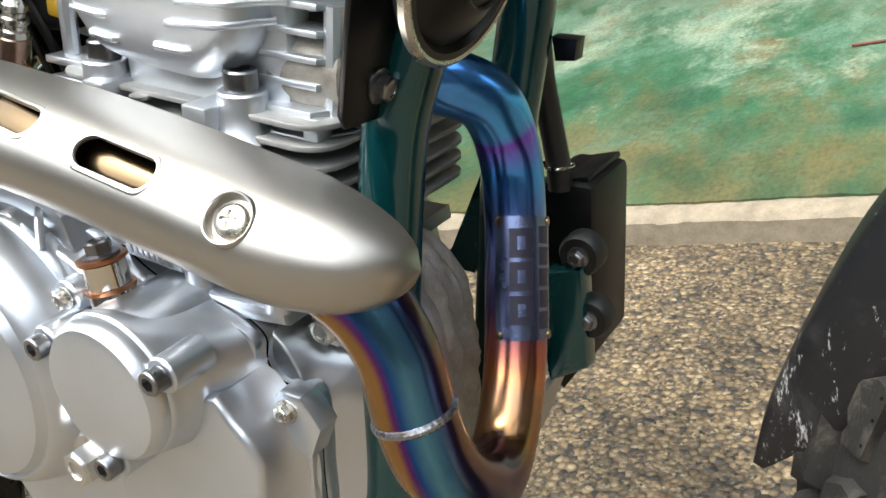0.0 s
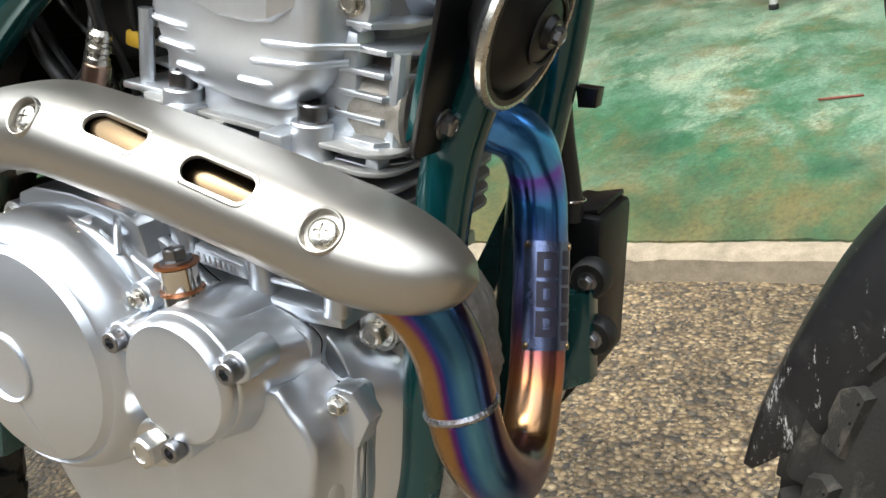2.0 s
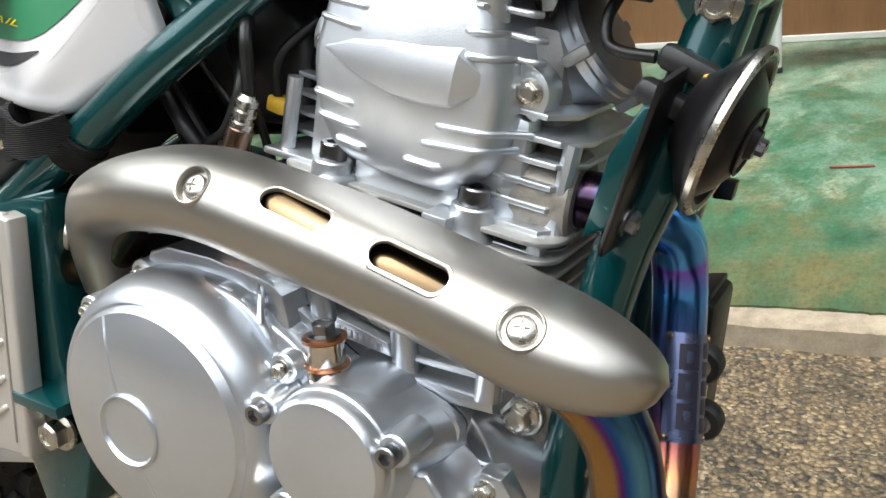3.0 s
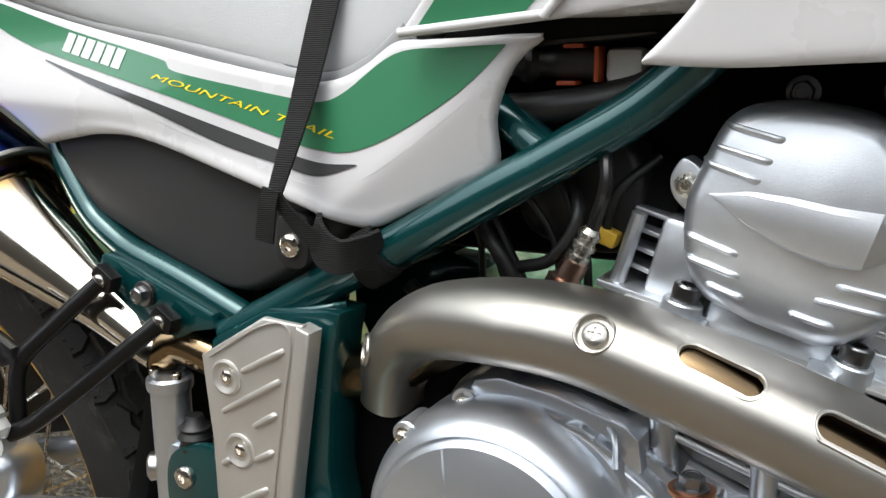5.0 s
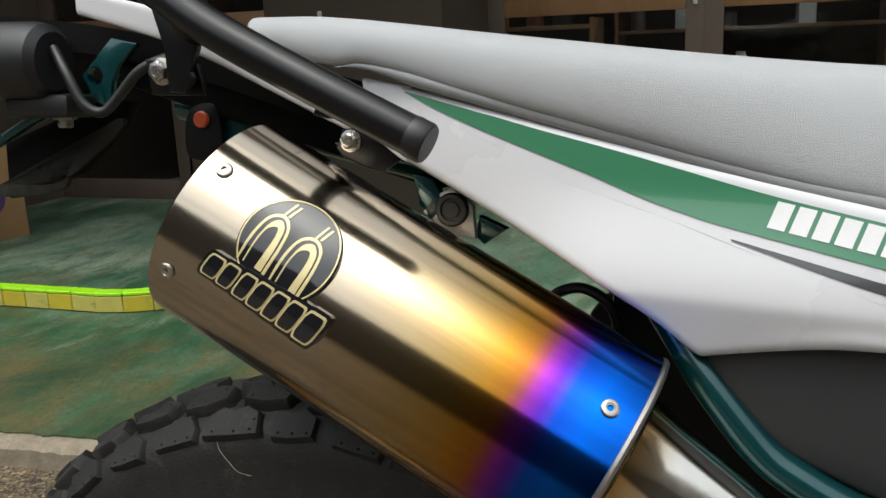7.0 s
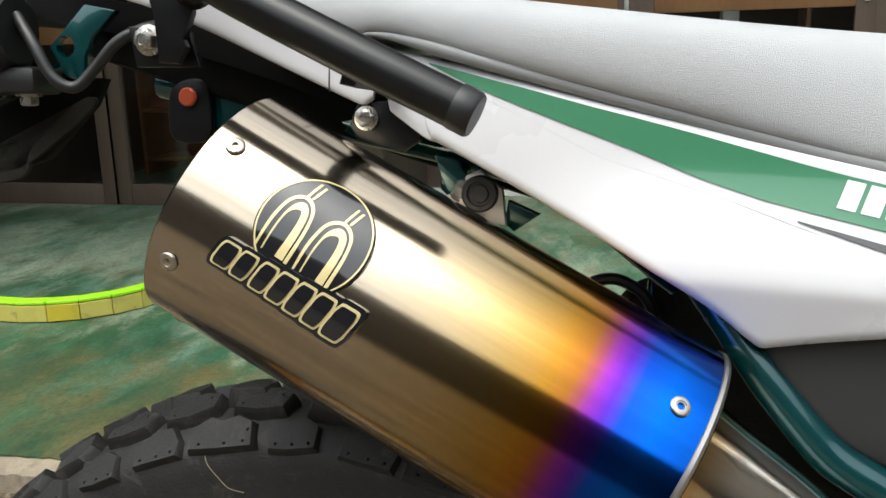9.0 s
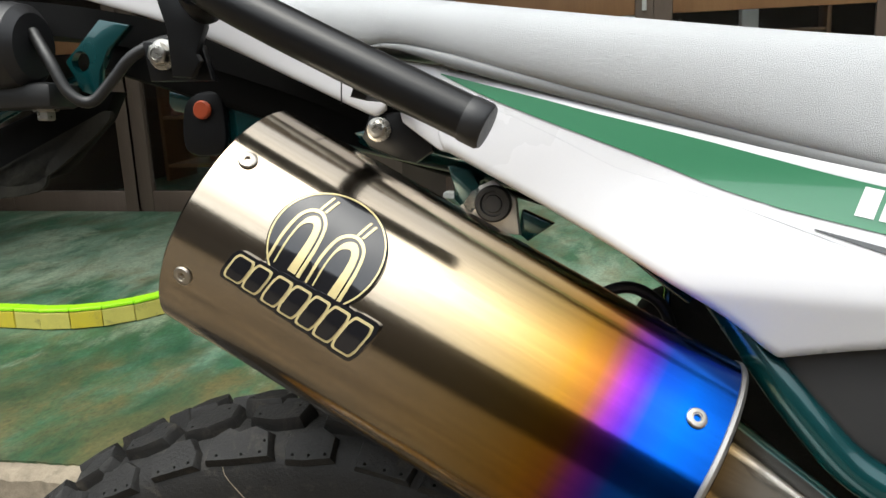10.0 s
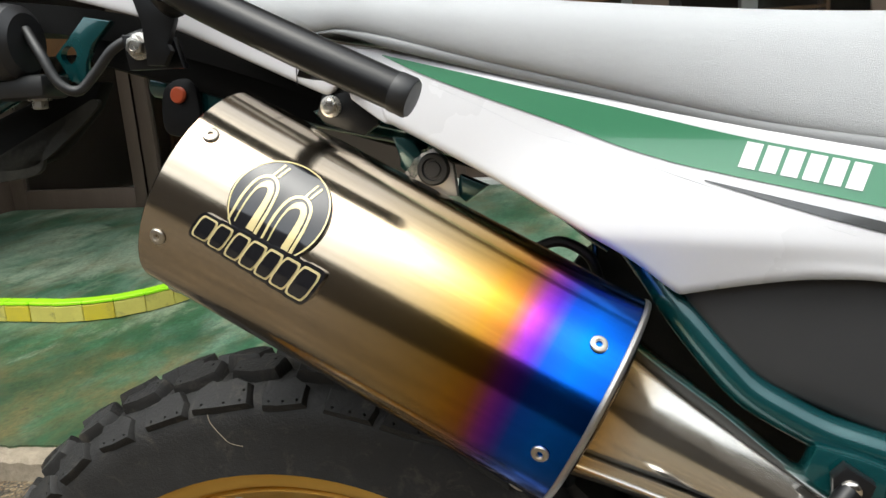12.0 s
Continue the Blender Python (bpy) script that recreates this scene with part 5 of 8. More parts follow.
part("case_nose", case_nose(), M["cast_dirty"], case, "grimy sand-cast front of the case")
part("case_ledge", slab([(0.650, 0.572), (0.6563, 0.5845), (0.6725, 0.5885), (0.703, 0.5845), (0.7356, 0.5758), (0.7461, 0.5725), (0.7540, 0.5655), (0.7565, 0.548), (0.745, 0.528), (0.70, 0.55)], -0.1085, -0.050, 0.0022), M["cast"], case)
part("case_ear", slab([(0.7290, 0.5630), (0.7330, 0.5665), (0.7420, 0.5600), (0.7405, 0.5430), (0.7350, 0.5480)], -0.1165, -0.100, 0.0018), M["cast"], case)
part("ledge_pad", slab([(0.668, 0.594), (0.675, 0.600), (0.735, 0.588), (0.748, 0.578), (0.740, 0.572), (0.70, 0.582)], -0.092, -0.04, 0.002), M["black_satin"], case, "black rubber pad over the case")
# lugs with their bolts round the covers
LUGS = [((0.6525, 0.5716), -0.1175), ((0.7175, 0.563), -0.120), ((0.7604, 0.5294), -0.127), ((0.8395, 0.5045), -0.145), ((0.758, 0.5127), -0.1435), ((0.790, 0.455), -0.149), ((0.622, 0.5515), -0.134)]
for (x, z), y in LUGS:
    part("bolt_lug", lathe([(0.0092, -0.024), (0.0088, -0.001), (0.0080, 0.0), (0, 0)], 20, Matrix.Translation((x, y + 0.004, z)) @ CENTER), M["cast"], case)
for i, ((x, z), y) in enumerate(LUGS):
    hexed = i in (0, 1, 2, 6)
    fix("cover_bolt" if hexed else "cap_screw", HEX_BOLT if hexed else CAP_SCREW, M["zinc"] if hexed else M["dark_bolt"], case, (x, y + 0.0035, z), size=0.75 if hexed else 1.25, spin=0.3 * i,
        label="zinc plated flange bolt" if hexed else "black knurled cap screw")
fix("cover_bolt", HEX_BOLT, M["zinc"], case, (0.868, -0.103, 0.469), size=0.8, label="zinc plated flange bolt")
part("bolt_lug", lathe([(0.0100, -0.016), (0.0092, 0.0), (0.0085, 0.001), (0, 0.001)], 20, Matrix.Translation((0.848, -0.102, 0.399)) @ CENTER), M["cast"], case)
fix("cover_bolt", HEX_BOLT, M["zinc"], case, (0.848, -0.103, 0.399), size=0.8, label="zinc plated flange bolt")
fix("drain_plug", HEX_BOLT, M["machined"], case, (0.764, -0.1385, 0.449), size=1.75, spin=0.2, label="large bright hexagonal plug")
part("drain_boss", lathe([(0.0165, -0.04), (0.0150, -0.001), (0.0142, 0.0), (0, 0)], 28, Matrix.Translation((0.764, -0.1385, 0.449)) @ CENTER), M["cast"], case)
# oil union on top of the case
part("union", lathe([(0.0115, -0.02), (0.0115, 0.0), (0.0110, 0.001), (0.0105, 0.0015), (0.0105, 0.014), (0, 0.014)], 24, Matrix.Translation((0.7835, -0.113, 0.531))), M["chrome"], case, "bright oil line union")
for z in (0.531, 0.546):
    part("washer", lathe([(0.0122, 0), (0.0122, 0.0018), (0.006, 0.0018), (0.006, 0), (0.0122, 0)], 24, Matrix.Translation((0.7835, -0.113, z))), M["copper"], case, "copper sealing washer")
fix("union_bolt", HEX_BOLT, M["dark_bolt"], case, (0.7835, -0.113, 0.5478), (0, 0, 1), 1.15)
part("mount_washer", lathe([(0.0130, -0.004), (0.0130, 0.0), (0.0122, 0.001), (0, 0.001)], 32, Matrix.Translation((0.873, -0.0645, 0.4955)) @ CENTER), M["zinc"], case)
fix("mount_bolt", HEX_BOLT, M["zinc"], case, (0.873, -0.0655, 0.4955), size=1.35, spin=0.4, label="zinc plated engine mounting nut")

cylinder = part("cylinder", slab(rounded([(-0.05, -0.05), (0.045, -0.05), (0.045, 0.05), (-0.05, 0.05)], 32), -0.075, 0.0, 0.002, CYL @ Matrix.Rotation(math.pi / 2, 4, "X") @ Matrix.Scale(1, 4)), M["cast_rough"], bike, "finned aluminium cylinder barrel")
for k in range(7):
    part("fin", fin_plate(-0.092, 0.083, -0.070, 0.070, 0.008 + 0.0098 * k), M["cast_rough"], cylinder)
part("barrel_foot", slab([(0.757, 0.539), (0.770, 0.533), (0.812, 0.523), (0.870, 0.514), (0.870, 0.506), (0.80, 0.512), (0.752, 0.528)], -0.092, 0.06, 0.003), M["cast"], cylinder)
part("number_pad", slab([(0.771, 0.5405), (0.810, 0.5305), (0.8085, 0.5385), (0.776, 0.5500)], -0.0915, -0.080, 0.0012), M["cast"], cylinder)
for p, q in (((0.764, 0.535), (0.7585, 0.590)), ((0.8155, 0.520), (0.8145, 0.580)), ((0.864, 0.512), (0.868, 0.545))):
    part("stud_column", tube([(p[0], -0.086, p[1]), (q[0], -0.082, q[1])], 0.0075, 16, 4), M["cast"], cylinder)
for p, q in (((0.766, 0.5625), (0.814, 0.5475)), ((0.764, 0.5735), (0.814, 0.5590)), ((0.816, 0.5475), (0.866, 0.5330)), ((0.816, 0.5300), (0.864, 0.5240))):
    part("rib", tube([(p[0], -0.085, p[1]), (q[0], -0.085, q[1])], 0.0021, 10, 4), M["cast"], cylinder)
rnd = random.Random(3)
for k in range(8):
    u = 0.10 + k * 0.105
    c = Vector((0.7735 + 0.036 * u, -0.0917, 0.5445 - 0.0100 * u))
    part("cast_mark", rbox((0.0026, 0.0008, 0.0046), 0.0002, Matrix.Translation(c)), M["cast"], cylinder)

def plate(outline, a, thick=0.0030, bm=None):
    """A level plate round the cylinder axis: outline (forwards, sideways), at height a."""
    m = CYL @ Matrix.Translation((0, 0, a)) @ Matrix.Rotation(math.pi / 2, 4, "X")
    return slab(outline, -thick / 2, thick / 2, thick * 0.22, m, bm, 2)


head = part("cylinder_head", slab(rounded([(-0.068, -0.05), (0.046, -0.05), (0.046, 0.06), (-0.068, 0.06)], 40), -0.185, -0.060, 0.010, CYL @ Matrix.Rotation(math.pi / 2, 4, "X")), M["head_cast"], bike, "silver finned cylinder head")
part("head_core", rbox((0.05, 0.070, 0.110), 0.012, CYL @ Matrix.Translation((0.034, 0.004, 0.115))), M["cast_rough"], head)
# joint plates: the upper one carries the studs, the lower one lies on the barrel
UPPER = [(0.014, -0.0815), (0.052, -0.0790), (0.066, -0.070), (0.075, -0.058), (0.0795, -0.044), (0.0805, 0.04), (0.070, 0.06), (0.014, 0.06)]
part("head_flange", plate(UPPER, 0.0690, 0.0046), M["head_cast"], head)
part("head_flange_edge", plate([(f - 0.001, y + 0.001) for f, y in UPPER], 0.0575, 0.0036), M["head_cast"], head)
part("head_flange", plate([(-0.108, -0.052), (-0.100, -0.064), (-0.086, -0.074), (-0.052, -0.0775), (-0.040, -0.0775), (-0.040, 0.06), (-0.108, 0.06)], 0.0690, 0.0046), M["head_cast"], head)
part("head_flange_edge", plate([(-0.106, -0.052), (-0.099, -0.063), (-0.086, -0.073), (-0.052, -0.0765), (-0.040, -0.0765), (-0.040, 0.06), (-0.106, 0.06)], 0.0590, 0.0036), M["head_cast"], head)
part("head_tray", plate([(-0.060, -0.0775), (0.030, -0.0785), (0.030, 0.05), (-0.060, 0.05)], 0.0610, 0.0070), M["head_cast"], head)
part("tray_wall", rbox((0.068, 0.030, 0.030), 0.005, CYL @ Matrix.Translation((-0.010, -0.0470, 0.0765))), M["head_cast"], head)
part("flange_foot", rbox((0.0150, 0.022, 0.0165), 0.0012, CYL @ Matrix.Translation((0.0215, -0.0715, 0.0628))), M["head_cast"], head)
part("flange_foot", rbox((0.0150, 0.022, 0.0150), 0.0015, CYL @ Matrix.Translation((-0.0480, -0.0690, 0.0630))), M["head_cast"], head)
part("flange_foot", rbox((0.0085, 0.012, 0.0115), 0.0015, CYL @ Matrix.Translation((0.0700, -0.0550, 0.0630))), M["head_cast"], head)
part("tray_pad", lathe([(0.0055, -0.001), (0.0055, 0.0006), (0.0045, 0.001), (0, 0.001)], 20, frame_at(cyl(-0.026, -0.0700, 0.0648), (0.245, 0, 0.97))), M["machined"], head)
# cooling fins: open windows between the body and the corner posts
FRONT = [(0.030, -0.062), (0.052, -0.060), (0.066, -0.057), (0.0755, -0.051), (0.0800, -0.040), (0.0810, 0.036), (0.070, 0.055), (0.030, 0.055)]
for k in range(5):
    part("fin", plate([(f + (0.0005 * k if f > 0.06 else 0) - (0.010 if k == 4 and f > 0.06 else 0), y) for f, y in FRONT], 0.0810 + 0.0117 * k, 0.0032), M["head_cast"], head)
REAR = [(-0.040, -0.060), (-0.092, -0.057), (-0.1015, -0.052), (-0.1045, -0.044), (-0.1045, 0.04), (-0.040, 0.055)]
for k in range(4):
    part("fin", plate([(f + 0.0008 * k, y) for f, y in REAR], 0.0807 + 0.0111 * k, 0.0030), M["head_cast"], head)
for f, y, a0, a1, w in ((0.0735, -0.0468, 0.068, 0.1165, 0.0050), (-0.0985, -0.0500, 0.068, 0.1140, 0.0046)):
    part("fin_post", tube([cyl(f, y, a0), cyl(f + 0.002, y, a1)], w, 10, 4), M["head_cast"], head)
part("fin_web", rbox((0.034, 0.026, 0.050), 0.005, CYL @ Matrix.Translation((-0.0660, -0.0375, 0.0925))), M["head_cast"], head)
part("fin_web", rbox((0.036, 0.020, 0.062), 0.006, CYL @ Matrix.Translation((0.036, -0.044, 0.094))), M["head_cast"], head)
# smooth rocker cover, its upper half leaning inwards
RC = rounded([(0.786, 0.7375), (0.778, 0.7286), (0.769, 0.7075), (0.7625, 0.688), (0.7635, 0.6585), (0.7730, 0.6390), (0.792, 0.6290), (0.815, 0.6215), (0.838, 0.6170), (0.860, 0.6265), (0.873, 0.645), (0.878, 0.668), (0.876, 0.695), (0.870, 0.715), (0.857, 0.7325), (0.838, 0.7395), (0.817, 0.7425), (0.798, 0.7420)], 126)
rocker = pillow(RC, -0.020, -0.0825, 0.20, 0.0050, 8)
for v in rocker.verts:
    v.co.y += 0.13 * 0.01 * math.log1p(math.exp((v.co.z - 0.695) / 0.01)) * (1 if v.co.y < -0.03 else 0)
bmesh.ops.recalc_face_normals(rocker, faces=rocker.faces)
rocker.normal_update()
ROCKER = BVHTree.FromBMesh(rocker)
part("rocker_cover", rocker, M["head_cast"], head, "smooth rounded rocker cover")


def rocker_y(x, z):
    """Where a line across the bike meets the rocker cover."""
    hit = ROCKER.ray_cast(Vector((x, -0.3, z)), Vector((0, 1, 0)))[0]
    return hit.y if hit else -0.060


def raised_panel():
    """A long pointed panel that rises towards the front and breaks off in two facets."""
    bm = bmesh.new()
    top = [(0.778, 0.6962), (0.798, 0.6985), (0.820, 0.6965), (0.840, 0.6928), (0.8600, 0.6905)]
    low = [(0.778, 0.6955), (0.7985, 0.6808), (0.8205, 0.6690), (0.838, 0.6640), (0.8516, 0.6626)]
    rows = []
    for k in range(25):
        u_ = k / 24
        x = [q[0] for q in top], [q[0] for q in low]
        i = u_ * 4
        a, b = int(min(3, i)), i - int(min(3, i))
        p = [top[a][c] + (top[a + 1][c] - top[a][c]) * b for c in (0, 1)]
        q = [low[a][c] + (low[a + 1][c] - low[a][c]) * b for c in (0, 1)]
        rise = 0.0008 + 0.0050 * u_
        row = []
        for v, h in ((0, -0.003), (0.0, 0.2), (0.10, 0.9), (0.22, 1.0), (0.5, 1.06), (0.78, 1.0), (0.93, 0.9), (1.0, 0.2), (1.0, -0.003)):
            px, pz = p[0] + (q[0] - p[0]) * v, p[1] + (q[1] - p[1]) * v
            y = rocker_y(px, pz)
            row.append(bm.verts.new((px, y + 0.003 if h < 0 else y - rise * h, pz)))
        rows.append(row)
    for r, t_ in zip(rows, rows[1:]):
        for k in range(8):
            bm.faces.new((r[k], r[k + 1], t_[k + 1], t_[k]))
    nose = bm.verts.new((0.8735, rocker_y(0.8735, 0.671) + 0.001, 0.6706))
    last = rows[-1]
    for k in range(8):
        bm.faces.new((last[k], last[k + 1], nose))
    return bm


part("cover_panel", raised_panel(), M["head_cast"], head, "", None, 25)
RIBS = [((0.783, 0.7318), (0.814, 0.7237)), ((0.7773, 0.7211), (0.8091, 0.7129)), ((0.7725, 0.7128), (0.8044, 0.7033)), ((0.7645, 0.6745), (0.7955, 0.6649)), ((0.7640, 0.6625), (0.7967, 0.6532)), ((0.7775, 0.6483), (0.7979, 0.6417)),
        ((0.8641, 0.7102), (0.8917, 0.7030)), ((0.859, 0.6995), (0.8933, 0.6908)), ((0.8571, 0.6878), (0.8915, 0.6805)), ((0.8396, 0.6545), (0.8834, 0.6450)), ((0.8299, 0.6462), (0.8747, 0.6377)), ((0.8196, 0.6376), (0.8422, 0.6313))]
for i, (p, q) in enumerate(RIBS):
    pts = []
    for k in range(9):
        x, z = p[0] + (q[0] - p[0]) * k / 8, p[1] + (q[1] - p[1]) * k / 8
        y = max(-0.0845, min(rocker_y(x, z), -0.058)) - 0.0006
        pts.append((x, y + (0.005 if k in (0, 8) else 0), z))
    part("rib", tube(pts, 0.0019, 10, 24), M["head_cast"], head)
for p in ((0.850, -0.0630, 0.606), (0.763, -0.0630, 0.629)):
    part("stud_boss", lathe([(0.0165, -0.0170), (0.0150, -0.0145), (0.0125, -0.0100), (0.0118, -0.004), (0.0114, 0.004), (0.0106, 0.005), (0, 0.005)], 28, frame_at(Vector(p), (0.245, 0, 0.97))), M["head_cast"], head)
    fix("stud_screw", CAP_SCREW, M["dark_bolt"], head, Vector(p) + Vector((0.0013, 0, 0.0050)), (0.245, 0, 0.97), 1.65, label="dark knurled cap screw")
for p, ear in (((0.8825, -0.0540, 0.6665), 0.6), ((0.7610, -0.0520, 0.697), 0.9)):
    part("bolt_boss", slab(rounded([(p[0] + r * math.cos(g), p[2] + r * math.sin(g)) for g, r in ((0.2, 0.0100), (1.0, 0.0112), (1.75, 0.0150), (2.5, 0.0112), (3.3, 0.0100), (4.1, 0.0112), (4.8, 0.0150), (5.6, 0.0112))], 56), p[1], p[1] + 0.02, 0.0018), M["head_cast"], head)
    fix("cover_bolt", HEX_BOLT, M["zinc"], head, (p[0], p[1] - 0.0004, p[2]), size=0.92, label="zinc plated dome bolt")
CAP = frame_at((0.9010, 0.002, 0.6860), (0.90, -0.03, 0.43))
part("cam_cap", lathe([(0.024, -0.060), (0.0262, -0.026), (0.0280, -0.014), (0.0318, -0.0075), (0.0330, -0.006), (0.0330, -0.0008), (0.0322, 0.0002), (0.0322, 0.0036), (0.0305, 0.0056), (0.024, 0.0066), (0, 0.007)], 48, CAP), M["cast"], head, "round valve cover with a rolled rim")
for g in (0.6, 2.4, 4.0, 5.6):
    part("cap_lug", rbox((0.010, 0.007, 0.016), 0.002, CAP @ Matrix.Rotation(g, 4, "Z") @ Matrix.Translation((0.033, 0, -0.002))), M["cast_rough"], head)
part("cable_tower", tube([(0.8620, -0.058, 0.700), (0.8645, -0.060, 0.712), (0.8690, -0.062, 0.7375)], lambda q: 0.0125 - 0.0010 * q, 24, 10), M["head_cast"], head)
part("cable_ferrule", tube([(0.8690, -0.062, 0.7370), (0.8725, -0.062, 0.750), (0.8760, -0.062, 0.759), (0.890, -0.060, 0.80)], lambda q: 0.0084 if q < 0.34 else 0.0068, 18, 16), M["machined"], head)
part("tower_stub", lathe([(0.0075, -0.004), (0.0075, 0.004), (0.006, 0.005), (0, 0.005)], 20, frame_at((0.8625, -0.050, 0.7480), (-0.6, -0.8, 0.1))), M["machined"], head)
fix("tower_plug", HEX_BOLT, M["machined"], head, (0.8665, -0.0735, 0.7320), size=0.72)
fix("decompression_bolt", HEX_BOLT, M["dark_bolt"], head, (0.8127, -0.006, 0.7464), size=1.2, label="dark bolt behind the cover")

# -- exhaust --
HP = [(0.868, -0.028, 0.612), (0.905, -0.026, 0.606), (0.926, -0.017, 0.599), (0.938, 0.003, 0.584), (0.938, 0.0165, 0.557), (0.938, 0.0125, 0.524), (0.940, -0.011, 0.466), (0.941, -0.026, 0.441), (0.943, -0.046, 0.424), (0.947, -0.070, 0.423), (0.949, -0.092, 0.437), (0.948, -0.106, 0.460), (0.946, -0.109, 0.484),
      (0.942, -0.108, 0.513), (0.928, -0.111, 0.538), (0.895, -0.121, 0.565), (0.83, -0.130, 0.594), (0.77, -0.129, 0.617), (0.71, -0.116, 0.622), (0.655, -0.100, 0.612), (0.615, -0.086, 0.592), (0.58, -0.078, 0.570), (0.54, -0.078, 0.560)]
HPS = spline(HP, 200)


def heat(i):
    """How far along the pipe its i-th bend lies, 0 to 1."""
    return min(range(200), key=lambda k: (HPS[k] - Vector(HP[i])).length) / 199




def PIPE_R(s):
    """The pipe is a little wider behind its first bend, and widest under the shield's slots."""
    r = 0.0156 + 0.0016 * max(0.0, min(1.0, (s - heat(8)) / 0.05))
    swell = max(0.0, min(1.0, (s - heat(15)) / (heat(16) - heat(15)), (heat(18) - s) / (heat(18) - heat(17))))
    return r + 0.0010 * swell * swell * (3 - 2 * swell)


stops = [(0.0, (0.03, 0.04, 0.10)), (heat(1), (0.05, 0.03, 0.05)), (heat(2), (0.10, 0.30, 0.80)), ((heat(3) + heat(4)) / 2, (0.10, 0.42, 0.98)), (heat(4) - 0.012, (0.24, 0.10, 0.75)), (heat(4) + 0.012, (0.08, 0.36, 0.95)), (heat(5), (0.12, 0.22, 0.58)), (heat(6) - 0.012, (0.12, 0.08, 0.20)),
         # pink and orange just under the plate: a reflection painted into the tint
         (heat(6) + 0.008, (0.50, 0.17, 0.14)), (heat(6) + 0.025, (0.62, 0.27, 0.12)), (heat(7), (0.42, 0.24, 0.14)), (heat(8), (0.32, 0.18, 0.08)), (heat(9), (0.12, 0.07, 0.12)), (heat(10), (0.06, 0.06, 0.16)), (heat(11), (0.05, 0.10, 0.25)), (heat(15), (0.10, 0.18, 0.28)), (heat(15) + 0.04, (0.12, 0.085, 0.05)), (1.0, (0.13, 0.095, 0.055))]
M["header"] = titanium("tinted_header_with_reflection", stops, 0.02, 0.20,
                       # fold: round the front loop the colour goes by the side it faces
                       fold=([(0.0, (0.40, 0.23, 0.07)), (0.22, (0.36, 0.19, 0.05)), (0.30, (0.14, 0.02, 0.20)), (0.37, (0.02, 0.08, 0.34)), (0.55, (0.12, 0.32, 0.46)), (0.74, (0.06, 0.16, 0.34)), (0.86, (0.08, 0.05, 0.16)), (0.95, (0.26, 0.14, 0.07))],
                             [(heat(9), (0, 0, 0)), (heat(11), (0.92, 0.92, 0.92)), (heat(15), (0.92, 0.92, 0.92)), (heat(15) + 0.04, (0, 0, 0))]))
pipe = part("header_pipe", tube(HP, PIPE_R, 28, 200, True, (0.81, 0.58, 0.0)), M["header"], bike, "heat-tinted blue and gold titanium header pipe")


def along(s, n=200):
    P = spline(HP, n)
    i = min(n - 2, max(1, int(s * (n - 1))))
    return P[i], (P[i + 1] - P[i - 1]).normalized()


part("exhaust_port", lathe([(0.026, -0.03), (0.026, 0.008), (0.024, 0.010), (0.0160, 0.010)], 32, frame_at((0.888, -0.0268, 0.6085), (0.97, 0.05, -0.2))), M["cast_dirty"], head, "grimy exhaust port")
M["weld"] = surface("tinted_weld", (0.42, 0.43, 0.47), (0.24, 0.22, 0.22), 0.26, 1.0, 500, 160, 0.1)
WELD = heat(12)
wp, wd = along(WELD)
wf = frame_at(wp, wd, (0.3, 0.9, 0.1))
wb = tube([wf @ Vector((0.0161 * math.cos(0.05 * math.pi * k), 0.0161 * math.sin(0.05 * math.pi * k), 0)) for k in range(41)], lambda q: 0.0024 + 0.00007 * math.sin(2 * math.pi * 40 * q), 10, 240, False)
part("weld_bead", wb, M["weld"], pipe, "rippled weld seam")
# plate wrapped round the front of the pipe
pa, pb = Vector((0.9385, 0.0115, 0.5225)), Vector((0.9402, -0.0105, 0.4665))
ax = (pb - pa).normalized()
u = Vector((0.52, -0.80, -0.25))
u = (u - ax * u.dot(ax)).normalized()
w = ax.cross(u)


def on_pipe(g, h, r=0.0166):
    """A point on the pipe's front: g radians round it, h from 0 (top) to 1 (bottom)."""
    return pa.lerp(pb, h) + (u * math.cos(g) + w * math.sin(g)) * r


def wrap(g0, g1, h0, h1, r, thick=0.0006, n=14, slant=0.0):
    bm = bmesh.new()
    rows = []
    for i in range(n + 1):
        g = g0 + (g1 - g0) * i / n
        rows.append([bm.verts.new(on_pipe(g, h0 + slant * i / n, r)), bm.verts.new(on_pipe(g, h1 + slant * i / n, r)), bm.verts.new(on_pipe(g, h1 + slant * i / n, r + thick)), bm.verts.new(on_pipe(g, h0 + slant * i / n, r + thick))])
    for a, b in zip(rows, rows[1:]):
        for k in range(4):
            bm.faces.new((a[k], a[(k + 1) % 4], b[(k + 1) % 4], b[k]))
    bm.faces.new(rows[0])
    bm.faces.new(rows[-1][::-1])
    return bm


M["plate"] = surface("blue_tinted_plate", (0.20, 0.24, 0.40), (0.15, 0.18, 0.32), 0.26, 1.0, 900, 60, 0.05)
M["engraved"] = surface("dark_engraving", (0.03, 0.028, 0.05), None, 0.4, 0.3, 900, 60, 0.05)
plate = part("name_plate", wrap(-1.20, 0.82, 0.0, 1.0, 0.0159), M["plate"], pipe, "blue tinted metal plate with dark block marks")
for k in range(3):
    part("plate_mark", wrap(-0.36, 0.36, 0.10 + 0.27 * k, 0.335 + 0.27 * k, 0.0163, 0.0004), M["engraved"], plate)
    part("plate_mark_core", wrap(-0.12, 0.12, 0.165 + 0.27 * k, 0.270 + 0.27 * k, 0.0166, 0.0004), M["plate"], plate)
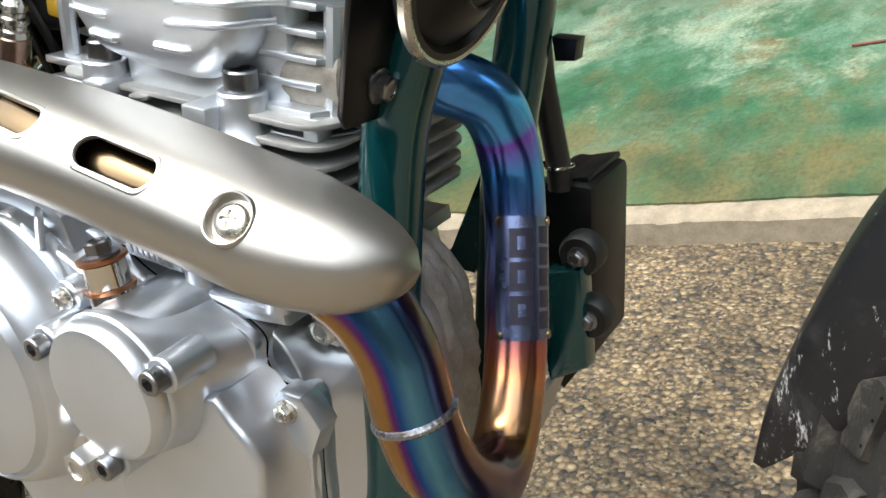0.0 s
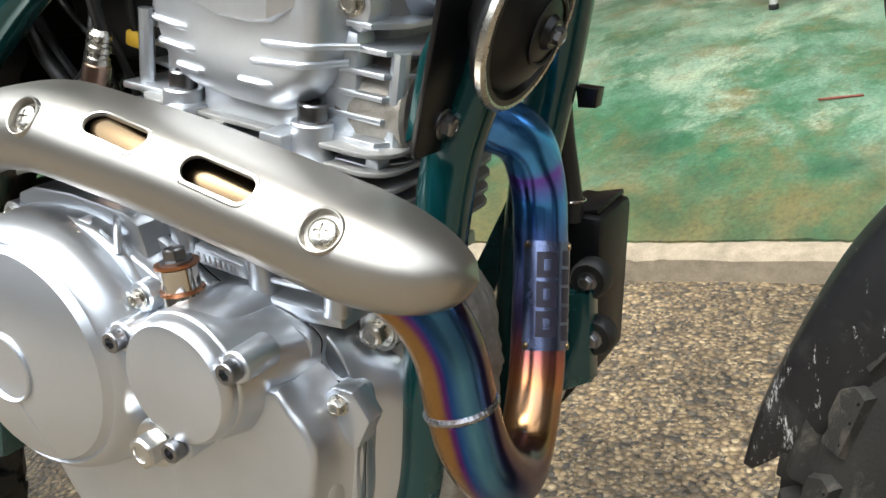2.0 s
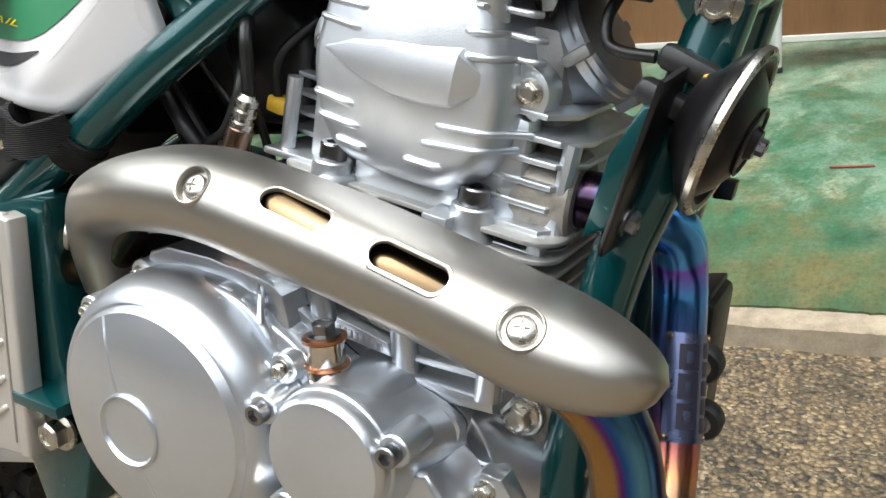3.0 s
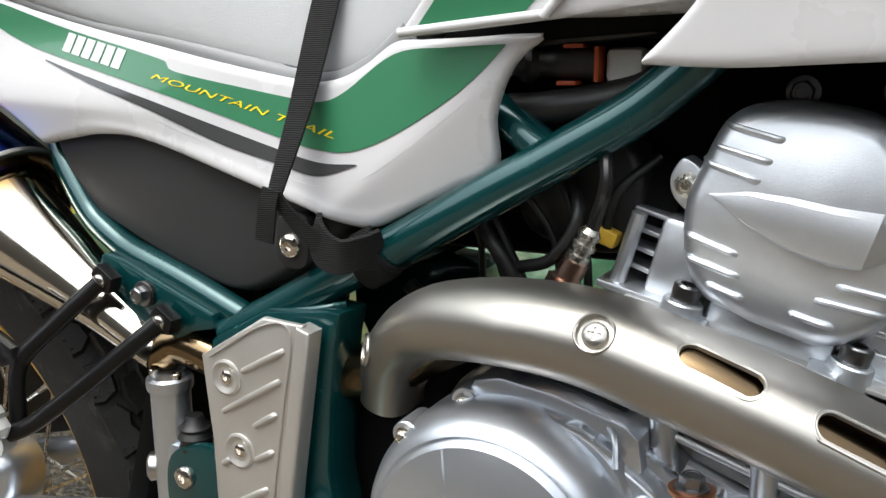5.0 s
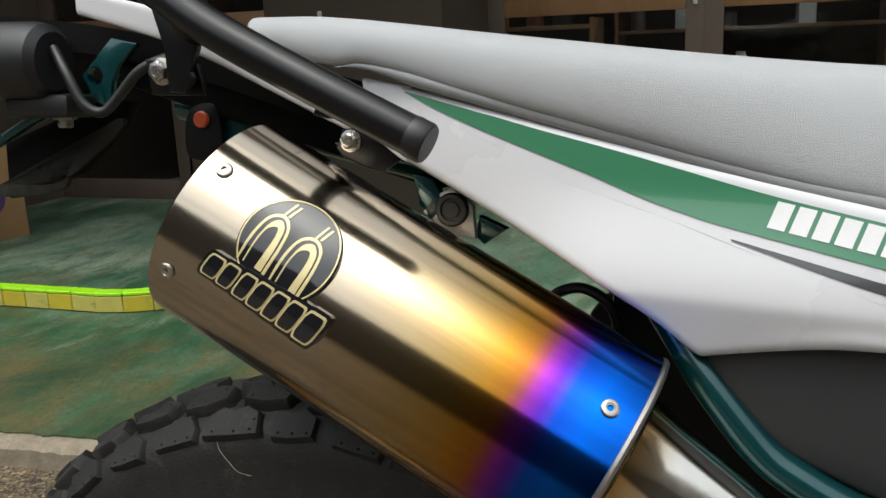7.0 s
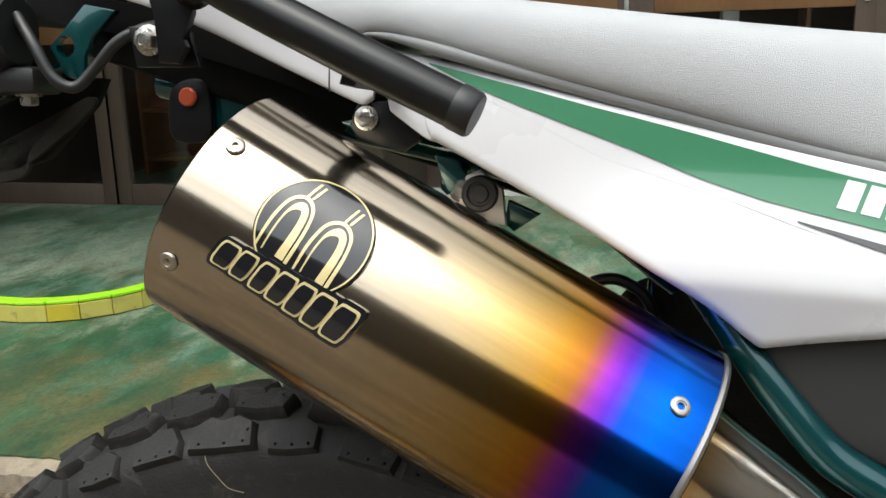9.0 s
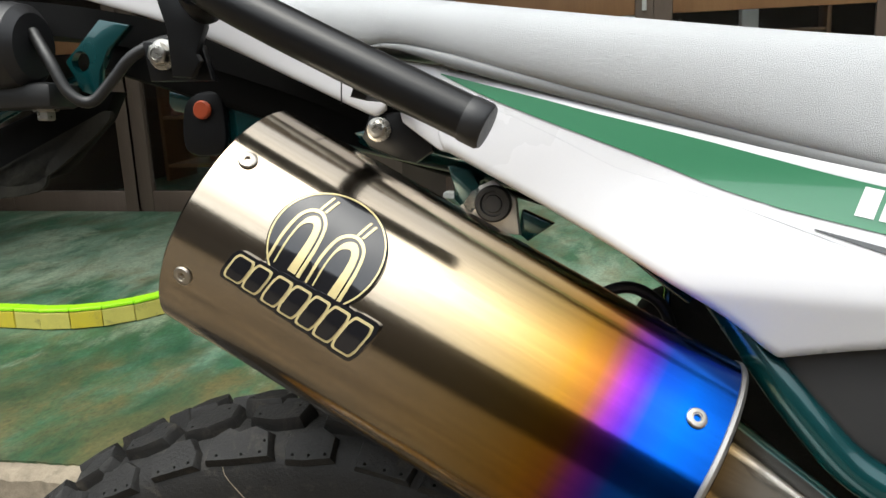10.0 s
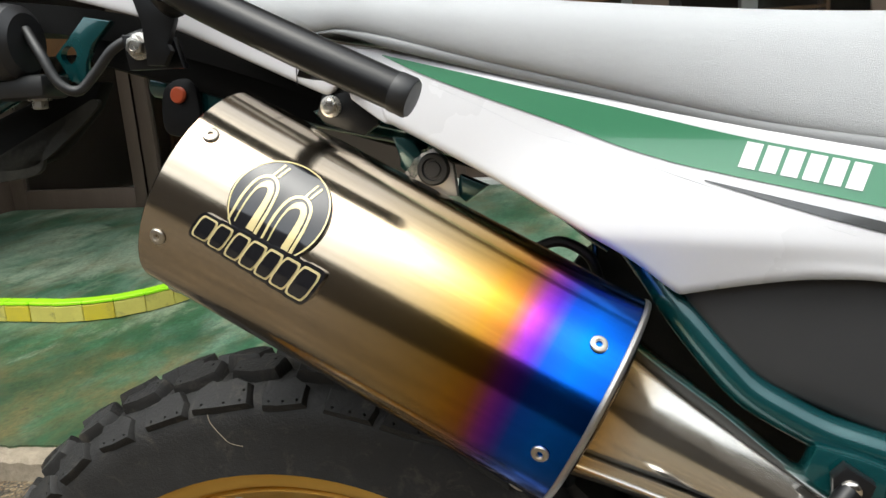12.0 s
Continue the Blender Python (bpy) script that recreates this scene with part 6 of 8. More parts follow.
for k in range(5):
    part("plate_mark", wrap(-1.02, -0.58, 0.08 + 0.172 * k, 0.222 + 0.172 * k, 0.0163, 0.0004), M["engraved"], plate)
for g in (-1.08, 0.70):
    for h in (0.04, 0.96):
        p = on_pipe(g, h, 0.0163)
        part("plate_rivet", lathe([(0.0022, 0), (0.0020, 0.0008), (0, 0.0012)], 12, frame_at(p, p - pa.lerp(pb, h))), M["brass_pipe"], plate)

# slotted heat shield over the rear leg: a half shell swept along the pipe, closed like a bullet in front
SP = [(0.5765, -0.066, 0.5500), (0.5815, -0.071, 0.5660), (0.5935, -0.080, 0.5880), (0.6155, -0.091, 0.6080), (0.643, -0.1020, 0.6185), (0.685, -0.112, 0.6250), (0.730, -0.1155, 0.6235), (0.775, -0.1180, 0.6130), (0.820, -0.1180, 0.5995), (0.870, -0.1165, 0.5810), (0.912, -0.1155, 0.5645), (0.942, -0.115, 0.5540), (0.966, -0.112, 0.546)]
SHN, SHM = 150, 30


def shield_size(s):
    w = 0.0195 + 0.0042 * min(1, s / 0.45)
    d = 0.026 + 0.0115 * min(1, s / 0.35)
    if s > 0.86:
        k = math.sqrt(max(0.0, 1 - ((s - 0.86) / 0.14) ** 2.2))
        w, d = w * k, d * k
    return w, d


def shield_mesh():
    bm = bmesh.new()
    P = spline(SP, SHN)
    shells = []
    for inset in (0.0, 0.0014):
        rings = []
        for i, p in enumerate(P):
            tg = (P[min(i + 1, SHN - 1)] - P[max(i - 1, 0)]).normalized()
            out = Vector((0, -1, 0))
            out = (out - tg * out.dot(tg)).normalized()
            up = tg.cross(out)
            if up.z < 0 and abs(up.z) > abs(up.x):
                up = -up
            if up.dot(Vector((-0.4, 0, 1))) < 0:
                up = -up
            w, d = shield_size(i / (SHN - 1))
            w, d = max(w - inset, 0.0004), max(d - inset, 0.0004)
            ring = []
            for k in range(SHM + 1):
                a = radians(-96 + 192 * k / SHM)
                c, s_ = math.cos(a), math.sin(a)
                ring.append(bm.verts.new(p + out * (d * math.copysign(abs(c) ** 0.74, c)) + up * (w * math.copysign(abs(s_) ** 0.86, s_))))
            rings.append(ring)
        shells.append(rings)
    o, n_ = shells
    for r, flip in ((o, False), (n_, True)):
        for a, b in zip(r, r[1:]):
            for k in range(SHM):
                f = (a[k], a[k + 1], b[k + 1], b[k])
                bm.faces.new(f[::-1] if flip else f)
    for a, b in ((o[0], n_[0]), (o[-1], n_[-1])):
        for k in range(SHM):
            bm.faces.new((a[k], a[k + 1], b[k + 1], b[k]))
    for k in (0, SHM):
        for i in range(SHN - 1):
            bm.faces.new((o[i][k], o[i + 1][k], n_[i + 1][k], n_[i][k]))
    return bm


def shield_lip():
    """The lower edge turned outwards, a narrow bright strip along the rear half."""
    P = spline(SP, SHN)
    bm = bmesh.new()
    rows = []
    for i in range(0, int(SHN * 0.62), 2):
        p = P[i]
        tg = (P[i + 1] - P[max(i - 1, 0)]).normalized()
        out = Vector((0, -1, 0))
        out = (out - tg * out.dot(tg)).normalized()
        up = tg.cross(out)
        if up.dot(Vector((-0.4, 0, 1))) < 0:
            up = -up
        w, d = shield_size(i / (SHN - 1))
        e = min(1.0, i / 12, (SHN * 0.62 - i) / 30)
        a, b = p - up * (w - 0.0012) + out * 0.006, p - up * (w + 0.0042 * e) + out * 0.0005
        rows.append([bm.verts.new(q) for q in (a, b, b + up * 0.0008 - out * 0.0006, a + up * 0.0008 - out * 0.0012)])
    for r, t_ in zip(rows, rows[1:]):
        for k in range(4):
            bm.faces.new((r[k], r[(k + 1) % 4], t_[(k + 1) % 4], t_[k]))
    bm.faces.new(rows[0])
    bm.faces.new(rows[-1][::-1])
    return bm


SLOTS = [((0.7880, 0.6296), (0.8130, 0.6212)), ((0.8492, 0.6070), (0.8735, 0.5976))]
HOLES = [(0.741, 0.6355), (0.9143, 0.5795), (0.5766, 0.5896)]


def capsule(a, b, r, n=24):
    """A rounded slot outline round the line from a to b."""
    dx, dz = b[0] - a[0], b[1] - a[1]
    L = math.hypot(dx, dz) or 1
    dx, dz = (dx / L, dz / L) if L != 1 else (1, 0)
    pts = []
    for k in range(n):
        g = -math.pi / 2 + 2 * math.pi * k / n
        c, s_ = math.cos(g), math.sin(g)
        e = b if (k < n / 2) else a
        pts.append((e[0] + r * (dx * c - dz * s_), e[1] + r * (dz * c + dx * s_)))
    return pts


skin_bm = shield_mesh()
bmesh.ops.recalc_face_normals(skin_bm, faces=skin_bm.faces)
skin_bm.normal_update()
SKIN = BVHTree.FromBMesh(skin_bm)


def skin_at(x, z):
    """Place and outward direction of the shell where a line across the bike meets it."""
    p, d, _, _ = SKIN.ray_cast(Vector((x, -0.4, z)), Vector((0, 1, 0)))
    return p, (d if d.y < 0 else -d).normalized()


cutter = bmesh.new()
for a, b in SLOTS:
    pa_, _ = skin_at(*a)
    pb_, _ = skin_at(*b)
    pm, d = skin_at((a[0] + b[0]) / 2, (a[1] + b[1]) / 2)
    half = (pb_ - pa_).length / 2
    slab(capsule((-half, 0), (half, 0), 0.0070), -0.012, 0.012, 0, frame_at(pm, d, pb_ - pa_) @ Matrix.Rotation(math.pi / 2, 4, "X"), cutter)
for x, z in HOLES:
    p, d = skin_at(x, z)
    lathe([(0, -0.010), (0.0092, -0.010), (0.0092, 0.010), (0, 0.010)], 32, frame_at(p, d), cutter)
shell = carve(shield_mesh(), cutter)
shield = part("heat_shield", shell, M["satin"], bike, "satin stainless heat shield with slots", None, 40)


part("lower_lip", shield_lip(), M["satin"], shield)
for a, b in SLOTS:
    pa_, _ = skin_at(*a)
    pb_, _ = skin_at(*b)
    pm, d = skin_at((a[0] + b[0]) / 2, (a[1] + b[1]) / 2)
    half = (pb_ - pa_).length / 2
    fm = frame_at(pm, d, pb_ - pa_)
    ring = []
    for x, z in capsule((-half, 0), (half, 0), 0.0081, 40):
        q = fm @ Vector((x, z, 0.02))
        hit = SKIN.ray_cast(q, -d)[0]
        ring.append((hit or fm @ Vector((x, z, 0))) - d * 0.0013)
    part("slot_lip", tube(ring + [ring[0]], 0.0015, 10, 120, False), M["satin"], shield)
for x, z in HOLES:
    p, d = skin_at(x, z)
    part("screw_cup", lathe([(0.0108, -0.0022), (0.0106, -0.0002), (0.0101, 0.0004), (0.0096, 0.0002), (0.0092, -0.0010), (0.0088, -0.005), (0, -0.0055)], 36, frame_at(p, d)), M["satin"], shield)
    fix("screw", PHILLIPS, M["zinc"], shield, p - d * 0.0042, d, 0.80, 0.3, "bright cross-head screw")

# silencer
SC = Vector((0.1067, -0.0945, 0.7135))
SU = Vector((-0.8751, -0.0177, 0.4836)).normalized()
SR = 0.0642
sil = part("silencer", lathe([(0.0, 0.128), (0.040, 0.126), (0.042, 0.110), (0.052, 0.110), (0.0555, 0.1285), (0.0615, 0.1335), (0.0642, 0.1315), (0.0642, -0.1325), (0.0645, -0.1335), (0.0645, -0.1350), (0.0620, -0.1375), (0.0590, -0.1330), (0.050, -0.130), (0, -0.130)], 96,
           frame_at(SC, SU), None), M["silencer"], bike, "round silencer, straw to blue heat tint at its front")
# colour follows the length of the can, rear to front
la = sil.data.attributes["s"]
minv = frame_at(SC, SU).inverted()
for i, v in enumerate(sil.data.vertices):
    la.data[i].value = max(0, min(1, (0.132 - (minv @ v.co).z) / 0.268))
SYD = Vector((0, -1, 0)) - SU * SU.dot(Vector((0, -1, 0)))
SYD.normalize()
SZD = SU.cross(SYD)


def on_can(g, h, r=SR):
    """A point on the can: g radians up from its outermost line, h along its axis."""
    return SC + SU * h + (SYD * math.cos(g) - SZD * math.sin(g)) * r


part("front_cap", lathe([(0.0624, -0.1376), (0.0590, -0.1372), (0.0530, -0.1358), (0.0470, -0.1335), (0.0440, -0.1310)], 96, frame_at(SC, SU)), M["brass_pipe"], sil, "straw-tinted end cap")
part("front_band", lathe([(0.0643, -0.1330), (0.0650, -0.1334), (0.0651, -0.1352), (0.0641, -0.1368), (0.0612, -0.1376)], 96, frame_at(SC, SU)), M["satin"], sil, "polished end ring")
for k in range(2, 7):
    g = radians(16.3 + 59.1 * (k - 3))
    for h in (-0.1193, 0.1193):
        p = on_can(g, h, SR + 0.0002)
        fix("rivet", RIVET, M["rivet"], sil, p, p - (SC + SU * h), 0.78, k, "satin steel socket button screw")
CD = Vector((0.875, 0.012, -0.4840)).normalized()
c0 = SC - SU * 0.130
part("cone", lathe([(0.0480, -0.006), (0.0475, 0.002), (0.0440, 0.010), (0.0395, 0.030), (0.0325, 0.070), (0.0265, 0.105), (0.0225, 0.130), (0.0205, 0.150), (0.0190, 0.168), (0.0180, 0.182), (0.0168, 0.194)], 64, frame_at(c0, CD)), M["cone"], sil, "polished cone with a straw-tinted weld")
part("cone_weld", lathe([(0.0455, 0.0065), (0.0458, 0.0080), (0.0450, 0.0100), (0.0436, 0.0110)], 64, frame_at(c0, CD)), M["brass_pipe"], sil)
part("mid_pipe", tube([c0 + CD * 0.155, c0 + CD * 0.19, (0.405, -0.085, 0.566), (0.46, -0.078, 0.552), (0.54, -0.078, 0.560)], 0.0165, 24, 40), M["brass_pipe"], sil)
part("clamp", lathe([(0.0205, -0.008), (0.0215, -0.007), (0.0215, 0.007), (0.0205, 0.008)], 32, frame_at((0.450, -0.079, 0.554), (0.97, 0.05, -0.2))), M["satin"], sil)


# badge on the can: a black resin disc with pale gold arches, and a row of black blocks with gold edges below
def can_strip(line_a, line_b, r0, r1, n=30):
    """A raised band on the can between two lines of (along, up)."""
    bm = bmesh.new()
    a = spline([(p, q, 0) for p, q in line_a], n)
    b = spline([(p, q, 0) for p, q in line_b], n)
    rows = []
    for i in range(n):
        row = []
        for v in (0, 0.25, 0.5, 0.75, 1):
            p = a[i].lerp(b[i], v)
            row.append(bm.verts.new(on_can(p.y / SR, p.x, r1)))
        row.append(bm.verts.new(on_can(b[i].y / SR, b[i].x, r0)))
        row.append(bm.verts.new(on_can(a[i].y / SR, a[i].x, r0)))
        rows.append(row)
    for p, q in zip(rows, rows[1:]):
        for k in range(7):
            bm.faces.new((p[k], p[(k + 1) % 7], q[(k + 1) % 7], q[k]))
    bm.faces.new(rows[0])
    bm.faces.new(rows[-1][::-1])
    return bm


def can_disc(cx, cy, r, r0, r1, soft=0.0008):
    """A raised round pad on the can."""
    bm = bmesh.new()
    loops = []
    for rr, h in ((r, r0), (r, r1 - soft), (r - soft, r1), (r * 0.75, r1), (r * 0.5, r1), (r * 0.25, r1)):
        loops.append([bm.verts.new(on_can((cy + rr * math.sin(2 * math.pi * k / 48)) / SR, cx + rr * math.cos(2 * math.pi * k / 48), h)) for k in range(48)])
    for a, b in zip(loops, loops[1:]):
        for k in range(48):
            bm.faces.new((a[k], a[(k + 1) % 48], b[(k + 1) % 48], b[k]))
    c = bm.verts.new(on_can(cy / SR, cx, r1))
    for k in range(48):
        bm.faces.new((loops[-1][k], loops[-1][(k + 1) % 48], c))
    return bm


def arc(cx, cy, r, a0, a1, n=12):
    return [(cx + r * math.cos(radians(a0 + (a1 - a0) * k / n)), cy + r * math.sin(radians(a0 + (a1 - a0) * k / n))) for k in range(n + 1)]


BC, BR = (0.0623, -0.0297), 0.0286
badge = part("badge", can_disc(*BC, BR, SR, SR + 0.0022), M["badge_black"], sil, "glossy black round badge with pale gold arches")
part("badge_ring", can_strip(arc(*BC, BR - 0.0010, 0, 359.9, 40), arc(*BC, BR - 0.0018, 0, 359.9, 40), SR + 0.0020, SR + 0.0025, 90), M["decal_gold"], badge)
# the arches stand square to the row of blocks
BT = radians(-1)


def bl(p, q):
    """Badge coordinates (right, up) to (along, round)."""
    x, y = p * math.cos(BT) - q * math.sin(BT), p * math.sin(BT) + q * math.cos(BT)
    return (BC[0] - x, BC[1] - y)


def arch(cx, top, half, foot, wl, wt, wr, name="arch"):
    """A tall arch band whose width runs from wl (left leg) over wt (top) to wr (right leg)."""
    def line(a, t_, c):
        w = (top - foot)
        pts = [(cx - half + a * 0.7, foot), (cx - half + a, foot + w * 0.50), (cx - half * 0.72 + a * 0.7, top - w * 0.14 - t_ * 0.7), (cx, top - t_), (cx + half * 0.72 - c * 0.7, top - w * 0.14 - t_ * 0.7), (cx + half - c, foot + w * 0.50), (cx + half - c * 1.2, foot)]
        return [bl(p, q) for p, q in pts]
    part(name, can_strip(line(0, 0, 0), line(wl, wt, wr), SR + 0.0019, SR + 0.0026, 60), M["decal_gold"], badge)


for cx, half, top in ((-0.0122, 0.0092, 0.0135), (0.0096, 0.0096, 0.0120)):
    arch(cx, top, half, -0.0180, 0.0016, 0.0018, 0.0016)
    arch(cx + 0.0006, top - 0.0034, half - 0.0032, -0.0175, 0.0009, 0.0040, 0.0036, "inner_arch")
    for k, (p, q) in enumerate(((-0.0010, 0.0008), (0.0018, 0.0038))):
        a = [bl(cx + p, top + 0.0002), bl(cx + q, top + 0.0090 - 0.0006 * k)]
        b = [bl(cx + p + 0.0012, top + 0.0002), bl(cx + q + 0.0012, top + 0.0090 - 0.0006 * k)]
        part("badge_bar", can_strip(a, b, SR + 0.0019, SR + 0.0026, 4), M["decal_gold"], badge)
# a row of rounded blocks stands for the maker's word
h0, g0, h1, g1 = 0.0980, -0.0016, 0.0252, -0.0013
steps = [(0.0, 0.135), (0.145, 0.265), (0.295, 0.415), (0.425, 0.555), (0.565, 0.69), (0.70, 0.835), (0.845, 1.0)]


def block(a, b, half, r0, r1, material, name):
    """A leaning block with rounded corners on the can, from a to b along the row."""
    lo, hi = [], []
    for k in range(13):
        u_ = k / 12
        e = half * (1 - abs(2 * u_ - 1) ** 7) ** 0.30
        e = max(e, half * 0.55)
        f = a + (b - a) * u_
        for line, up in ((lo, -e), (hi, e)):
            lean = 0.0016 * up / 0.007
            line.append((h0 + (h1 - h0) * f - lean, g0 + (g1 - g0) * f - up))
    return part(name, can_strip(lo, hi, r0, r1, 26), material, badge)


for a, b in steps:
    grow = 0.72 + 0.36 * (a + b) / 2
    block(a - 0.030, b + 0.030, 0.0108 * grow, SR, SR + 0.0028, M["badge_black"], "badge_block")
    block(a - 0.006, b + 0.006, 0.0088 * grow, SR + 0.002, SR + 0.0032, M["decal_gold"], "badge_block_edge")
    block(a + 0.010, b - 0.010, 0.0076 * grow, SR + 0.002, SR + 0.0036, M["badge_black"], "badge_block_face")


# -- bodywork --
def soft(x):
    return math.log1p(math.exp(max(-30, min(30, x)))) if x < 30 else x


LOW_X, LOW_Z = (0.312, 0.345, 0.385, 0.457, 0.527, 0.555, 0.575, 0.600, 0.628), (0.716, 0.717, 0.712, 0.695, 0.675, 0.666, 0.664, 0.676, 0.690)


def cover_y(x, z, s=0, v=0):
    """The side cover's outer face."""
    y = -0.0905 + 0.13 * (z - 0.71)
    y += 0.50 * 0.0020 * soft(((x - 0.640) * 0.607 - (z - 0.7435) * 0.795) / 0.0020)
    d = z - float(np.interp(x, LOW_X, LOW_Z))
    y -= 0.0008 / (1 + math.exp(max(-40, min(40, (d - 0.0095) / 0.0011)))) * max(0.0, min(1.0, (x - 0.30) / 0.05)) * max(0.0, min(1.0, (0.60 - x) / 0.03))
    y += 0.16 * 0.02 * soft((0.12 - x) / 0.02)
    # a ridge runs along the lower third, under it the face falls back to the edge
    d = z - (0.7445 - 0.06 * (x - 0.20))
    k = max(0.0, min(1.0, (x - 0.15) / 0.07)) * max(0.0, min(1.0, (0.47 - x) / 0.15))
    up = max(0.0, min(1.0, 1.0 - d / 0.06))
    y -= 0.0085 * k * up * up * (3 - 2 * up)
    y += 0.42 * 0.0014 * soft(-d / 0.0014) * k
    return y


CA = [(0.0990, 0.8200), (0.1000, 0.8140), (0.1030, 0.8095), (0.1095, 0.8073), (0.175, 0.7716), (0.2400, 0.7330), (0.2660, 0.7125), (0.2723, 0.7083), (0.2790, 0.7092), (0.312, 0.7145), (0.345, 0.7176), (0.385, 0.7145), (0.457, 0.695), (0.527, 0.675), (0.555, 0.666), (0.575, 0.664), (0.600, 0.676), (0.628, 0.690), (0.652, 0.703), (0.655, 0.735), (0.668, 0.763), (0.684, 0.777)]
CB = [(0.0975, 0.8560), (0.0985, 0.8557), (0.1020, 0.8545), (0.1095, 0.8526), (0.125, 0.849), (0.195, 0.829), (0.245, 0.8157), (0.255, 0.813), (0.266, 0.8103), (0.310, 0.800), (0.360, 0.788), (0.408, 0.777), (0.460, 0.766), (0.51, 0.757), (0.534, 0.7545), (0.552, 0.757), (0.570, 0.765), (0.590, 0.7775), (0.612, 0.7785), (0.640, 0.779), (0.665, 0.780), (0.684, 0.780)]


cover = part("side_cover", ruled(CA, CB, cover_y, 0.003, 260, 60, 0.004, 0.006), M["white"], bike, "white plastic side cover with green stripe decals")


def decal(A, B, material, name, lift=0.0007, ns=90, nm=10, label="", parent=None):
    return part(name, ruled(A, B, lambda x, z, s, v: cover_y(x, z) - lift, 0.0004, ns, nm), material, parent or cover, label)


decal([(0.1006, 0.8512), (0.1246, 0.8393), (0.155, 0.8266), (0.1843, 0.815), (0.2125, 0.8039), (0.2399, 0.7922), (0.262, 0.7845), (0.284, 0.778), (0.395, 0.750), (0.507, 0.7195), (0.538, 0.7125), (0.564, 0.712), (0.592, 0.722), (0.624, 0.740), (0.646, 0.756), (0.664, 0.7735)],
      [(0.1006, 0.8519), (0.1245, 0.8452), (0.1549, 0.8368), (0.184, 0.8284), (0.2122, 0.8208), (0.2395, 0.8132), (0.262, 0.8066), (0.310, 0.7930), (0.402, 0.7705), (0.418, 0.7615), (0.515, 0.7445), (0.538, 0.742), (0.556, 0.7475), (0.592, 0.7705), (0.630, 0.7735), (0.664, 0.7745)], M["decal_green"], "green_stripe", label="glossy green stripe")
decal([(0.286, 0.7715), (0.340, 0.753), (0.396, 0.7355), (0.454, 0.715), (0.506, 0.7025), (0.539, 0.696), (0.568, 0.7035)],
      [(0.286, 0.7722), (0.340, 0.7575), (0.399, 0.7415), (0.455, 0.7255), (0.504, 0.7125), (0.539, 0.7045), (0.568, 0.7042)], M["decal_grey"], "grey_stripe", label="charcoal stripe")


def on_cover(bm, origin, along, lift=0.0012):
    """Lays flat lettering (x-y) on the cover, its baseline from origin along a direction (x, z)."""
    a = Vector((along[0], along[1])).normalized()
    for v in bm.verts:
        x = origin[0] + a.x * v.co.x - a.y * v.co.y
        z = origin[1] + a.y * v.co.x + a.x * v.co.y
        v.co = (x, cover_y(x, z) - lift + v.co.z, z)
    return bm


letters = text_mesh("MOUNTAIN TRAIL", 0.0092, 0.35, 0.00006, thin=0.00004)
wmax = max(v.co.x for v in letters.verts)
for v in letters.verts:
    v.co.x *= 0.162 / wmax
    v.co.y *= 0.66
part("lettering", on_cover(letters, (0.3935, 0.7578), (0.154, -0.0375)), M["decal_yellow"], cover, "yellow wide lettering")
# maker's mark: six plain slanted blocks
for k in range(6):
    bm = bmesh.new()
    w_, h_ = 0.0085, 0.0140
    x = k * 0.0108
    f = bm.faces.new([bm.verts.new(q) for q in ((x, 0, 0), (x + w_, 0, 0), (x + w_ + 0.002, h_, 0), (x + 0.002, h_, 0))])
    ext = bmesh.ops.extrude_face_region(bm, geom=[f])
    bmesh.ops.translate(bm, vec=(0, 0, -0.00008), verts=[g for g in ext["geom"] if isinstance(g, bmesh.types.BMVert)])
    bmesh.ops.subdivide_edges(bm, edges=bm.edges, cuts=2, use_grid_fill=True)
    part("mark_block", on_cover(bm, (0.3030, 0.7785), (0.062, -0.0148)), M["decal_white"], cover, "plain white slanted block")

# fine film edge that follows the stripes
M["film"] = surface("clear_film_edge", (0.58, 0.58, 0.60), None, 0.4, 0, 500, 20, 0.02)
FILM = [(0.100, 0.8460), (0.1309, 0.8324), (0.155, 0.8211), (0.170, 0.8134), (0.190, 0.8030), (0.196, 0.8005), (0.2127, 0.7952), (0.240, 0.7861), (0.2534, 0.7817), (0.300, 0.764), (0.350, 0.745), (0.400, 0.729), (0.455, 0.711), (0.505, 0.697), (0.540, 0.689), (0.572, 0.6955), (0.605, 0.716), (0.640, 0.742)]
part("film_edge", tube([(x, cover_y(x, z) + 0.0001, z) for x, z in FILM], 0.0002, 6, 200), M["film"], cover)

# seat
SL = [(0.000, 0.880), (0.056, 0.868), (0.079, 0.8675), (0.14, 0.8500), (0.226, 0.8255), (0.322, 0.7985), (0.408, 0.781), (0.51, 0.7588), (0.534, 0.7555), (0.556, 0.760), (0.574, 0.769), (0.595, 0.785), (0.630, 0.815), (0.67, 0.845)]
ST = [(-0.004, 0.902), (0.040, 0.9005), (0.088, 0.8945), (0.14, 0.887), (0.192, 0.880), (0.27, 0.870), (0.36, 0.861), (0.44, 0.857), (0.50, 0.858), (0.54, 0.862), (0.57, 0.868), (0.60, 0.876), (0.64, 0.89), (0.68, 0.905)]


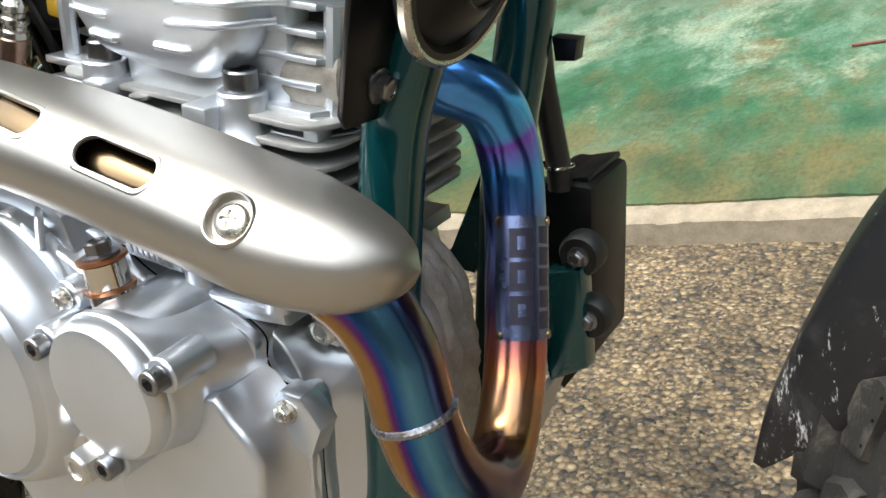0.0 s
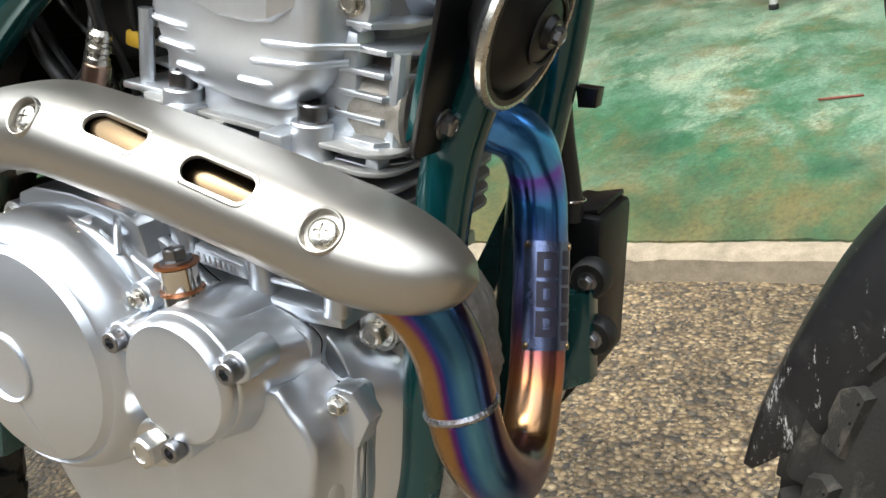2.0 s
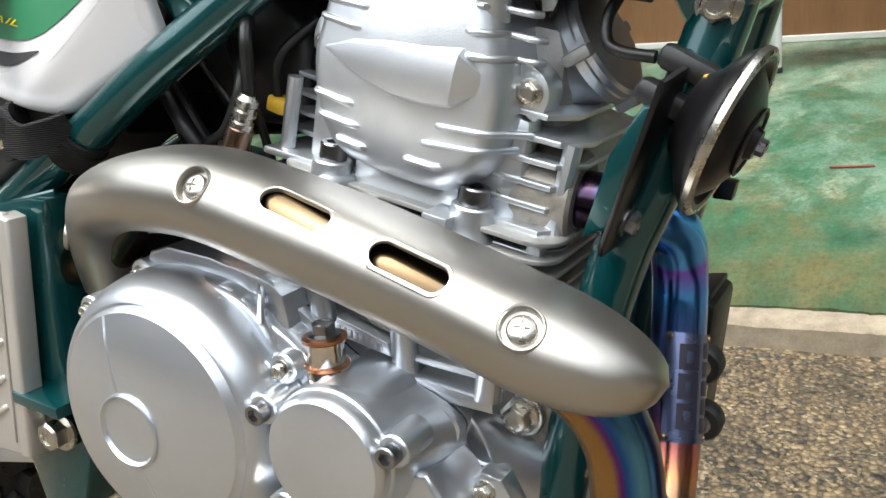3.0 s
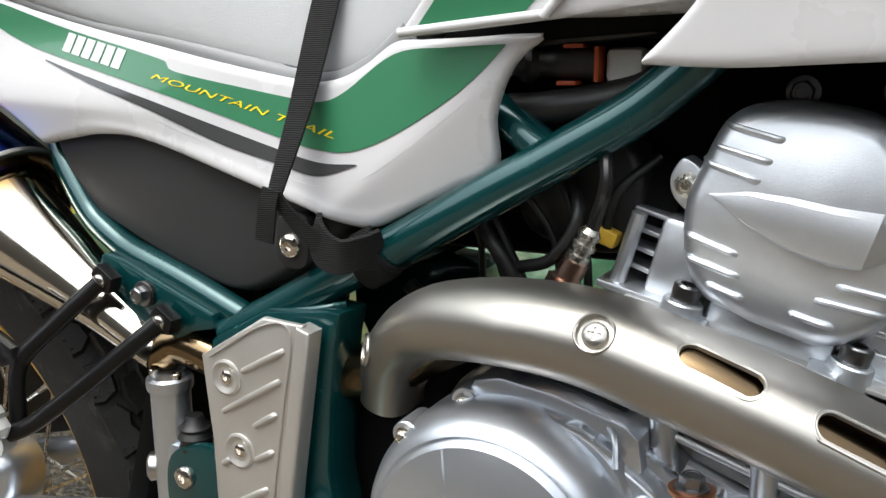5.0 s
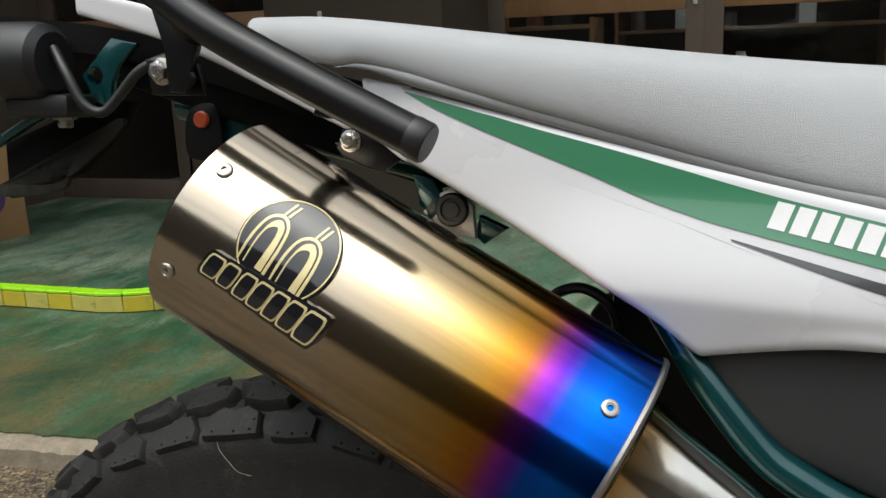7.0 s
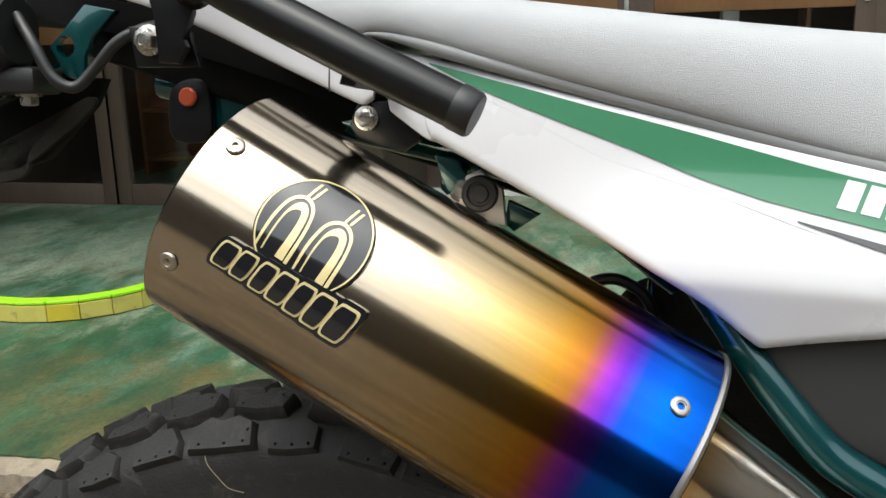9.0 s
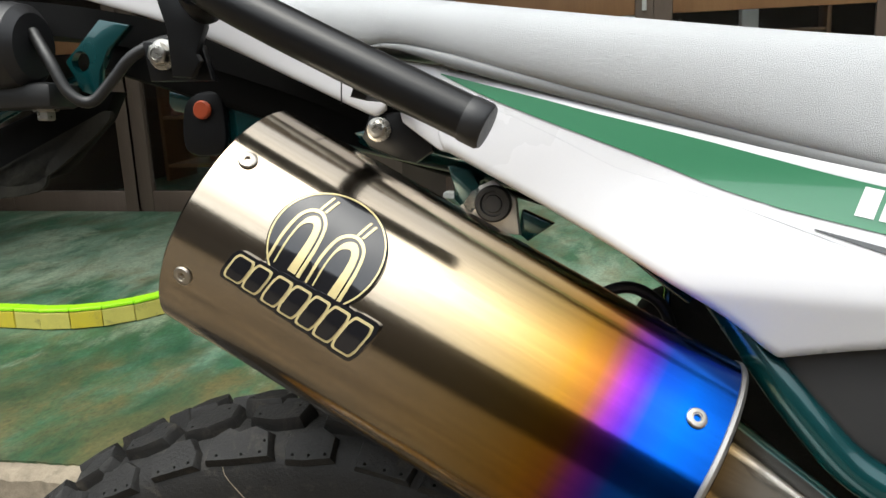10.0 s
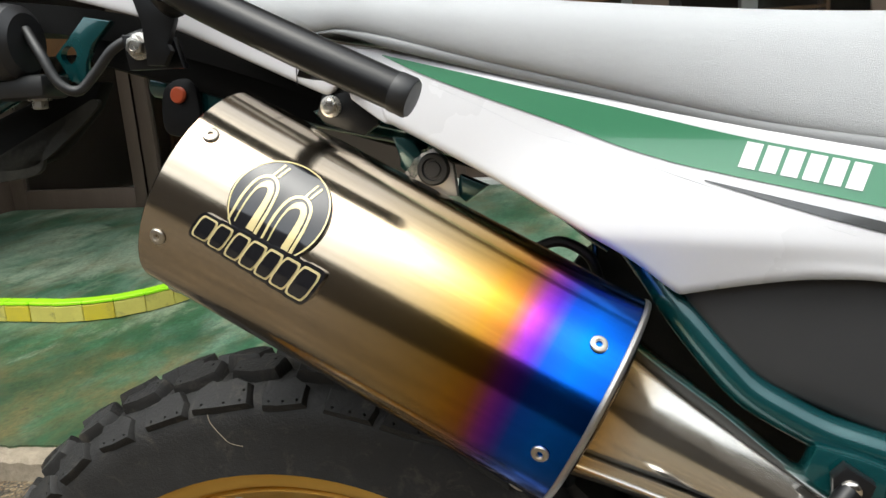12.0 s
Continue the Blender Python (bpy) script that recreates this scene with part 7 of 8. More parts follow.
def seat_mesh():
    bm = bmesh.new()
    n = 110
    lo = spline([(x, 0, z) for x, z in SL], n)
    hi = spline([(x, 0, z) for x, z in ST], n)
    rings = []
    for i in range(n):
        l, h = lo[i], hi[i]
        s = i / (n - 1)
        half = 0.082 - 0.010 * max(0, 1 - s / 0.25) - 0.010 * max(0, (s - 0.55) / 0.45)
        ring = []
        prof = [(0.90, 0.0), (0.935, 0.02), (0.960, 0.07), (0.975, 0.15), (0.985, 0.26), (0.985, 0.42), (0.97, 0.58), (0.935, 0.74), (0.86, 0.87), (0.74, 0.95), (0.55, 0.99), (0.28, 1.0), (0.0, 1.0)]
        lean = 0.45 * max(0.0, min(1.0, (s - 0.35) / 0.40))
        prof = [(a * (1 - lean * b), b) for a, b in prof]
        full = [(-a, b) for a, b in prof] + [(a, b) for a, b in prof[-2::-1]]
        for a, b in full:
            p = l.lerp(h, b)
            ring.append(bm.verts.new((p.x, a * half, p.z)))
        rings.append(ring)
    k = len(rings[0])
    for a, b in zip(rings, rings[1:]):
        for j in range(k):
            bm.faces.new((a[j], a[(j + 1) % k], b[(j + 1) % k], b[j]))
    bm.faces.new(rings[0])
    bm.faces.new(rings[-1][::-1])
    return bm


seat = part("seat", seat_mesh(), M["vinyl"], bike, "grey grained vinyl seat", None, 60)
P = spline([(x, 0, z) for x, z in SL[1:12]], 46)
part("seat_edge", tube([(p.x, -0.0722 + 0.02 * max(0, 0.13 - p.x) + 0.002 * max(0, (p.x - 0.38) / 0.24), p.z - 0.0012) for p in P], lambda q: 0.0042 * min(1.0, 0.05 + q / 0.10) + 0.0022 * max(0.0, min(1.0, (q - 0.35) / 0.2)), 12, 90), M["vinyl_dark"], seat, "dark grey seat edge")

part("inner_mudguard", slab(rounded([(0.198, 0.703), (0.225, 0.724), (0.262, 0.712), (0.330, 0.655), (0.395, 0.620), (0.400, 0.575), (0.345, 0.560), (0.270, 0.560), (0.238, 0.612), (0.222, 0.655)], 54), 0.004, 0.045, 0.004), M["flap"], bike, "dull black inner mudguard")
part("breather_hose", tube([(0.170, 0.0, 0.712), (0.182, -0.018, 0.7254), (0.1965, -0.02, 0.7302), (0.2094, -0.02, 0.7256), (0.2175, -0.02, 0.7175), (0.2215, -0.018, 0.704), (0.224, -0.01, 0.680)], 0.0035, 10, 40), M["hose"], bike, "thin black rubber breather hose")
part("cable_tie_rod", tube([(0.2195, -0.012, 0.745), (0.2174, -0.012, 0.690)], 0.0022, 10, 4), M["frame_green"], bike, "thin teal stay rod")
# black air box behind the cover
part("air_box", pillow(rounded([(0.268, 0.712), (0.30, 0.664), (0.342, 0.641), (0.402, 0.618), (0.455, 0.605), (0.50, 0.622), (0.535, 0.645), (0.555, 0.668), (0.55, 0.74), (0.50, 0.77), (0.35, 0.77), (0.28, 0.75)], 96), 0.06, -0.080, 0.10, 0.003, 6), M["black_matt"], bike, "matt black air box cover")
fix("screw", BUTTON_SCREW, M["chrome"], cover, (0.518, -0.096, 0.650), size=1.35, label="bright socket screw")
part("cover_tab", slab(rounded([(0.508, 0.668), (0.53, 0.668), (0.53, 0.640), (0.518, 0.634), (0.506, 0.642)], 30), -0.096, -0.080, 0.002), M["black"], cover, "black plastic tab")

# tank covers
def tank_y(x, z, s=0, v=0):
    return -0.100 - 0.06 * max(0, z - 0.79) + 0.4 * 0.01 * soft((x - 0.95) / 0.01)


tank = part("tank_cover", ruled([(0.606, 0.7795), (0.65, 0.7825), (0.697, 0.786), (0.74, 0.790), (0.80, 0.795), (0.86, 0.80)], [(0.606, 0.783), (0.640, 0.822), (0.690, 0.875), (0.74, 0.92), (0.80, 0.94), (0.86, 0.94)], tank_y, 0.003, 90, 20, 0.003, 0.005), M["white"], bike, "white tank cover with a green decal")
part("green_panel", ruled([(0.6175, 0.7845), (0.650, 0.7865), (0.682, 0.789)], [(0.668, 0.845), (0.700, 0.850), (0.742, 0.85)], lambda x, z, s, v: tank_y(x, z) - 0.0008, 0.0004, 30, 12), M["decal_green"], tank, "glossy green decal")
part("dark_stripe", ruled([(0.6315, 0.8045), (0.648, 0.8205), (0.66, 0.832)], [(0.6315, 0.8055), (0.640, 0.8205), (0.648, 0.832)], lambda x, z, s, v: tank_y(x, z) - 0.0008, 0.0004, 20, 6), M["decal_green"], tank)
part("tank_ridge", tube([(0.606, -0.101, 0.7815), (0.65, -0.1015, 0.785), (0.697, -0.1025, 0.7885)], 0.0028, 16, 24), M["white"], tank)
part("tank_ridge", tube([(0.694, -0.103, 0.787), (0.72, -0.1035, 0.815), (0.75, -0.1055, 0.85)], 0.0026, 16, 20), M["white"], tank)
part("tank_shroud", ruled([(0.748, 0.7620), (0.79, 0.7600), (0.83, 0.761), (0.87, 0.762), (0.95, 0.762)], [(0.748, 0.7650), (0.766, 0.783), (0.80, 0.82), (0.87, 0.86), (0.95, 0.86)], lambda x, z, s, v: -0.108 - 0.06 * (z - 0.76), 0.003, 60, 16, 0.004, 0.006), M["white"], bike, "white plastic tank shroud")
part("tank_shell", pillow(rounded([(0.64, 0.80), (0.70, 0.90), (0.85, 0.95), (1.0, 0.92), (0.98, 0.80), (0.82, 0.79)], 60), 0.09, -0.09, 0.25, 0.004, 6), M["white"], bike, "white tank body")

# black guard in front of the head, with its turn fastener
guard = part("side_guard", slab([(0.840, 0.80), (0.858, 0.765), (0.872, 0.739), (0.882, 0.726), (0.896, 0.719), (0.925, 0.709), (0.944, 0.705), (0.956, 0.718), (0.958, 0.80), (0.885, 0.80)], -0.062, -0.050, 0.004), M["black"], bike, "black plastic guard with a turn fastener")
part("facet", slab([(0.9045, 0.7275), (0.9500, 0.7475), (0.9495, 0.7095)], -0.0624, -0.0600, 0.0006, Matrix.Translation((0.9045, -0.0625, 0.7275)) @ Matrix.Rotation(radians(-1.5), 4, "Z") @ Matrix.Translation((-0.9045, 0.0625, -0.7275))), M["black"], guard)
part("fastener_washer", lathe([(0, 0), (0.0100, 0), (0.0100, 0.001), (0.009, 0.0016), (0, 0.0016)], 32, Matrix.Translation((0.936, -0.0625, 0.723)) @ CENTER), M["zinc"], guard)
part("fastener", lathe([(0.0048, 0), (0.0048, 0.003), (0.0038, 0.005), (0, 0.006)], 24, Matrix.Translation((0.936, -0.064, 0.723)) @ CENTER), M["chrome"], guard)
part("fastener_ring", tube([(0.936, -0.067, 0.7155), (0.943, -0.067, 0.715), (0.948, -0.067, 0.722), (0.944, -0.067, 0.730), (0.938, -0.067, 0.729)], 0.0008, 8, 30), M["chrome"], guard, "bent wire ring")

# tail cover and grab bar
tail = part("tail_cover", ruled([(-0.14, 0.909), (-0.0705, 0.8885), (-0.032, 0.8735), (0.0207, 0.8491), (0.0560, 0.8327), (0.0635, 0.8303), (0.0690, 0.8335)], [(-0.14, 0.926), (-0.060, 0.906), (-0.02, 0.893), (0.030, 0.872), (0.058, 0.859), (0.068, 0.854), (0.0722, 0.848)], lambda x, z, s, v: -0.070 + 0.05 * (0.06 - x), 0.003, 90, 14, 0.002, 0.004), M["white"], bike, "white plastic tail cover")
part("seam", tube([(0.0437, -0.0692, 0.8372), (0.0439, -0.0693, 0.8450), (0.0448, -0.0694, 0.8600)], 0.0004, 6, 8), M["black"], tail, "thin dark seam")
part("rear_join", ruled([(0.078, 0.826), (0.098, 0.812), (0.104, 0.810)], [(0.070, 0.861), (0.093, 0.857), (0.104, 0.855)], lambda x, z, s, v: cover_y(x, z) + 0.0012, 0.003, 12, 12, 0.002, 0.004), M["white"], cover)
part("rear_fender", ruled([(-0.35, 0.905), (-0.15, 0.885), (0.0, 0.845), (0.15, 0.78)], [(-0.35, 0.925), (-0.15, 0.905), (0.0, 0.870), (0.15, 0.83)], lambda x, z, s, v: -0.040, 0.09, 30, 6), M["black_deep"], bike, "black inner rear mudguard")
GB = [(-0.068, -0.106, 0.9278), (-0.019, -0.128, 0.9052), (0.0175, -0.138, 0.8842), (0.0755, -0.141, 0.8545), (0.1355, -0.1405, 0.8248)]
grab = part("grab_bar", tube(GB[:-1] + [(0.1315, -0.1405, 0.8268)], 0.0105, 24, 40), M["black_satin"], bike, "satin black tubular grab bar")
part("end_plug", lathe([(0.0108, 0), (0.0110, 0.001), (0.0110, 0.009), (0.0100, 0.0105), (0, 0.011)], 28, frame_at((0.1315, -0.1405, 0.8268), (0.895, 0, -0.445))), M["black"], grab, "black rubber end plug")
part("grab_bracket", slab([(-0.058, 0.905), (-0.030, 0.905), (-0.026, 0.890), (-0.026, 0.880), (-0.032, 0.866), (-0.030, 0.862), (-0.036, 0.853), (-0.048, 0.854), (-0.050, 0.880)], -0.090, -0.084, 0.0015), M["black_satin"], grab)
part("grab_stay", slab([(0.0536, 0.8190), (0.0587, 0.8313), (0.0944, 0.8336), (0.0946, 0.8108), (0.0841, 0.8041), (0.0744, 0.8063), (0.0581, 0.8127)], -0.066, -0.060, 0.0015), M["black_satin"], grab)
part("grab_leg", slab([(0.073, 0.838), (0.081, 0.836), (0.085, 0.843), (0.077, 0.849)], -0.134, -0.062, 0.002), M["black_satin"], grab)
part("grab_boss", lathe([(0.010, -0.006), (0.011, 0.0), (0.011, 0.012), (0.009, 0.015), (0, 0.015)], 24, frame_at((-0.022, -0.096, 0.892), (0.2, -0.8, 0.25))), M["black_satin"], grab)
part("bracket_base", slab([(-0.074, 0.876), (-0.036, 0.872), (-0.030, 0.852), (-0.070, 0.853)], -0.077, -0.071, 0.001), M["black_satin"], grab)
for p, s_ in (((0.0643, -0.0665, 0.8229), 0.88), ((-0.060, -0.0777, 0.8675), 1.12)):
    fix("bolt", HEX_BOLT, M["zinc"], grab, p, size=s_, label="zinc plated flange bolt")
stay = part("silencer_stay", slab([(0.1070, 0.7795), (0.1130, 0.7890), (0.1260, 0.7945), (0.1386, 0.7840), (0.1405, 0.7640), (0.1250, 0.7660)], -0.058, -0.052, 0.001), M["alu_plate"], bike, "bare metal silencer stay")
part("stay_bush", lathe([(0.0102, 0), (0.0102, 0.004), (0.0092, 0.0050), (0.0070, 0.0050), (0.0066, 0.0030), (0.0050, 0.0030), (0.0046, 0.0042), (0, 0.0042)], 32, Matrix.Translation((0.1264, -0.057, 0.7815)) @ CENTER), M["black"], stay, "black rubber bush")
for lug in (((0.1024, 0.8009), (0.1186, 0.7939), (0.1070, 0.7786), (0.1022, 0.7834)), ((0.1408, 0.7773), (0.1581, 0.7696), (0.1439, 0.7599), (0.1386, 0.7646))):
    part("stay_lug", slab(lug, -0.052, -0.042, 0.001), M["frame_green"], stay, "teal painted lug")

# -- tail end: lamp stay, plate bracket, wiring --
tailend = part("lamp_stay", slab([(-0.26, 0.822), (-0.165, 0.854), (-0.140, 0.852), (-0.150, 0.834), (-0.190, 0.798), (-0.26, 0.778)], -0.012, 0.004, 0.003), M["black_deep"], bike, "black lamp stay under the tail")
part("plate_bracket", slab(rounded([(-0.26, 0.790), (-0.205, 0.792), (-0.165, 0.815), (-0.14, 0.835), (-0.150, 0.836), (-0.188, 0.806), (-0.200, 0.786), (-0.26, 0.780)], 40), -0.02, -0.016, 0.0008), M["flap"], tailend, "dusty black plate bracket")
part("stay_edge", tube([(-0.30, -0.02, 0.80), (-0.22, -0.02, 0.84), (-0.15, -0.022, 0.862)], 0.004, 10, 12), M["frame_green"], tailend)
part("lamp_body", lathe([(0.0, 0.0), (0.020, 0.001), (0.0255, 0.006), (0.027, 0.014), (0.027, 0.09), (0, 0.10)], 36, frame_at((-0.158, -0.062, 0.878), (-1, -0.05, 0.03))), M["black"], tailend, "round black indicator body")
part("lamp_wire", tube([(-0.158, -0.064, 0.8866), (-0.1426, -0.070, 0.8685), (-0.131, -0.070, 0.849), (-0.119, -0.066, 0.8430), (-0.107, -0.062, 0.8545), (-0.093, -0.060, 0.869), (-0.078, -0.056, 0.8765), (-0.062, -0.05, 0.880)], 0.0036, 12, 50), M["hose"], tailend, "black sleeved lamp cable")
part("rubber_block", rbox((0.055, 0.03, 0.016), 0.004, Matrix.Translation((-0.172, -0.055, 0.848))), M["hose"], tailend)
fix("bolt", HEX_BOLT, M["zinc"], tailend, (-0.160, -0.055, 0.840), (0, 0, -1), 1.0)
part("stay_plate", slab(rounded([(-0.074, 0.812), (-0.075, 0.838), (-0.066, 0.8475), (-0.052, 0.848), (-0.047, 0.836), (-0.049, 0.812)], 36), -0.036, -0.030, 0.002), M["black_can"], tailend)
part("reflector", lathe([(0.0058, 0), (0.0058, 0.002), (0.0048, 0.003), (0, 0.0032)], 24, Matrix.Translation((-0.0608, -0.0365, 0.8375)) @ CENTER), M["orange"], tailend, "small orange reflector")
# near-black, so the shade under the seat is in its colour
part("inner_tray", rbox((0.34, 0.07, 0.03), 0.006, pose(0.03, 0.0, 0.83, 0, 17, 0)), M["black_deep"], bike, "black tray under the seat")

# -- frame guard, foot gear, brake --
fg = part("frame_guard", slab([(0.4595, 0.5750), (0.5140, 0.6078), (0.5455, 0.6062), (0.5375, 0.5600), (0.5280, 0.5050), (0.5230, 0.470), (0.5180, 0.430), (0.466, 0.430), (0.465, 0.515)], -0.1235, -0.1175, 0.0020, None, None, 3), M["alu_plate"], bike, "satin aluminium frame guard with pressed ribs")
part("guard_flange", slab([(0.5420, 0.6058), (0.5520, 0.6025), (0.5440, 0.5560), (0.5345, 0.500), (0.5245, 0.430), (0.5140, 0.430), (0.5240, 0.500), (0.5340, 0.560)], -0.1262, -0.110, 0.0022, None, None, 3), M["alu_plate"], fg, "bright folded edge")
part("guard_border", tube([(0.4680, -0.1240, 0.5755), (0.5150, -0.1243, 0.6030), (0.5360, -0.1243, 0.6008), (0.5290, -0.1243, 0.5550), (0.5190, -0.1243, 0.500), (0.5090, -0.1243, 0.440)], 0.0009, 8, 60), M["alu_plate"], fg)
for (a, b) in (((0.4950, 0.5690), (0.5298, 0.5877)), ((0.4765, 0.5380), (0.5258, 0.5670)), ((0.5030, 0.5325), (0.5205, 0.5432)), ((0.4740, 0.5000), (0.4800, 0.5045)), ((0.5020, 0.5080), (0.5165, 0.5165)), ((0.4780, 0.4700), (0.5110, 0.4890)), ((0.4770, 0.4490), (0.5070, 0.4665))):
    part("guard_rib", tube([(a[0], -0.1222, a[1]), (a[0] * 0.8 + b[0] * 0.2, -0.1232, a[1] * 0.8 + b[1] * 0.2), (a[0] * 0.15 + b[0] * 0.85, -0.1240, a[1] * 0.15 + b[1] * 0.85), (b[0], -0.1222, b[1])], 0.0024, 10, 16), M["alu_plate"], fg)
for x, z in ((0.481, 0.5628), (0.489, 0.5122)):
    part("guard_dish", lathe([(0.0128, -0.001), (0.0122, 0.0010), (0.0108, 0.0016), (0.0090, 0.0008), (0.0060, -0.0006), (0, -0.0006)], 32, Matrix.Translation((x, -0.1236, z)) @ CENTER), M["alu_plate"], fg)
    fix("screw", BUTTON_SCREW, M["chrome"], fg, (x, -0.1228, z), size=0.82, label="bright socket screw")

br = part("footrest_bracket", tube([(0.3563, -0.114, 0.6125), (0.342, -0.124, 0.5970), (0.3275, -0.133, 0.5815), (0.3100, -0.1445, 0.5625), (0.3035, -0.1490, 0.5500), (0.3027, -0.1515, 0.5360), (0.3035, -0.154, 0.5110)], 0.0064, 16, 50), M["black_satin"], bike, "satin black tubular footrest bracket")
part("lower_arm", tube([(0.413, -0.114, 0.5890), (0.397, -0.1235, 0.5740), (0.365, -0.136, 0.5465), (0.335, -0.147, 0.5225), (0.320, -0.1525, 0.5115), (0.3096, -0.158, 0.5055), (0.3000, -0.164, 0.5022)], 0.0066, 16, 50), M["black_satin"], br)
for p in ((0.3560, -0.1155, 0.6127), (0.4128, -0.1155, 0.5888)):
    part("tab", slab([(p[0] - 0.0080, p[2] - 0.0085), (p[0] - 0.0085, p[2] + 0.0060), (p[0] - 0.0020, p[2] + 0.0125), (p[0] + 0.0125, p[2] + 0.0030), (p[0] + 0.0085, p[2] - 0.0080)], p[1] + 0.001, p[1] + 0.012, 0.0012), M["black_satin"], br)
    fix("bolt", BUTTON_SCREW, M["chrome"], br, (p[0], p[1] + 0.0006, p[2]), size=0.98, label="bright socket bolt")
part("nut_washer", lathe([(0.0098, -0.006), (0.0098, 0.0), (0.009, 0.0008), (0, 0.0008)], 28, Matrix.Translation((0.3855, -0.1010, 0.6038)) @ CENTER), M["hose"], br)
fix("nut", HEX_BOLT, M["dark_bolt"], br, (0.3855, -0.1016, 0.6038), size=1.12, spin=0.3, label="dark zinc flange nut")
part("pad", carve(slab([(0.2063, 0.5790), (0.2085, 0.5905), (0.2165, 0.5970), (0.2280, 0.5973), (0.2720, 0.5818), (0.3060, 0.5665), (0.3085, 0.5560), (0.2930, 0.5500), (0.2525, 0.5622)], -0.156, -0.146, 0.0025), slab([(0.2660, 0.5700), (0.2920, 0.5615), (0.2900, 0.5555), (0.2740, 0.5590)], -0.17, -0.13, 0.0)), M["black_satin"], br, "black flat heel pad with a window")
def peg_outline():
    """A slender plate with teeth along its outer edge."""
    out = [(0.2645, 0.5780), (0.2665, 0.5815), (0.2745, 0.5830)]
    a, b = Vector((0.2760, 0.5800)), Vector((0.3090, 0.5180))
    mid = Vector((0.2880, 0.5500))
    for k in range(6):
        for g, o in ((0.05, 0.0), (0.30, 0.0014), (0.65, 0.0018), (0.90, 0.0)):
            u_ = (k + g) / 6
            p = a * (1 - u_) ** 2 + mid * 2 * u_ * (1 - u_) + b * u_ * u_
            out.append((p.x + o, p.y + o * 0.5))
    return out + [(0.3137, 0.5128), (0.3080, 0.5030), (0.2960, 0.5000), (0.2905, 0.514), (0.2820, 0.536), (0.2735, 0.5566)]


peg = part("footrest", slab(peg_outline(), -0.178, -0.166, 0.0015), M["peg"], bike, "bare aluminium serrated folding footrest")
part("footrest_hinge", tube([(0.308, -0.182, 0.500), (0.300, -0.172, 0.497), (0.292, -0.158, 0.496)], 0.0095, 16, 10), M["peg"], peg)

mc = part("master_cylinder", tube([(0.402, -0.098, 0.440), (0.402, -0.098, 0.515), (0.402, -0.098, 0.540)], 0.0145, 24, 12), M["cast"], bike, "bare aluminium rear brake master cylinder")
part("reservoir_cap", lathe([(0.0165, 0), (0.017, 0.002), (0.017, 0.008), (0.015, 0.010), (0, 0.0105)], 28, Matrix.Translation((0.402, -0.098, 0.534))), M["cast"], mc)
for dx, dy in ((-0.011, -0.004), (0.011, -0.004)):
    fix("screw", CAP_SCREW, M["chrome"], mc, (0.402 + dx, -0.098 + dy, 0.5435), (0, 0, 1), 0.8)
part("valve_body", rbox((0.042, 0.030, 0.030), 0.006, Matrix.Translation((0.420, -0.096, 0.482))), M["cast"], mc)
part("boot", lathe([(0.011, -0.006), (0.0125, 0), (0.011, 0.004), (0.0128, 0.008), (0.0105, 0.012), (0.0118, 0.015), (0.008, 0.018), (0.006, 0.024), (0, 0.024)], 24, Matrix.Translation((0.426, -0.100, 0.494))), M["hose"], mc, "black rubber boot")
part("side_port", lathe([(0.011, 0), (0.011, 0.010), (0.008, 0.012), (0, 0.012)], 20, frame_at((0.390, -0.098, 0.470), (-0.8, -0.6, 0))), M["machined"], mc)
part("mount_plate", slab(rounded([(0.415, 0.492), (0.462, 0.500), (0.475, 0.44), (0.42, 0.42), (0.405, 0.455)], 36), -0.112, -0.106, 0.002), M["frame_green"], mc, "teal painted mounting plate")
fix("bolt", BUTTON_SCREW, M["chrome"], mc, (0.425, -0.1125, 0.474), size=1.4)
part("heel_strip", slab([(0.405, 0.565), (0.425, 0.572), (0.405, 0.540), (0.375, 0.505), (0.370, 0.510)], -0.090, -0.087, 0.0005), M["hose"], mc)
swing = part("swingarm", tube([(0.54, -0.075, 0.43), (0.35, -0.085, 0.40), (0.15, -0.088, 0.36), (0.0, -0.088, 0.325)], 0.024, 16, 30, flat=0.6), M["cast"], bike, "aluminium swingarm")
part("swingarm_leg", mirrored(tube([(0.54, -0.075, 0.43), (0.35, -0.085, 0.40), (0.15, -0.088, 0.36), (0.0, -0.088, 0.325)], 0.024, 12, 20, flat=0.6)), M["cast"], swing)
part("brake_disc", lathe([(0.055, -0.002), (0.105, -0.002), (0.105, 0.002), (0.055, 0.002), (0.055, -0.002)], 64, Matrix.Translation((0, -0.066, 0.325)) @ CENTER), M["machined"], swing)
part("caliper", pillow(rounded([(0.05, 0.415), (0.13, 0.435), (0.18, 0.42), (0.17, 0.375), (0.10, 0.36), (0.05, 0.375)], 48), -0.05, -0.098, 0.2, 0.004, 6), M["cast"], swing, "cast aluminium brake caliper guard")
part("chain_guide", slab(rounded([(-0.175, 0.352), (-0.137, 0.398), (-0.061, 0.429), (0.045, 0.445), (0.10, 0.44), (0.10, 0.38), (-0.08, 0.33)], 49), 0.09, 0.115, 0.006), M["black_can"], swing, "black plastic chain guard")
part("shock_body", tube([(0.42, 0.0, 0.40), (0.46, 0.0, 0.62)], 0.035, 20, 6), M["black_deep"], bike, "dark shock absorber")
part("mud_flap", rbox((0.02, 0.16, 0.24), 0.004, pose(0.36, 0, 0.50, 0, 18, 0)), M["black_deep"], bike, "black rubber mud flap before the rear wheel")

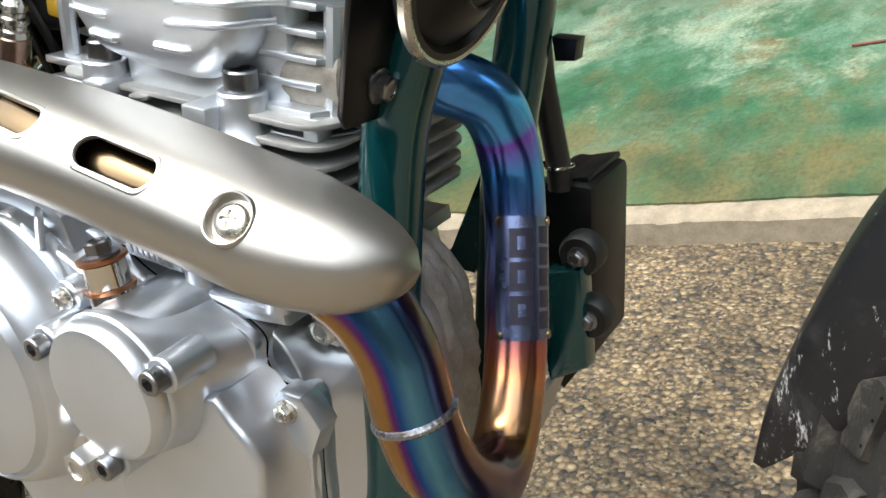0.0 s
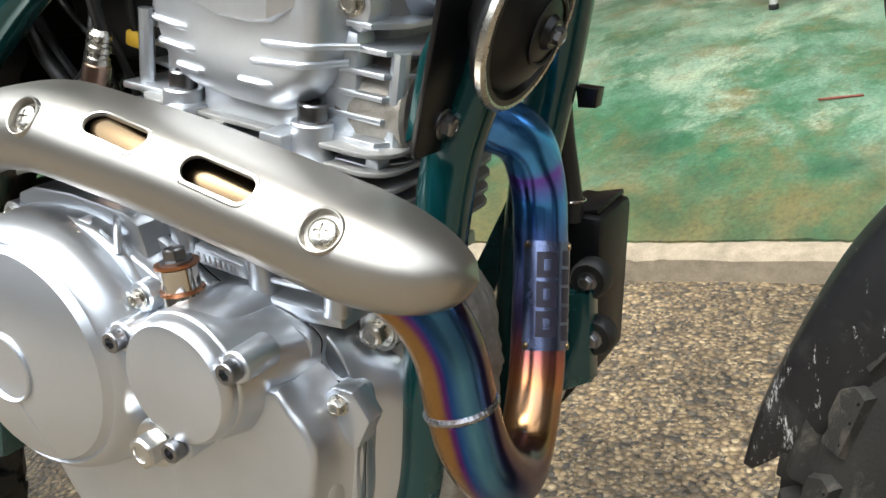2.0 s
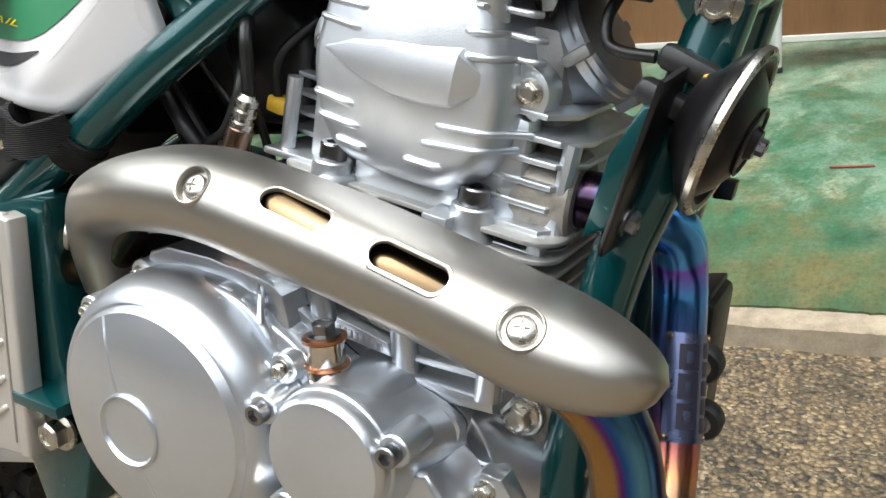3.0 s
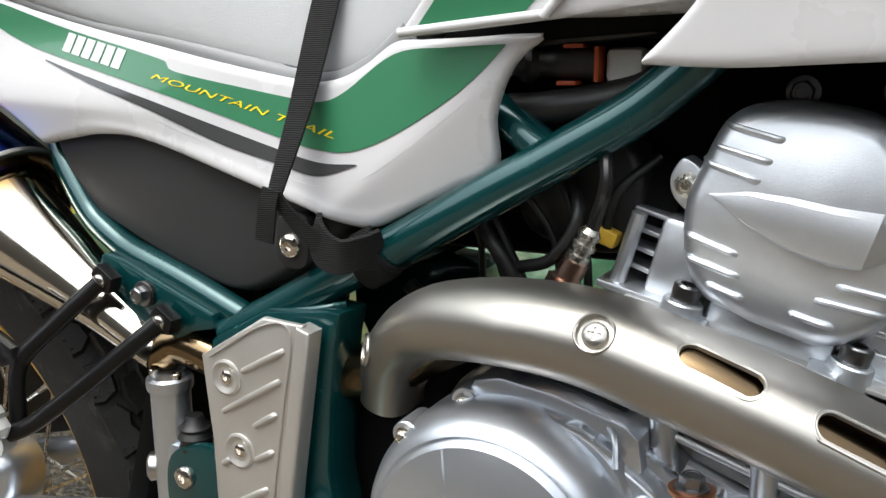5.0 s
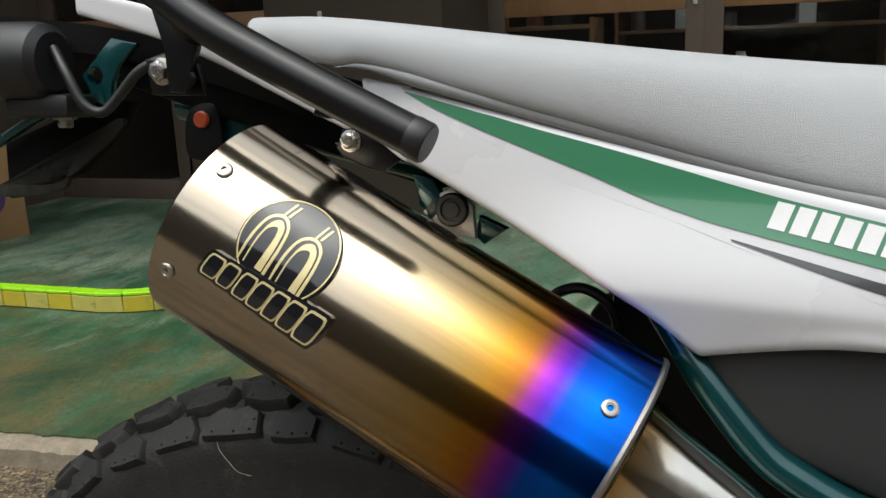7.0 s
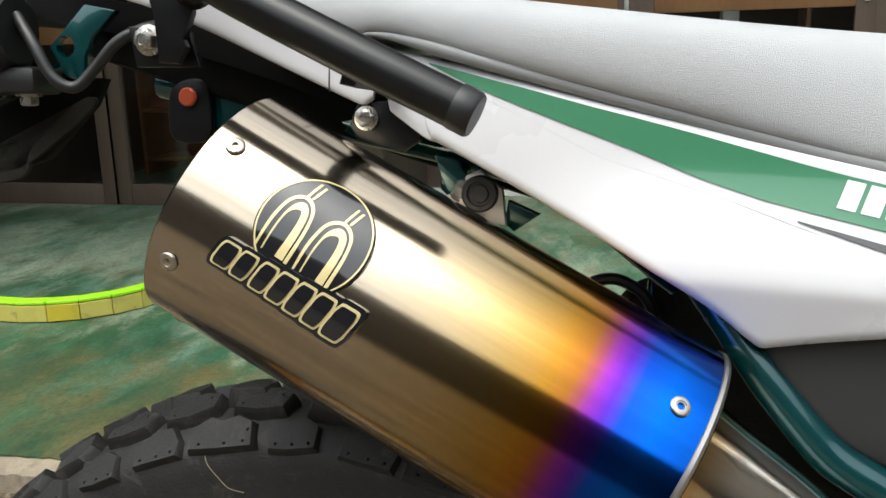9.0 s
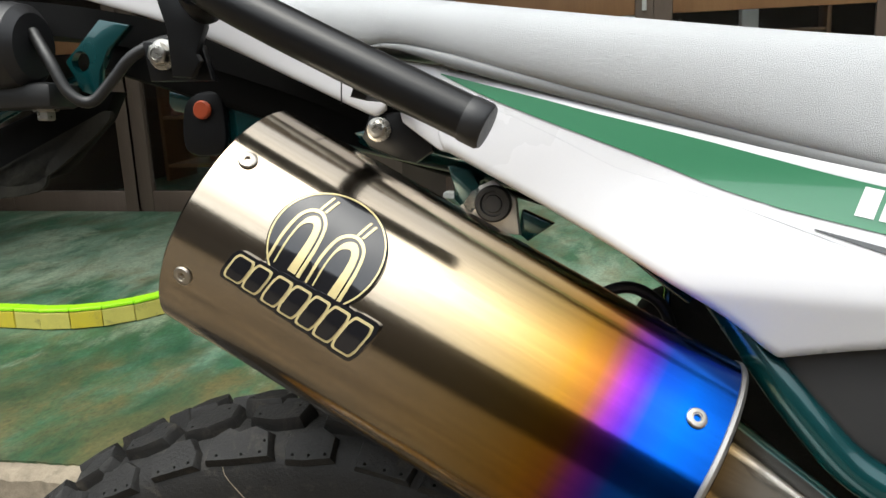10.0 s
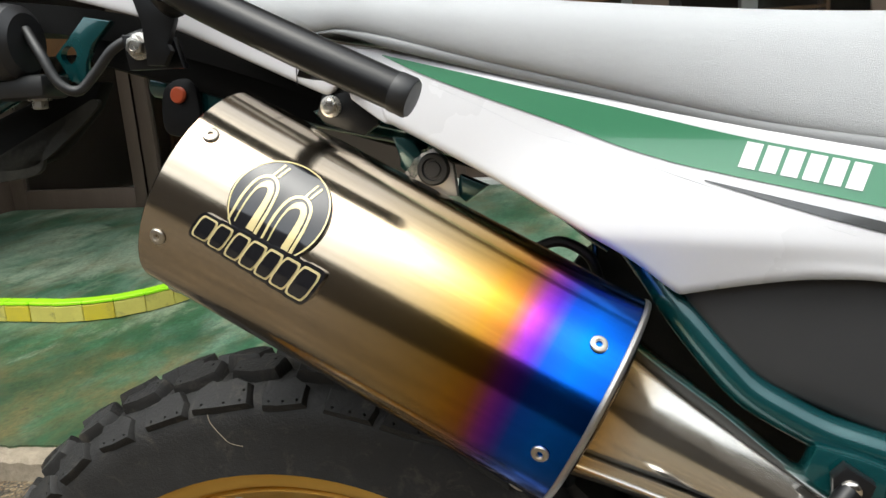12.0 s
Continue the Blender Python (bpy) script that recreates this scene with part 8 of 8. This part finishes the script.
# -- things round the engine --
horn_d = Vector((0.90, -0.04, -0.42)).normalized()
horn = part("horn", lathe([(0.0, -0.020), (0.018, -0.020), (0.024, -0.014), (0.034, -0.008), (0.0375, -0.004), (0.0385, 0.0), (0.0375, 0.002), (0.034, 0.002), (0.032, -0.001), (0.026, 0.004), (0.016, 0.009), (0.008, 0.010), (0.0065, 0.013), (0, 0.013)], 56, frame_at((0.981, -0.067, 0.648), horn_d)), M["black_satin"], bike, "round black horn with a bright rim")
part("horn_rim", lathe([(0.0380, -0.0028), (0.0398, -0.0015), (0.0398, 0.0012), (0.0380, 0.0026), (0.0366, 0.0022)], 56, frame_at((0.981, -0.067, 0.648), horn_d)), M["zinc"], horn, "bright crimped rim")
part("horn_ring", lathe([(0.0150, 0.0088), (0.0162, 0.0100), (0.0150, 0.0105), (0.0140, 0.0098)], 40, frame_at((0.981, -0.067, 0.648), horn_d)), M["black"], horn)
fix("horn_nut", HEX_BOLT, M["dark_bolt"], horn, Vector((0.981, -0.067, 0.648)) + horn_d * 0.012, horn_d, 0.7)
HB = frame_at((0.9355, -0.0745, 0.6085), (0.93, 0, -0.37), (0, -1, 0))
part("horn_bracket", slab([(-0.022, -0.012), (-0.018, -0.016), (0.018, -0.014), (0.022, -0.008), (0.024, 0.070), (-0.014, 0.074), (-0.022, 0.02)], -0.0005, 0.0025, 0.0008, HB @ Matrix(((1, 0, 0, 0), (0, 0, -1, 0), (0, -1, 0, 0), (0, 0, 0, 1)))), M["black_satin"], horn, "black steel horn bracket")
fix("bracket_bolt", HEX_BOLT, M["dark_bolt"], horn, HB @ Vector((0, 0, 0.0006)), (0.93, 0, -0.37), 0.95, 0.2)
part("connector", rbox((0.030, 0.013, 0.012), 0.004, pose(0.962, -0.058, 0.676, 0, 30, 0)), M["black"], horn)
part("connector", rbox((0.030, 0.013, 0.012), 0.004, pose(0.953, -0.064, 0.662, 0, 30, 0)), M["black"], horn)
for x, z in ((0.974, 0.668), (0.966, 0.651)):
    part("terminal", rbox((0.010, 0.010, 0.009), 0.001, pose(x, -0.066, z, 0, 18, 0)), M["amber"], horn, "amber terminal sleeve")
part("horn_wire", tube([(0.946, -0.056, 0.681), (0.930, -0.055, 0.684), (0.922, -0.052, 0.689), (0.921, -0.047, 0.700), (0.928, -0.040, 0.714), (0.935, -0.03, 0.73)], 0.0030, 12, 40), M["wire"], horn, "black taped wiring")

sens = part("exhaust_sensor", lathe([(0.0, -0.012), (0.009, -0.012), (0.009, -0.004), (0.0115, -0.004), (0.0100, -0.003, 6), (0.0100, 0.006, 6), (0.0082, 0.007), (0.0080, 0.019), (0.0066, 0.020), (0, 0.020)], 24, frame_at((0.6945, -0.068, 0.6345), (0.42, 0.05, 0.90))), M["sensor"], bike, "brown tinted exhaust sensor")
part("sensor_cap", lathe([(0.0069, 0.0190), (0.0071, 0.0205), (0.0071, 0.0230), (0.0058, 0.0240), (0.0058, 0.0262), (0.0071, 0.0272), (0.0071, 0.0300), (0.0058, 0.0310), (0.0058, 0.0332), (0.0068, 0.0342), (0.0068, 0.0372), (0.0045, 0.0402), (0, 0.0412)], 24, frame_at((0.6945, -0.068, 0.6345), (0.42, 0.05, 0.90))), M["zinc"], sens, "bright ridged cap")
part("sensor_lead", tube([(0.7115, -0.066, 0.6705), (0.722, -0.075, 0.700), (0.712, -0.06, 0.722), (0.69, -0.05, 0.73)], 0.004, 10, 20), M["wire"], sens)
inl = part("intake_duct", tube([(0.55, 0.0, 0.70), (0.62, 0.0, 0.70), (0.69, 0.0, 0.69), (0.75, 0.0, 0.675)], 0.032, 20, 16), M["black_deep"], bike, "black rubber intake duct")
part("throttle_body", pillow(rounded([(0.655, 0.66), (0.72, 0.65), (0.735, 0.70), (0.70, 0.735), (0.65, 0.72)], 40), 0.03, -0.038, 0.2, 0.003, 6), M["black"], inl, "dark throttle body")
for pts, r in (([(0.62, -0.03, 0.735), (0.68, -0.05, 0.738), (0.73, -0.045, 0.748), (0.78, -0.03, 0.775)], 0.0105), ([(0.60, -0.03, 0.69), (0.64, -0.055, 0.66), (0.66, -0.05, 0.62), (0.64, -0.04, 0.59)], 0.005), ([(0.69, -0.045, 0.70), (0.70, -0.06, 0.675), (0.685, -0.06, 0.65), (0.66, -0.05, 0.64)], 0.004), ([(0.74, -0.03, 0.71), (0.72, -0.045, 0.69), (0.71, -0.04, 0.66)], 0.003), ([(0.58, -0.05, 0.62), (0.62, -0.06, 0.60), (0.66, -0.055, 0.61), (0.72, -0.05, 0.60), (0.75, -0.04, 0.62)], 0.0055)):
    part("hose", tube(pts, r, 14, 30), M["hose"], inl)
for k in range(5):
    x0 = 0.60 + 0.018 * k
    part("cable", tube([(x0, -0.030 - 0.004 * (k % 3), 0.735), (x0 + 0.012 * math.sin(k * 2.1), -0.046, 0.700), (x0 + 0.020 + 0.010 * math.cos(k * 1.7), -0.050 + 0.006 * (k % 2), 0.662), (x0 + 0.030, -0.040, 0.625 - 0.006 * (k % 3))], 0.0022 + 0.0006 * (k % 3), 8, 24), M["hose"], inl)
part("plug", rbox((0.014, 0.012, 0.010), 0.002, pose(0.7125, -0.040, 0.662, 0, 20, 0)), M["amber"], inl, "yellow wiring plug")
part("fuel_valve", rbox((0.022, 0.02, 0.020), 0.004, Matrix.Translation((0.722, -0.040, 0.762))), M["grey_metal"], inl, "grey fuel fitting")
part("fuel_tray", rbox((0.075, 0.03, 0.014), 0.004, pose(0.705, -0.040, 0.782, 0, -4, 0)), M["black"], inl)
part("fuel_knob", lathe([(0.006, -0.008), (0.011, -0.006), (0.011, 0.0), (0.008, 0.003), (0.008, 0.008), (0, 0.009)], 20, frame_at((0.662, -0.050, 0.764), (-0.7, -0.7, 0.1))), M["hose"], inl)
part("fuel_coupling", tube([(0.664, -0.046, 0.764), (0.678, -0.046, 0.764), (0.684, -0.046, 0.764), (0.708, -0.046, 0.763)], lambda q: 0.0085 if q < 0.4 else 0.0098, 18, 16), M["black"], inl)
for x, z, sx in ((0.694, 0.7735, 0.012), (0.690, 0.7525, 0.012), (0.708, 0.763, 0.003)):
    part("clip", rbox((sx, 0.012, 0.0025 if sx > 0.01 else 0.020), 0.0008, Matrix.Translation((x, -0.050, z))), M["orange"], inl, "orange locking clip")
# added near-black boxes that fill the shaded gaps behind engine and tank
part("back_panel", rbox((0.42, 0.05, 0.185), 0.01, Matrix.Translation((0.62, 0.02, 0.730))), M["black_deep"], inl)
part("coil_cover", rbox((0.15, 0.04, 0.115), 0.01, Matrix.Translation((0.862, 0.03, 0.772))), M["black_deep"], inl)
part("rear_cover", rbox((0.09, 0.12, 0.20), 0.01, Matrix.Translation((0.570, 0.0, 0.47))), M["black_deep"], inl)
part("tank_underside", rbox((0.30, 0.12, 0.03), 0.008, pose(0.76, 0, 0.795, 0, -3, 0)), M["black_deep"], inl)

# canister on the far side, its holder and the skid plate
can = part("canister", rbox((0.038, 0.065, 0.120), 0.006, pose(0.912, 0.140, 0.450, 0, 8, 0)), M["black_can"], bike, "black plastic canister in a teal holder")
part("canister_hood", slab([(0.905, 0.504), (0.918, 0.509), (0.934, 0.505), (0.934, 0.488), (0.917, 0.395), (0.898, 0.365), (0.868, 0.330), (0.856, 0.344), (0.885, 0.40), (0.898, 0.45)], 0.166, 0.171, 0.001), M["black_can"], can, "black folded steel hood")
part("hood_flange", slab([(0.930, 0.507), (0.936, 0.504), (0.934, 0.486), (0.917, 0.394), (0.898, 0.364), (0.892, 0.368), (0.911, 0.398), (0.928, 0.488)], 0.150, 0.168, 0.001), M["black_can"], can)
part("hood_top", rbox((0.032, 0.055, 0.004), 0.001, pose(0.918, 0.142, 0.508, 0, -6, 0)), M["black_can"], can)
part("holder", slab([(0.905, 0.462), (0.938, 0.466), (0.932, 0.400), (0.905, 0.388)], 0.078, 0.096, 0.003), M["frame_green"], can, "teal painted holder")
for z in (0.471, 0.430):
    part("bush", lathe([(0.0135, -0.006), (0.0135, 0.004), (0.0115, 0.007), (0, 0.007)], 28, Matrix.Translation((0.934, 0.092, z)) @ CENTER), M["hose"], can)
    fix("bolt", HEX_BOLT, M["dark_bolt"], can, (0.934, 0.085, z), size=0.85)
part("hose", tube([(0.917, 0.110, 0.505), (0.918, 0.110, 0.520), (0.918, 0.108, 0.545), (0.921, 0.100, 0.585), (0.935, 0.085, 0.64)], 0.0075, 14, 30), M["hose"], can)
part("clip", tube([(0.909, 0.110, 0.520), (0.914, 0.1015, 0.521), (0.922, 0.1015, 0.520), (0.927, 0.110, 0.519), (0.922, 0.1185, 0.519), (0.914, 0.1185, 0.520), (0.909, 0.110, 0.522), (0.906, 0.1, 0.527)], 0.0011, 8, 48), M["chrome"], can, "bright spring clip")
part("tank_lug", slab([(0.944, 0.601), (0.958, 0.598), (0.955, 0.587), (0.944, 0.588)], 0.070, 0.082, 0.001), M["black_satin"], can)
skid = part("skid_plate", ruled([(0.70, 0.335), (0.80, 0.347), (0.85, 0.365), (0.898, 0.384)], [(0.70, 0.300), (0.81, 0.308), (0.87, 0.335), (0.902, 0.372)], lambda x, z, s, v: -0.070, 0.004, 30, 6), M["alu_plate"], bike, "pale aluminium skid plate")
part("skid_front", slab([(0.899, 0.385), (0.903, 0.383), (0.875, 0.330), (0.82, 0.303), (0.70, 0.295), (0.70, 0.300), (0.818, 0.308), (0.870, 0.336)], -0.066, 0.115, 0.0005), M["alu_plate"], skid)

# front mudguard and fork leg
FA = [(1.048, 0.407), (1.058, 0.443), (1.077, 0.487), (1.098, 0.527), (1.120, 0.557), (1.130, 0.575), (1.128, 0.590), (1.150, 0.605), (1.25, 0.64), (1.36, 0.655)]
FB = [(1.050, 0.407), (1.072, 0.428), (1.092, 0.446), (1.113, 0.476), (1.135, 0.503), (1.155, 0.528), (1.18, 0.55), (1.22, 0.58), (1.28, 0.61), (1.36, 0.63)]


def fender_mesh():
    """A shell: a narrow tip that widens upwards, arched across."""
    bm = bmesh.new()
    n = 70
    a = spline([(x, 0, z) for x, z in FA], n)
    b = spline([(x, 0, z) for x, z in FB], n)
    rings = []
    for i in range(n):
        s = i / (n - 1)
        half = 0.0025 + 0.0505 * min(1, s / 0.55) ** 0.8
        outer, inner = [], []
        for k in range(17):
            v = -1 + 2 * k / 16
            g = abs(v)
            if g < 0.4:
                d, e = 0.07 * (g / 0.4) ** 2, 0.62 * g / 0.4
            else:
                q = (g - 0.4) / 0.6
                d, e = 0.07 + 0.93 * q, 0.62 + 0.38 * math.sin(q * math.pi / 2)
            p = a[i].lerp(b[i], d)
            y = half * math.copysign(e, v)
            outer.append(bm.verts.new((p.x, y, p.z)))
        for k in range(16, -1, -1):
            c = outer[k].co
            q = Vector((c.x, c.y * 0.94, c.z)) + Vector((0.003, 0, -0.002))
            inner.append(bm.verts.new(q))
        rings.append(outer + inner)
    k = len(rings[0])
    for p, q in zip(rings, rings[1:]):
        for j in range(k):
            bm.faces.new((p[j], p[(j + 1) % k], q[(j + 1) % k], q[j]))
    bm.faces.new(rings[0])
    bm.faces.new(rings[-1][::-1])
    return bm


M["fender"] = surface("scuffed_black_plastic", (0.012, 0.012, 0.013), (0.008, 0.008, 0.009), 0.40, 0, 1500, 30, 0.2, 2000, dirt=(0.16, 0.16, 0.155), dirt_amount=0.22, spec=0.35)


def scuffs(mat):
    """Pale scratches and chips, thicker towards the tip."""
    t = mat.node_tree
    b = t.nodes["Principled BSDF"]
    src = b.inputs["Base Color"].links[0].from_socket
    c = t.nodes.new("ShaderNodeTexCoord")
    mp = t.nodes.new("ShaderNodeMapping")
    mp.inputs["Scale"].default_value = (260, 120, 90)
    mp.inputs["Rotation"].default_value = (0, radians(-30), 0)
    n = t.nodes.new("ShaderNodeTexNoise")
    n.inputs["Scale"].default_value = 1.0
    n.inputs["Detail"].default_value = 9.0
    n.inputs["Roughness"].default_value = 0.72
    sx = t.nodes.new("ShaderNodeSeparateXYZ")
    mr = t.nodes.new("ShaderNodeMapRange")
    mr.inputs["From Min"].default_value, mr.inputs["From Max"].default_value = 0.41, 0.60
    mr.inputs["To Min"].default_value, mr.inputs["To Max"].default_value = 0.11, -0.03
    ad = t.nodes.new("ShaderNodeMath")
    r = t.nodes.new("ShaderNodeValToRGB")
    r.color_ramp.elements[0].position, r.color_ramp.elements[1].position = 0.66, 0.73
    mx = t.nodes.new("ShaderNodeMix")
    mx.data_type = "RGBA"
    mx.inputs[7].default_value = (0.42, 0.42, 0.41, 1)
    t.links.new(c.outputs["Object"], mp.inputs["Vector"])
    t.links.new(mp.outputs[0], n.inputs["Vector"])
    t.links.new(c.outputs["Object"], sx.inputs[0])
    t.links.new(sx.outputs[2], mr.inputs["Value"])
    t.links.new(n.outputs[0], ad.inputs[0])
    t.links.new(mr.outputs[0], ad.inputs[1])
    t.links.new(ad.outputs[0], r.inputs[0])
    t.links.new(r.outputs[0], mx.inputs[0])
    t.links.new(src, mx.inputs[6])
    t.links.new(mx.outputs[2], b.inputs["Base Color"])


scuffs(M["fender"])
fender = part("front_fender", fender_mesh(), M["fender"], bike, "scuffed black plastic front mudguard", None, 60)
part("cable", tube([(1.143, -0.018, 0.586), (1.130, -0.018, 0.600), (1.122, -0.018, 0.622), (1.119, -0.012, 0.66), (1.125, 0.0, 0.72)], 0.0065, 14, 24), M["hose"], fender, "black cable sleeve")
for sgn in (-1, 1):
    part("fork_leg", tube([(1.415, 0.095 * sgn, 0.345), (1.36, 0.095 * sgn, 0.49), (1.22, 0.095 * sgn, 0.86)], 0.021, 18, 8), M["black_satin"], bike, "black fork leg")
part("handlebar", tube([(1.10, -0.38, 1.08), (1.14, -0.2, 1.07), (1.16, 0, 1.03), (1.14, 0.2, 1.07), (1.10, 0.38, 1.08)], 0.011, 14, 30), M["black_satin"], bike, "black handlebar")
part("side_stand", tube([(0.60, 0.10, 0.35), (0.62, 0.17, 0.18), (0.63, 0.235, 0.036)], 0.011, 14, 8), M["black_satin"], bike, "black side stand")

# -- tie-down strap round the frame --
strap = tagged(new("tie_down_strap"), "black nylon tie-down strap knotted round the frame tube", "strap")
strap.matrix_basis = LEAN_M
part("webbing", ribbon([(0.527, -0.024, 0.885), (0.530, -0.048, 0.842), (0.5325, -0.074, 0.792), (0.5345, -0.100, 0.742), (0.5345, -0.1215, 0.704), (0.5340, -0.130, 0.688)], lambda s: 0.0225 - 0.0110 * max(0.0, (s - 0.45) / 0.55) ** 1.6, (1.0, -0.1, -0.1), 0.0018, 60), M["webbing"], strap)
part("tail_end", ribbon([(0.5330, -0.1315, 0.692), (0.5300, -0.1320, 0.680), (0.5270, -0.1305, 0.670), (0.5235, -0.1285, 0.659)], 0.0125, (1, 0.1, 0.3), 0.0020, 20), M["webbing"], strap)
part("loop", ribbon([(0.5350, -0.1300, 0.690), (0.5385, -0.1275, 0.681), (0.5450, -0.1225, 0.670), (0.5530, -0.1170, 0.660), (0.5600, -0.1125, 0.654)], lambda s: 0.0075 + 0.006 * s, [(1, 0, 0.5), (0.8, 0, 0.7), (0.7, 0, 0.8), (0.6, 0, 0.9), (0.5, 0, 1)], 0.0022, 40), M["webbing"], strap)
part("knot", ribbon([(0.5445, -0.1020, 0.6690), (0.5500, -0.1110, 0.6630), (0.5590, -0.1160, 0.6545), (0.5690, -0.1140, 0.6500), (0.5790, -0.1040, 0.6540), (0.5860, -0.0930, 0.6600)], lambda s: 0.0145 + 0.009 * math.sin(math.pi * s), (0.35, 0, 1), 0.0034, 30), M["webbing"], strap)
TUBE_AT, TUBE_UP, TUBE_ALONG = Vector((0.5760, -0.0782, 0.6482)), Vector((-0.512, 0, 0.859)), Vector((0.859, 0, 0.512))
for name, shift, turn in (("wrap", 0.0, 0.10), ("wrap", -0.006, -0.12)):
    part(name, ribbon([TUBE_AT + TUBE_ALONG * (shift + turn * 0.04 * (k - 5) / 5) + (TUBE_UP * math.cos(0.5 + 0.42 * k) + Vector((0, -1, 0)) * math.sin(0.5 + 0.42 * k)) * (0.0168 + (0.0018 if shift else 0)) for k in range(11)], 0.0200, tuple(TUBE_ALONG), 0.0020, 40), M["webbing"], strap)

# -- tiles of the yellow kerb, last --
tk = tagged(new("tiled_kerb"), "yellow tiled kerb with a fluorescent green top edge", "kerb", "", "structure")
tk.matrix_basis = Matrix.Translation((0, 0, PZ))
line = [Vector((x, y, 0)) for x, y in kerb_line(-4.6, 0, 0.0)]
LEN = [0.0]
for a, b in zip(line, line[1:]):
    LEN.append(LEN[-1] + (b - a).length)


def at_len(d):
    for i in range(len(line) - 1):
        if d <= LEN[i + 1] or i == len(line) - 2:
            g = (d - LEN[i]) / (LEN[i + 1] - LEN[i])
            return line[i].lerp(line[i + 1], g), (line[i + 1] - line[i]).normalized()


tile_me = finish(rbox((0.094, 0.014, 0.053), 0.002, Matrix.Translation((0, 0.007, 0.0275)), None, 1), 30)
tile_me.materials.append(M["tile_yellow"])
tile_pale = tile_me.copy()
tile_pale.materials.clear()
tile_pale.materials.append(M["tile_pale"])
cap_me = finish(rbox((0.094, 0.048, 0.012), 0.003, Matrix.Translation((0, 0.023, 0.062)), None, 1), 30)
cap_me.materials.append(M["neon"])
rnd = random.Random(11)
d = 0.05
while d < min(LEN[-1], LEN[1] + 0.7):
    p, tg = at_len(d)
    q = Matrix.Translation(p) @ Matrix.Rotation(math.atan2(tg.y, tg.x), 4, "Z") @ Matrix.Rotation(rnd.uniform(-0.01, 0.01), 4, "Y")
    part("tile", tile_pale if rnd.random() < 0.45 else tile_me, None, tk, "", q)
    part("cap_tile", cap_me, None, tk, "", q)
    d += 0.097
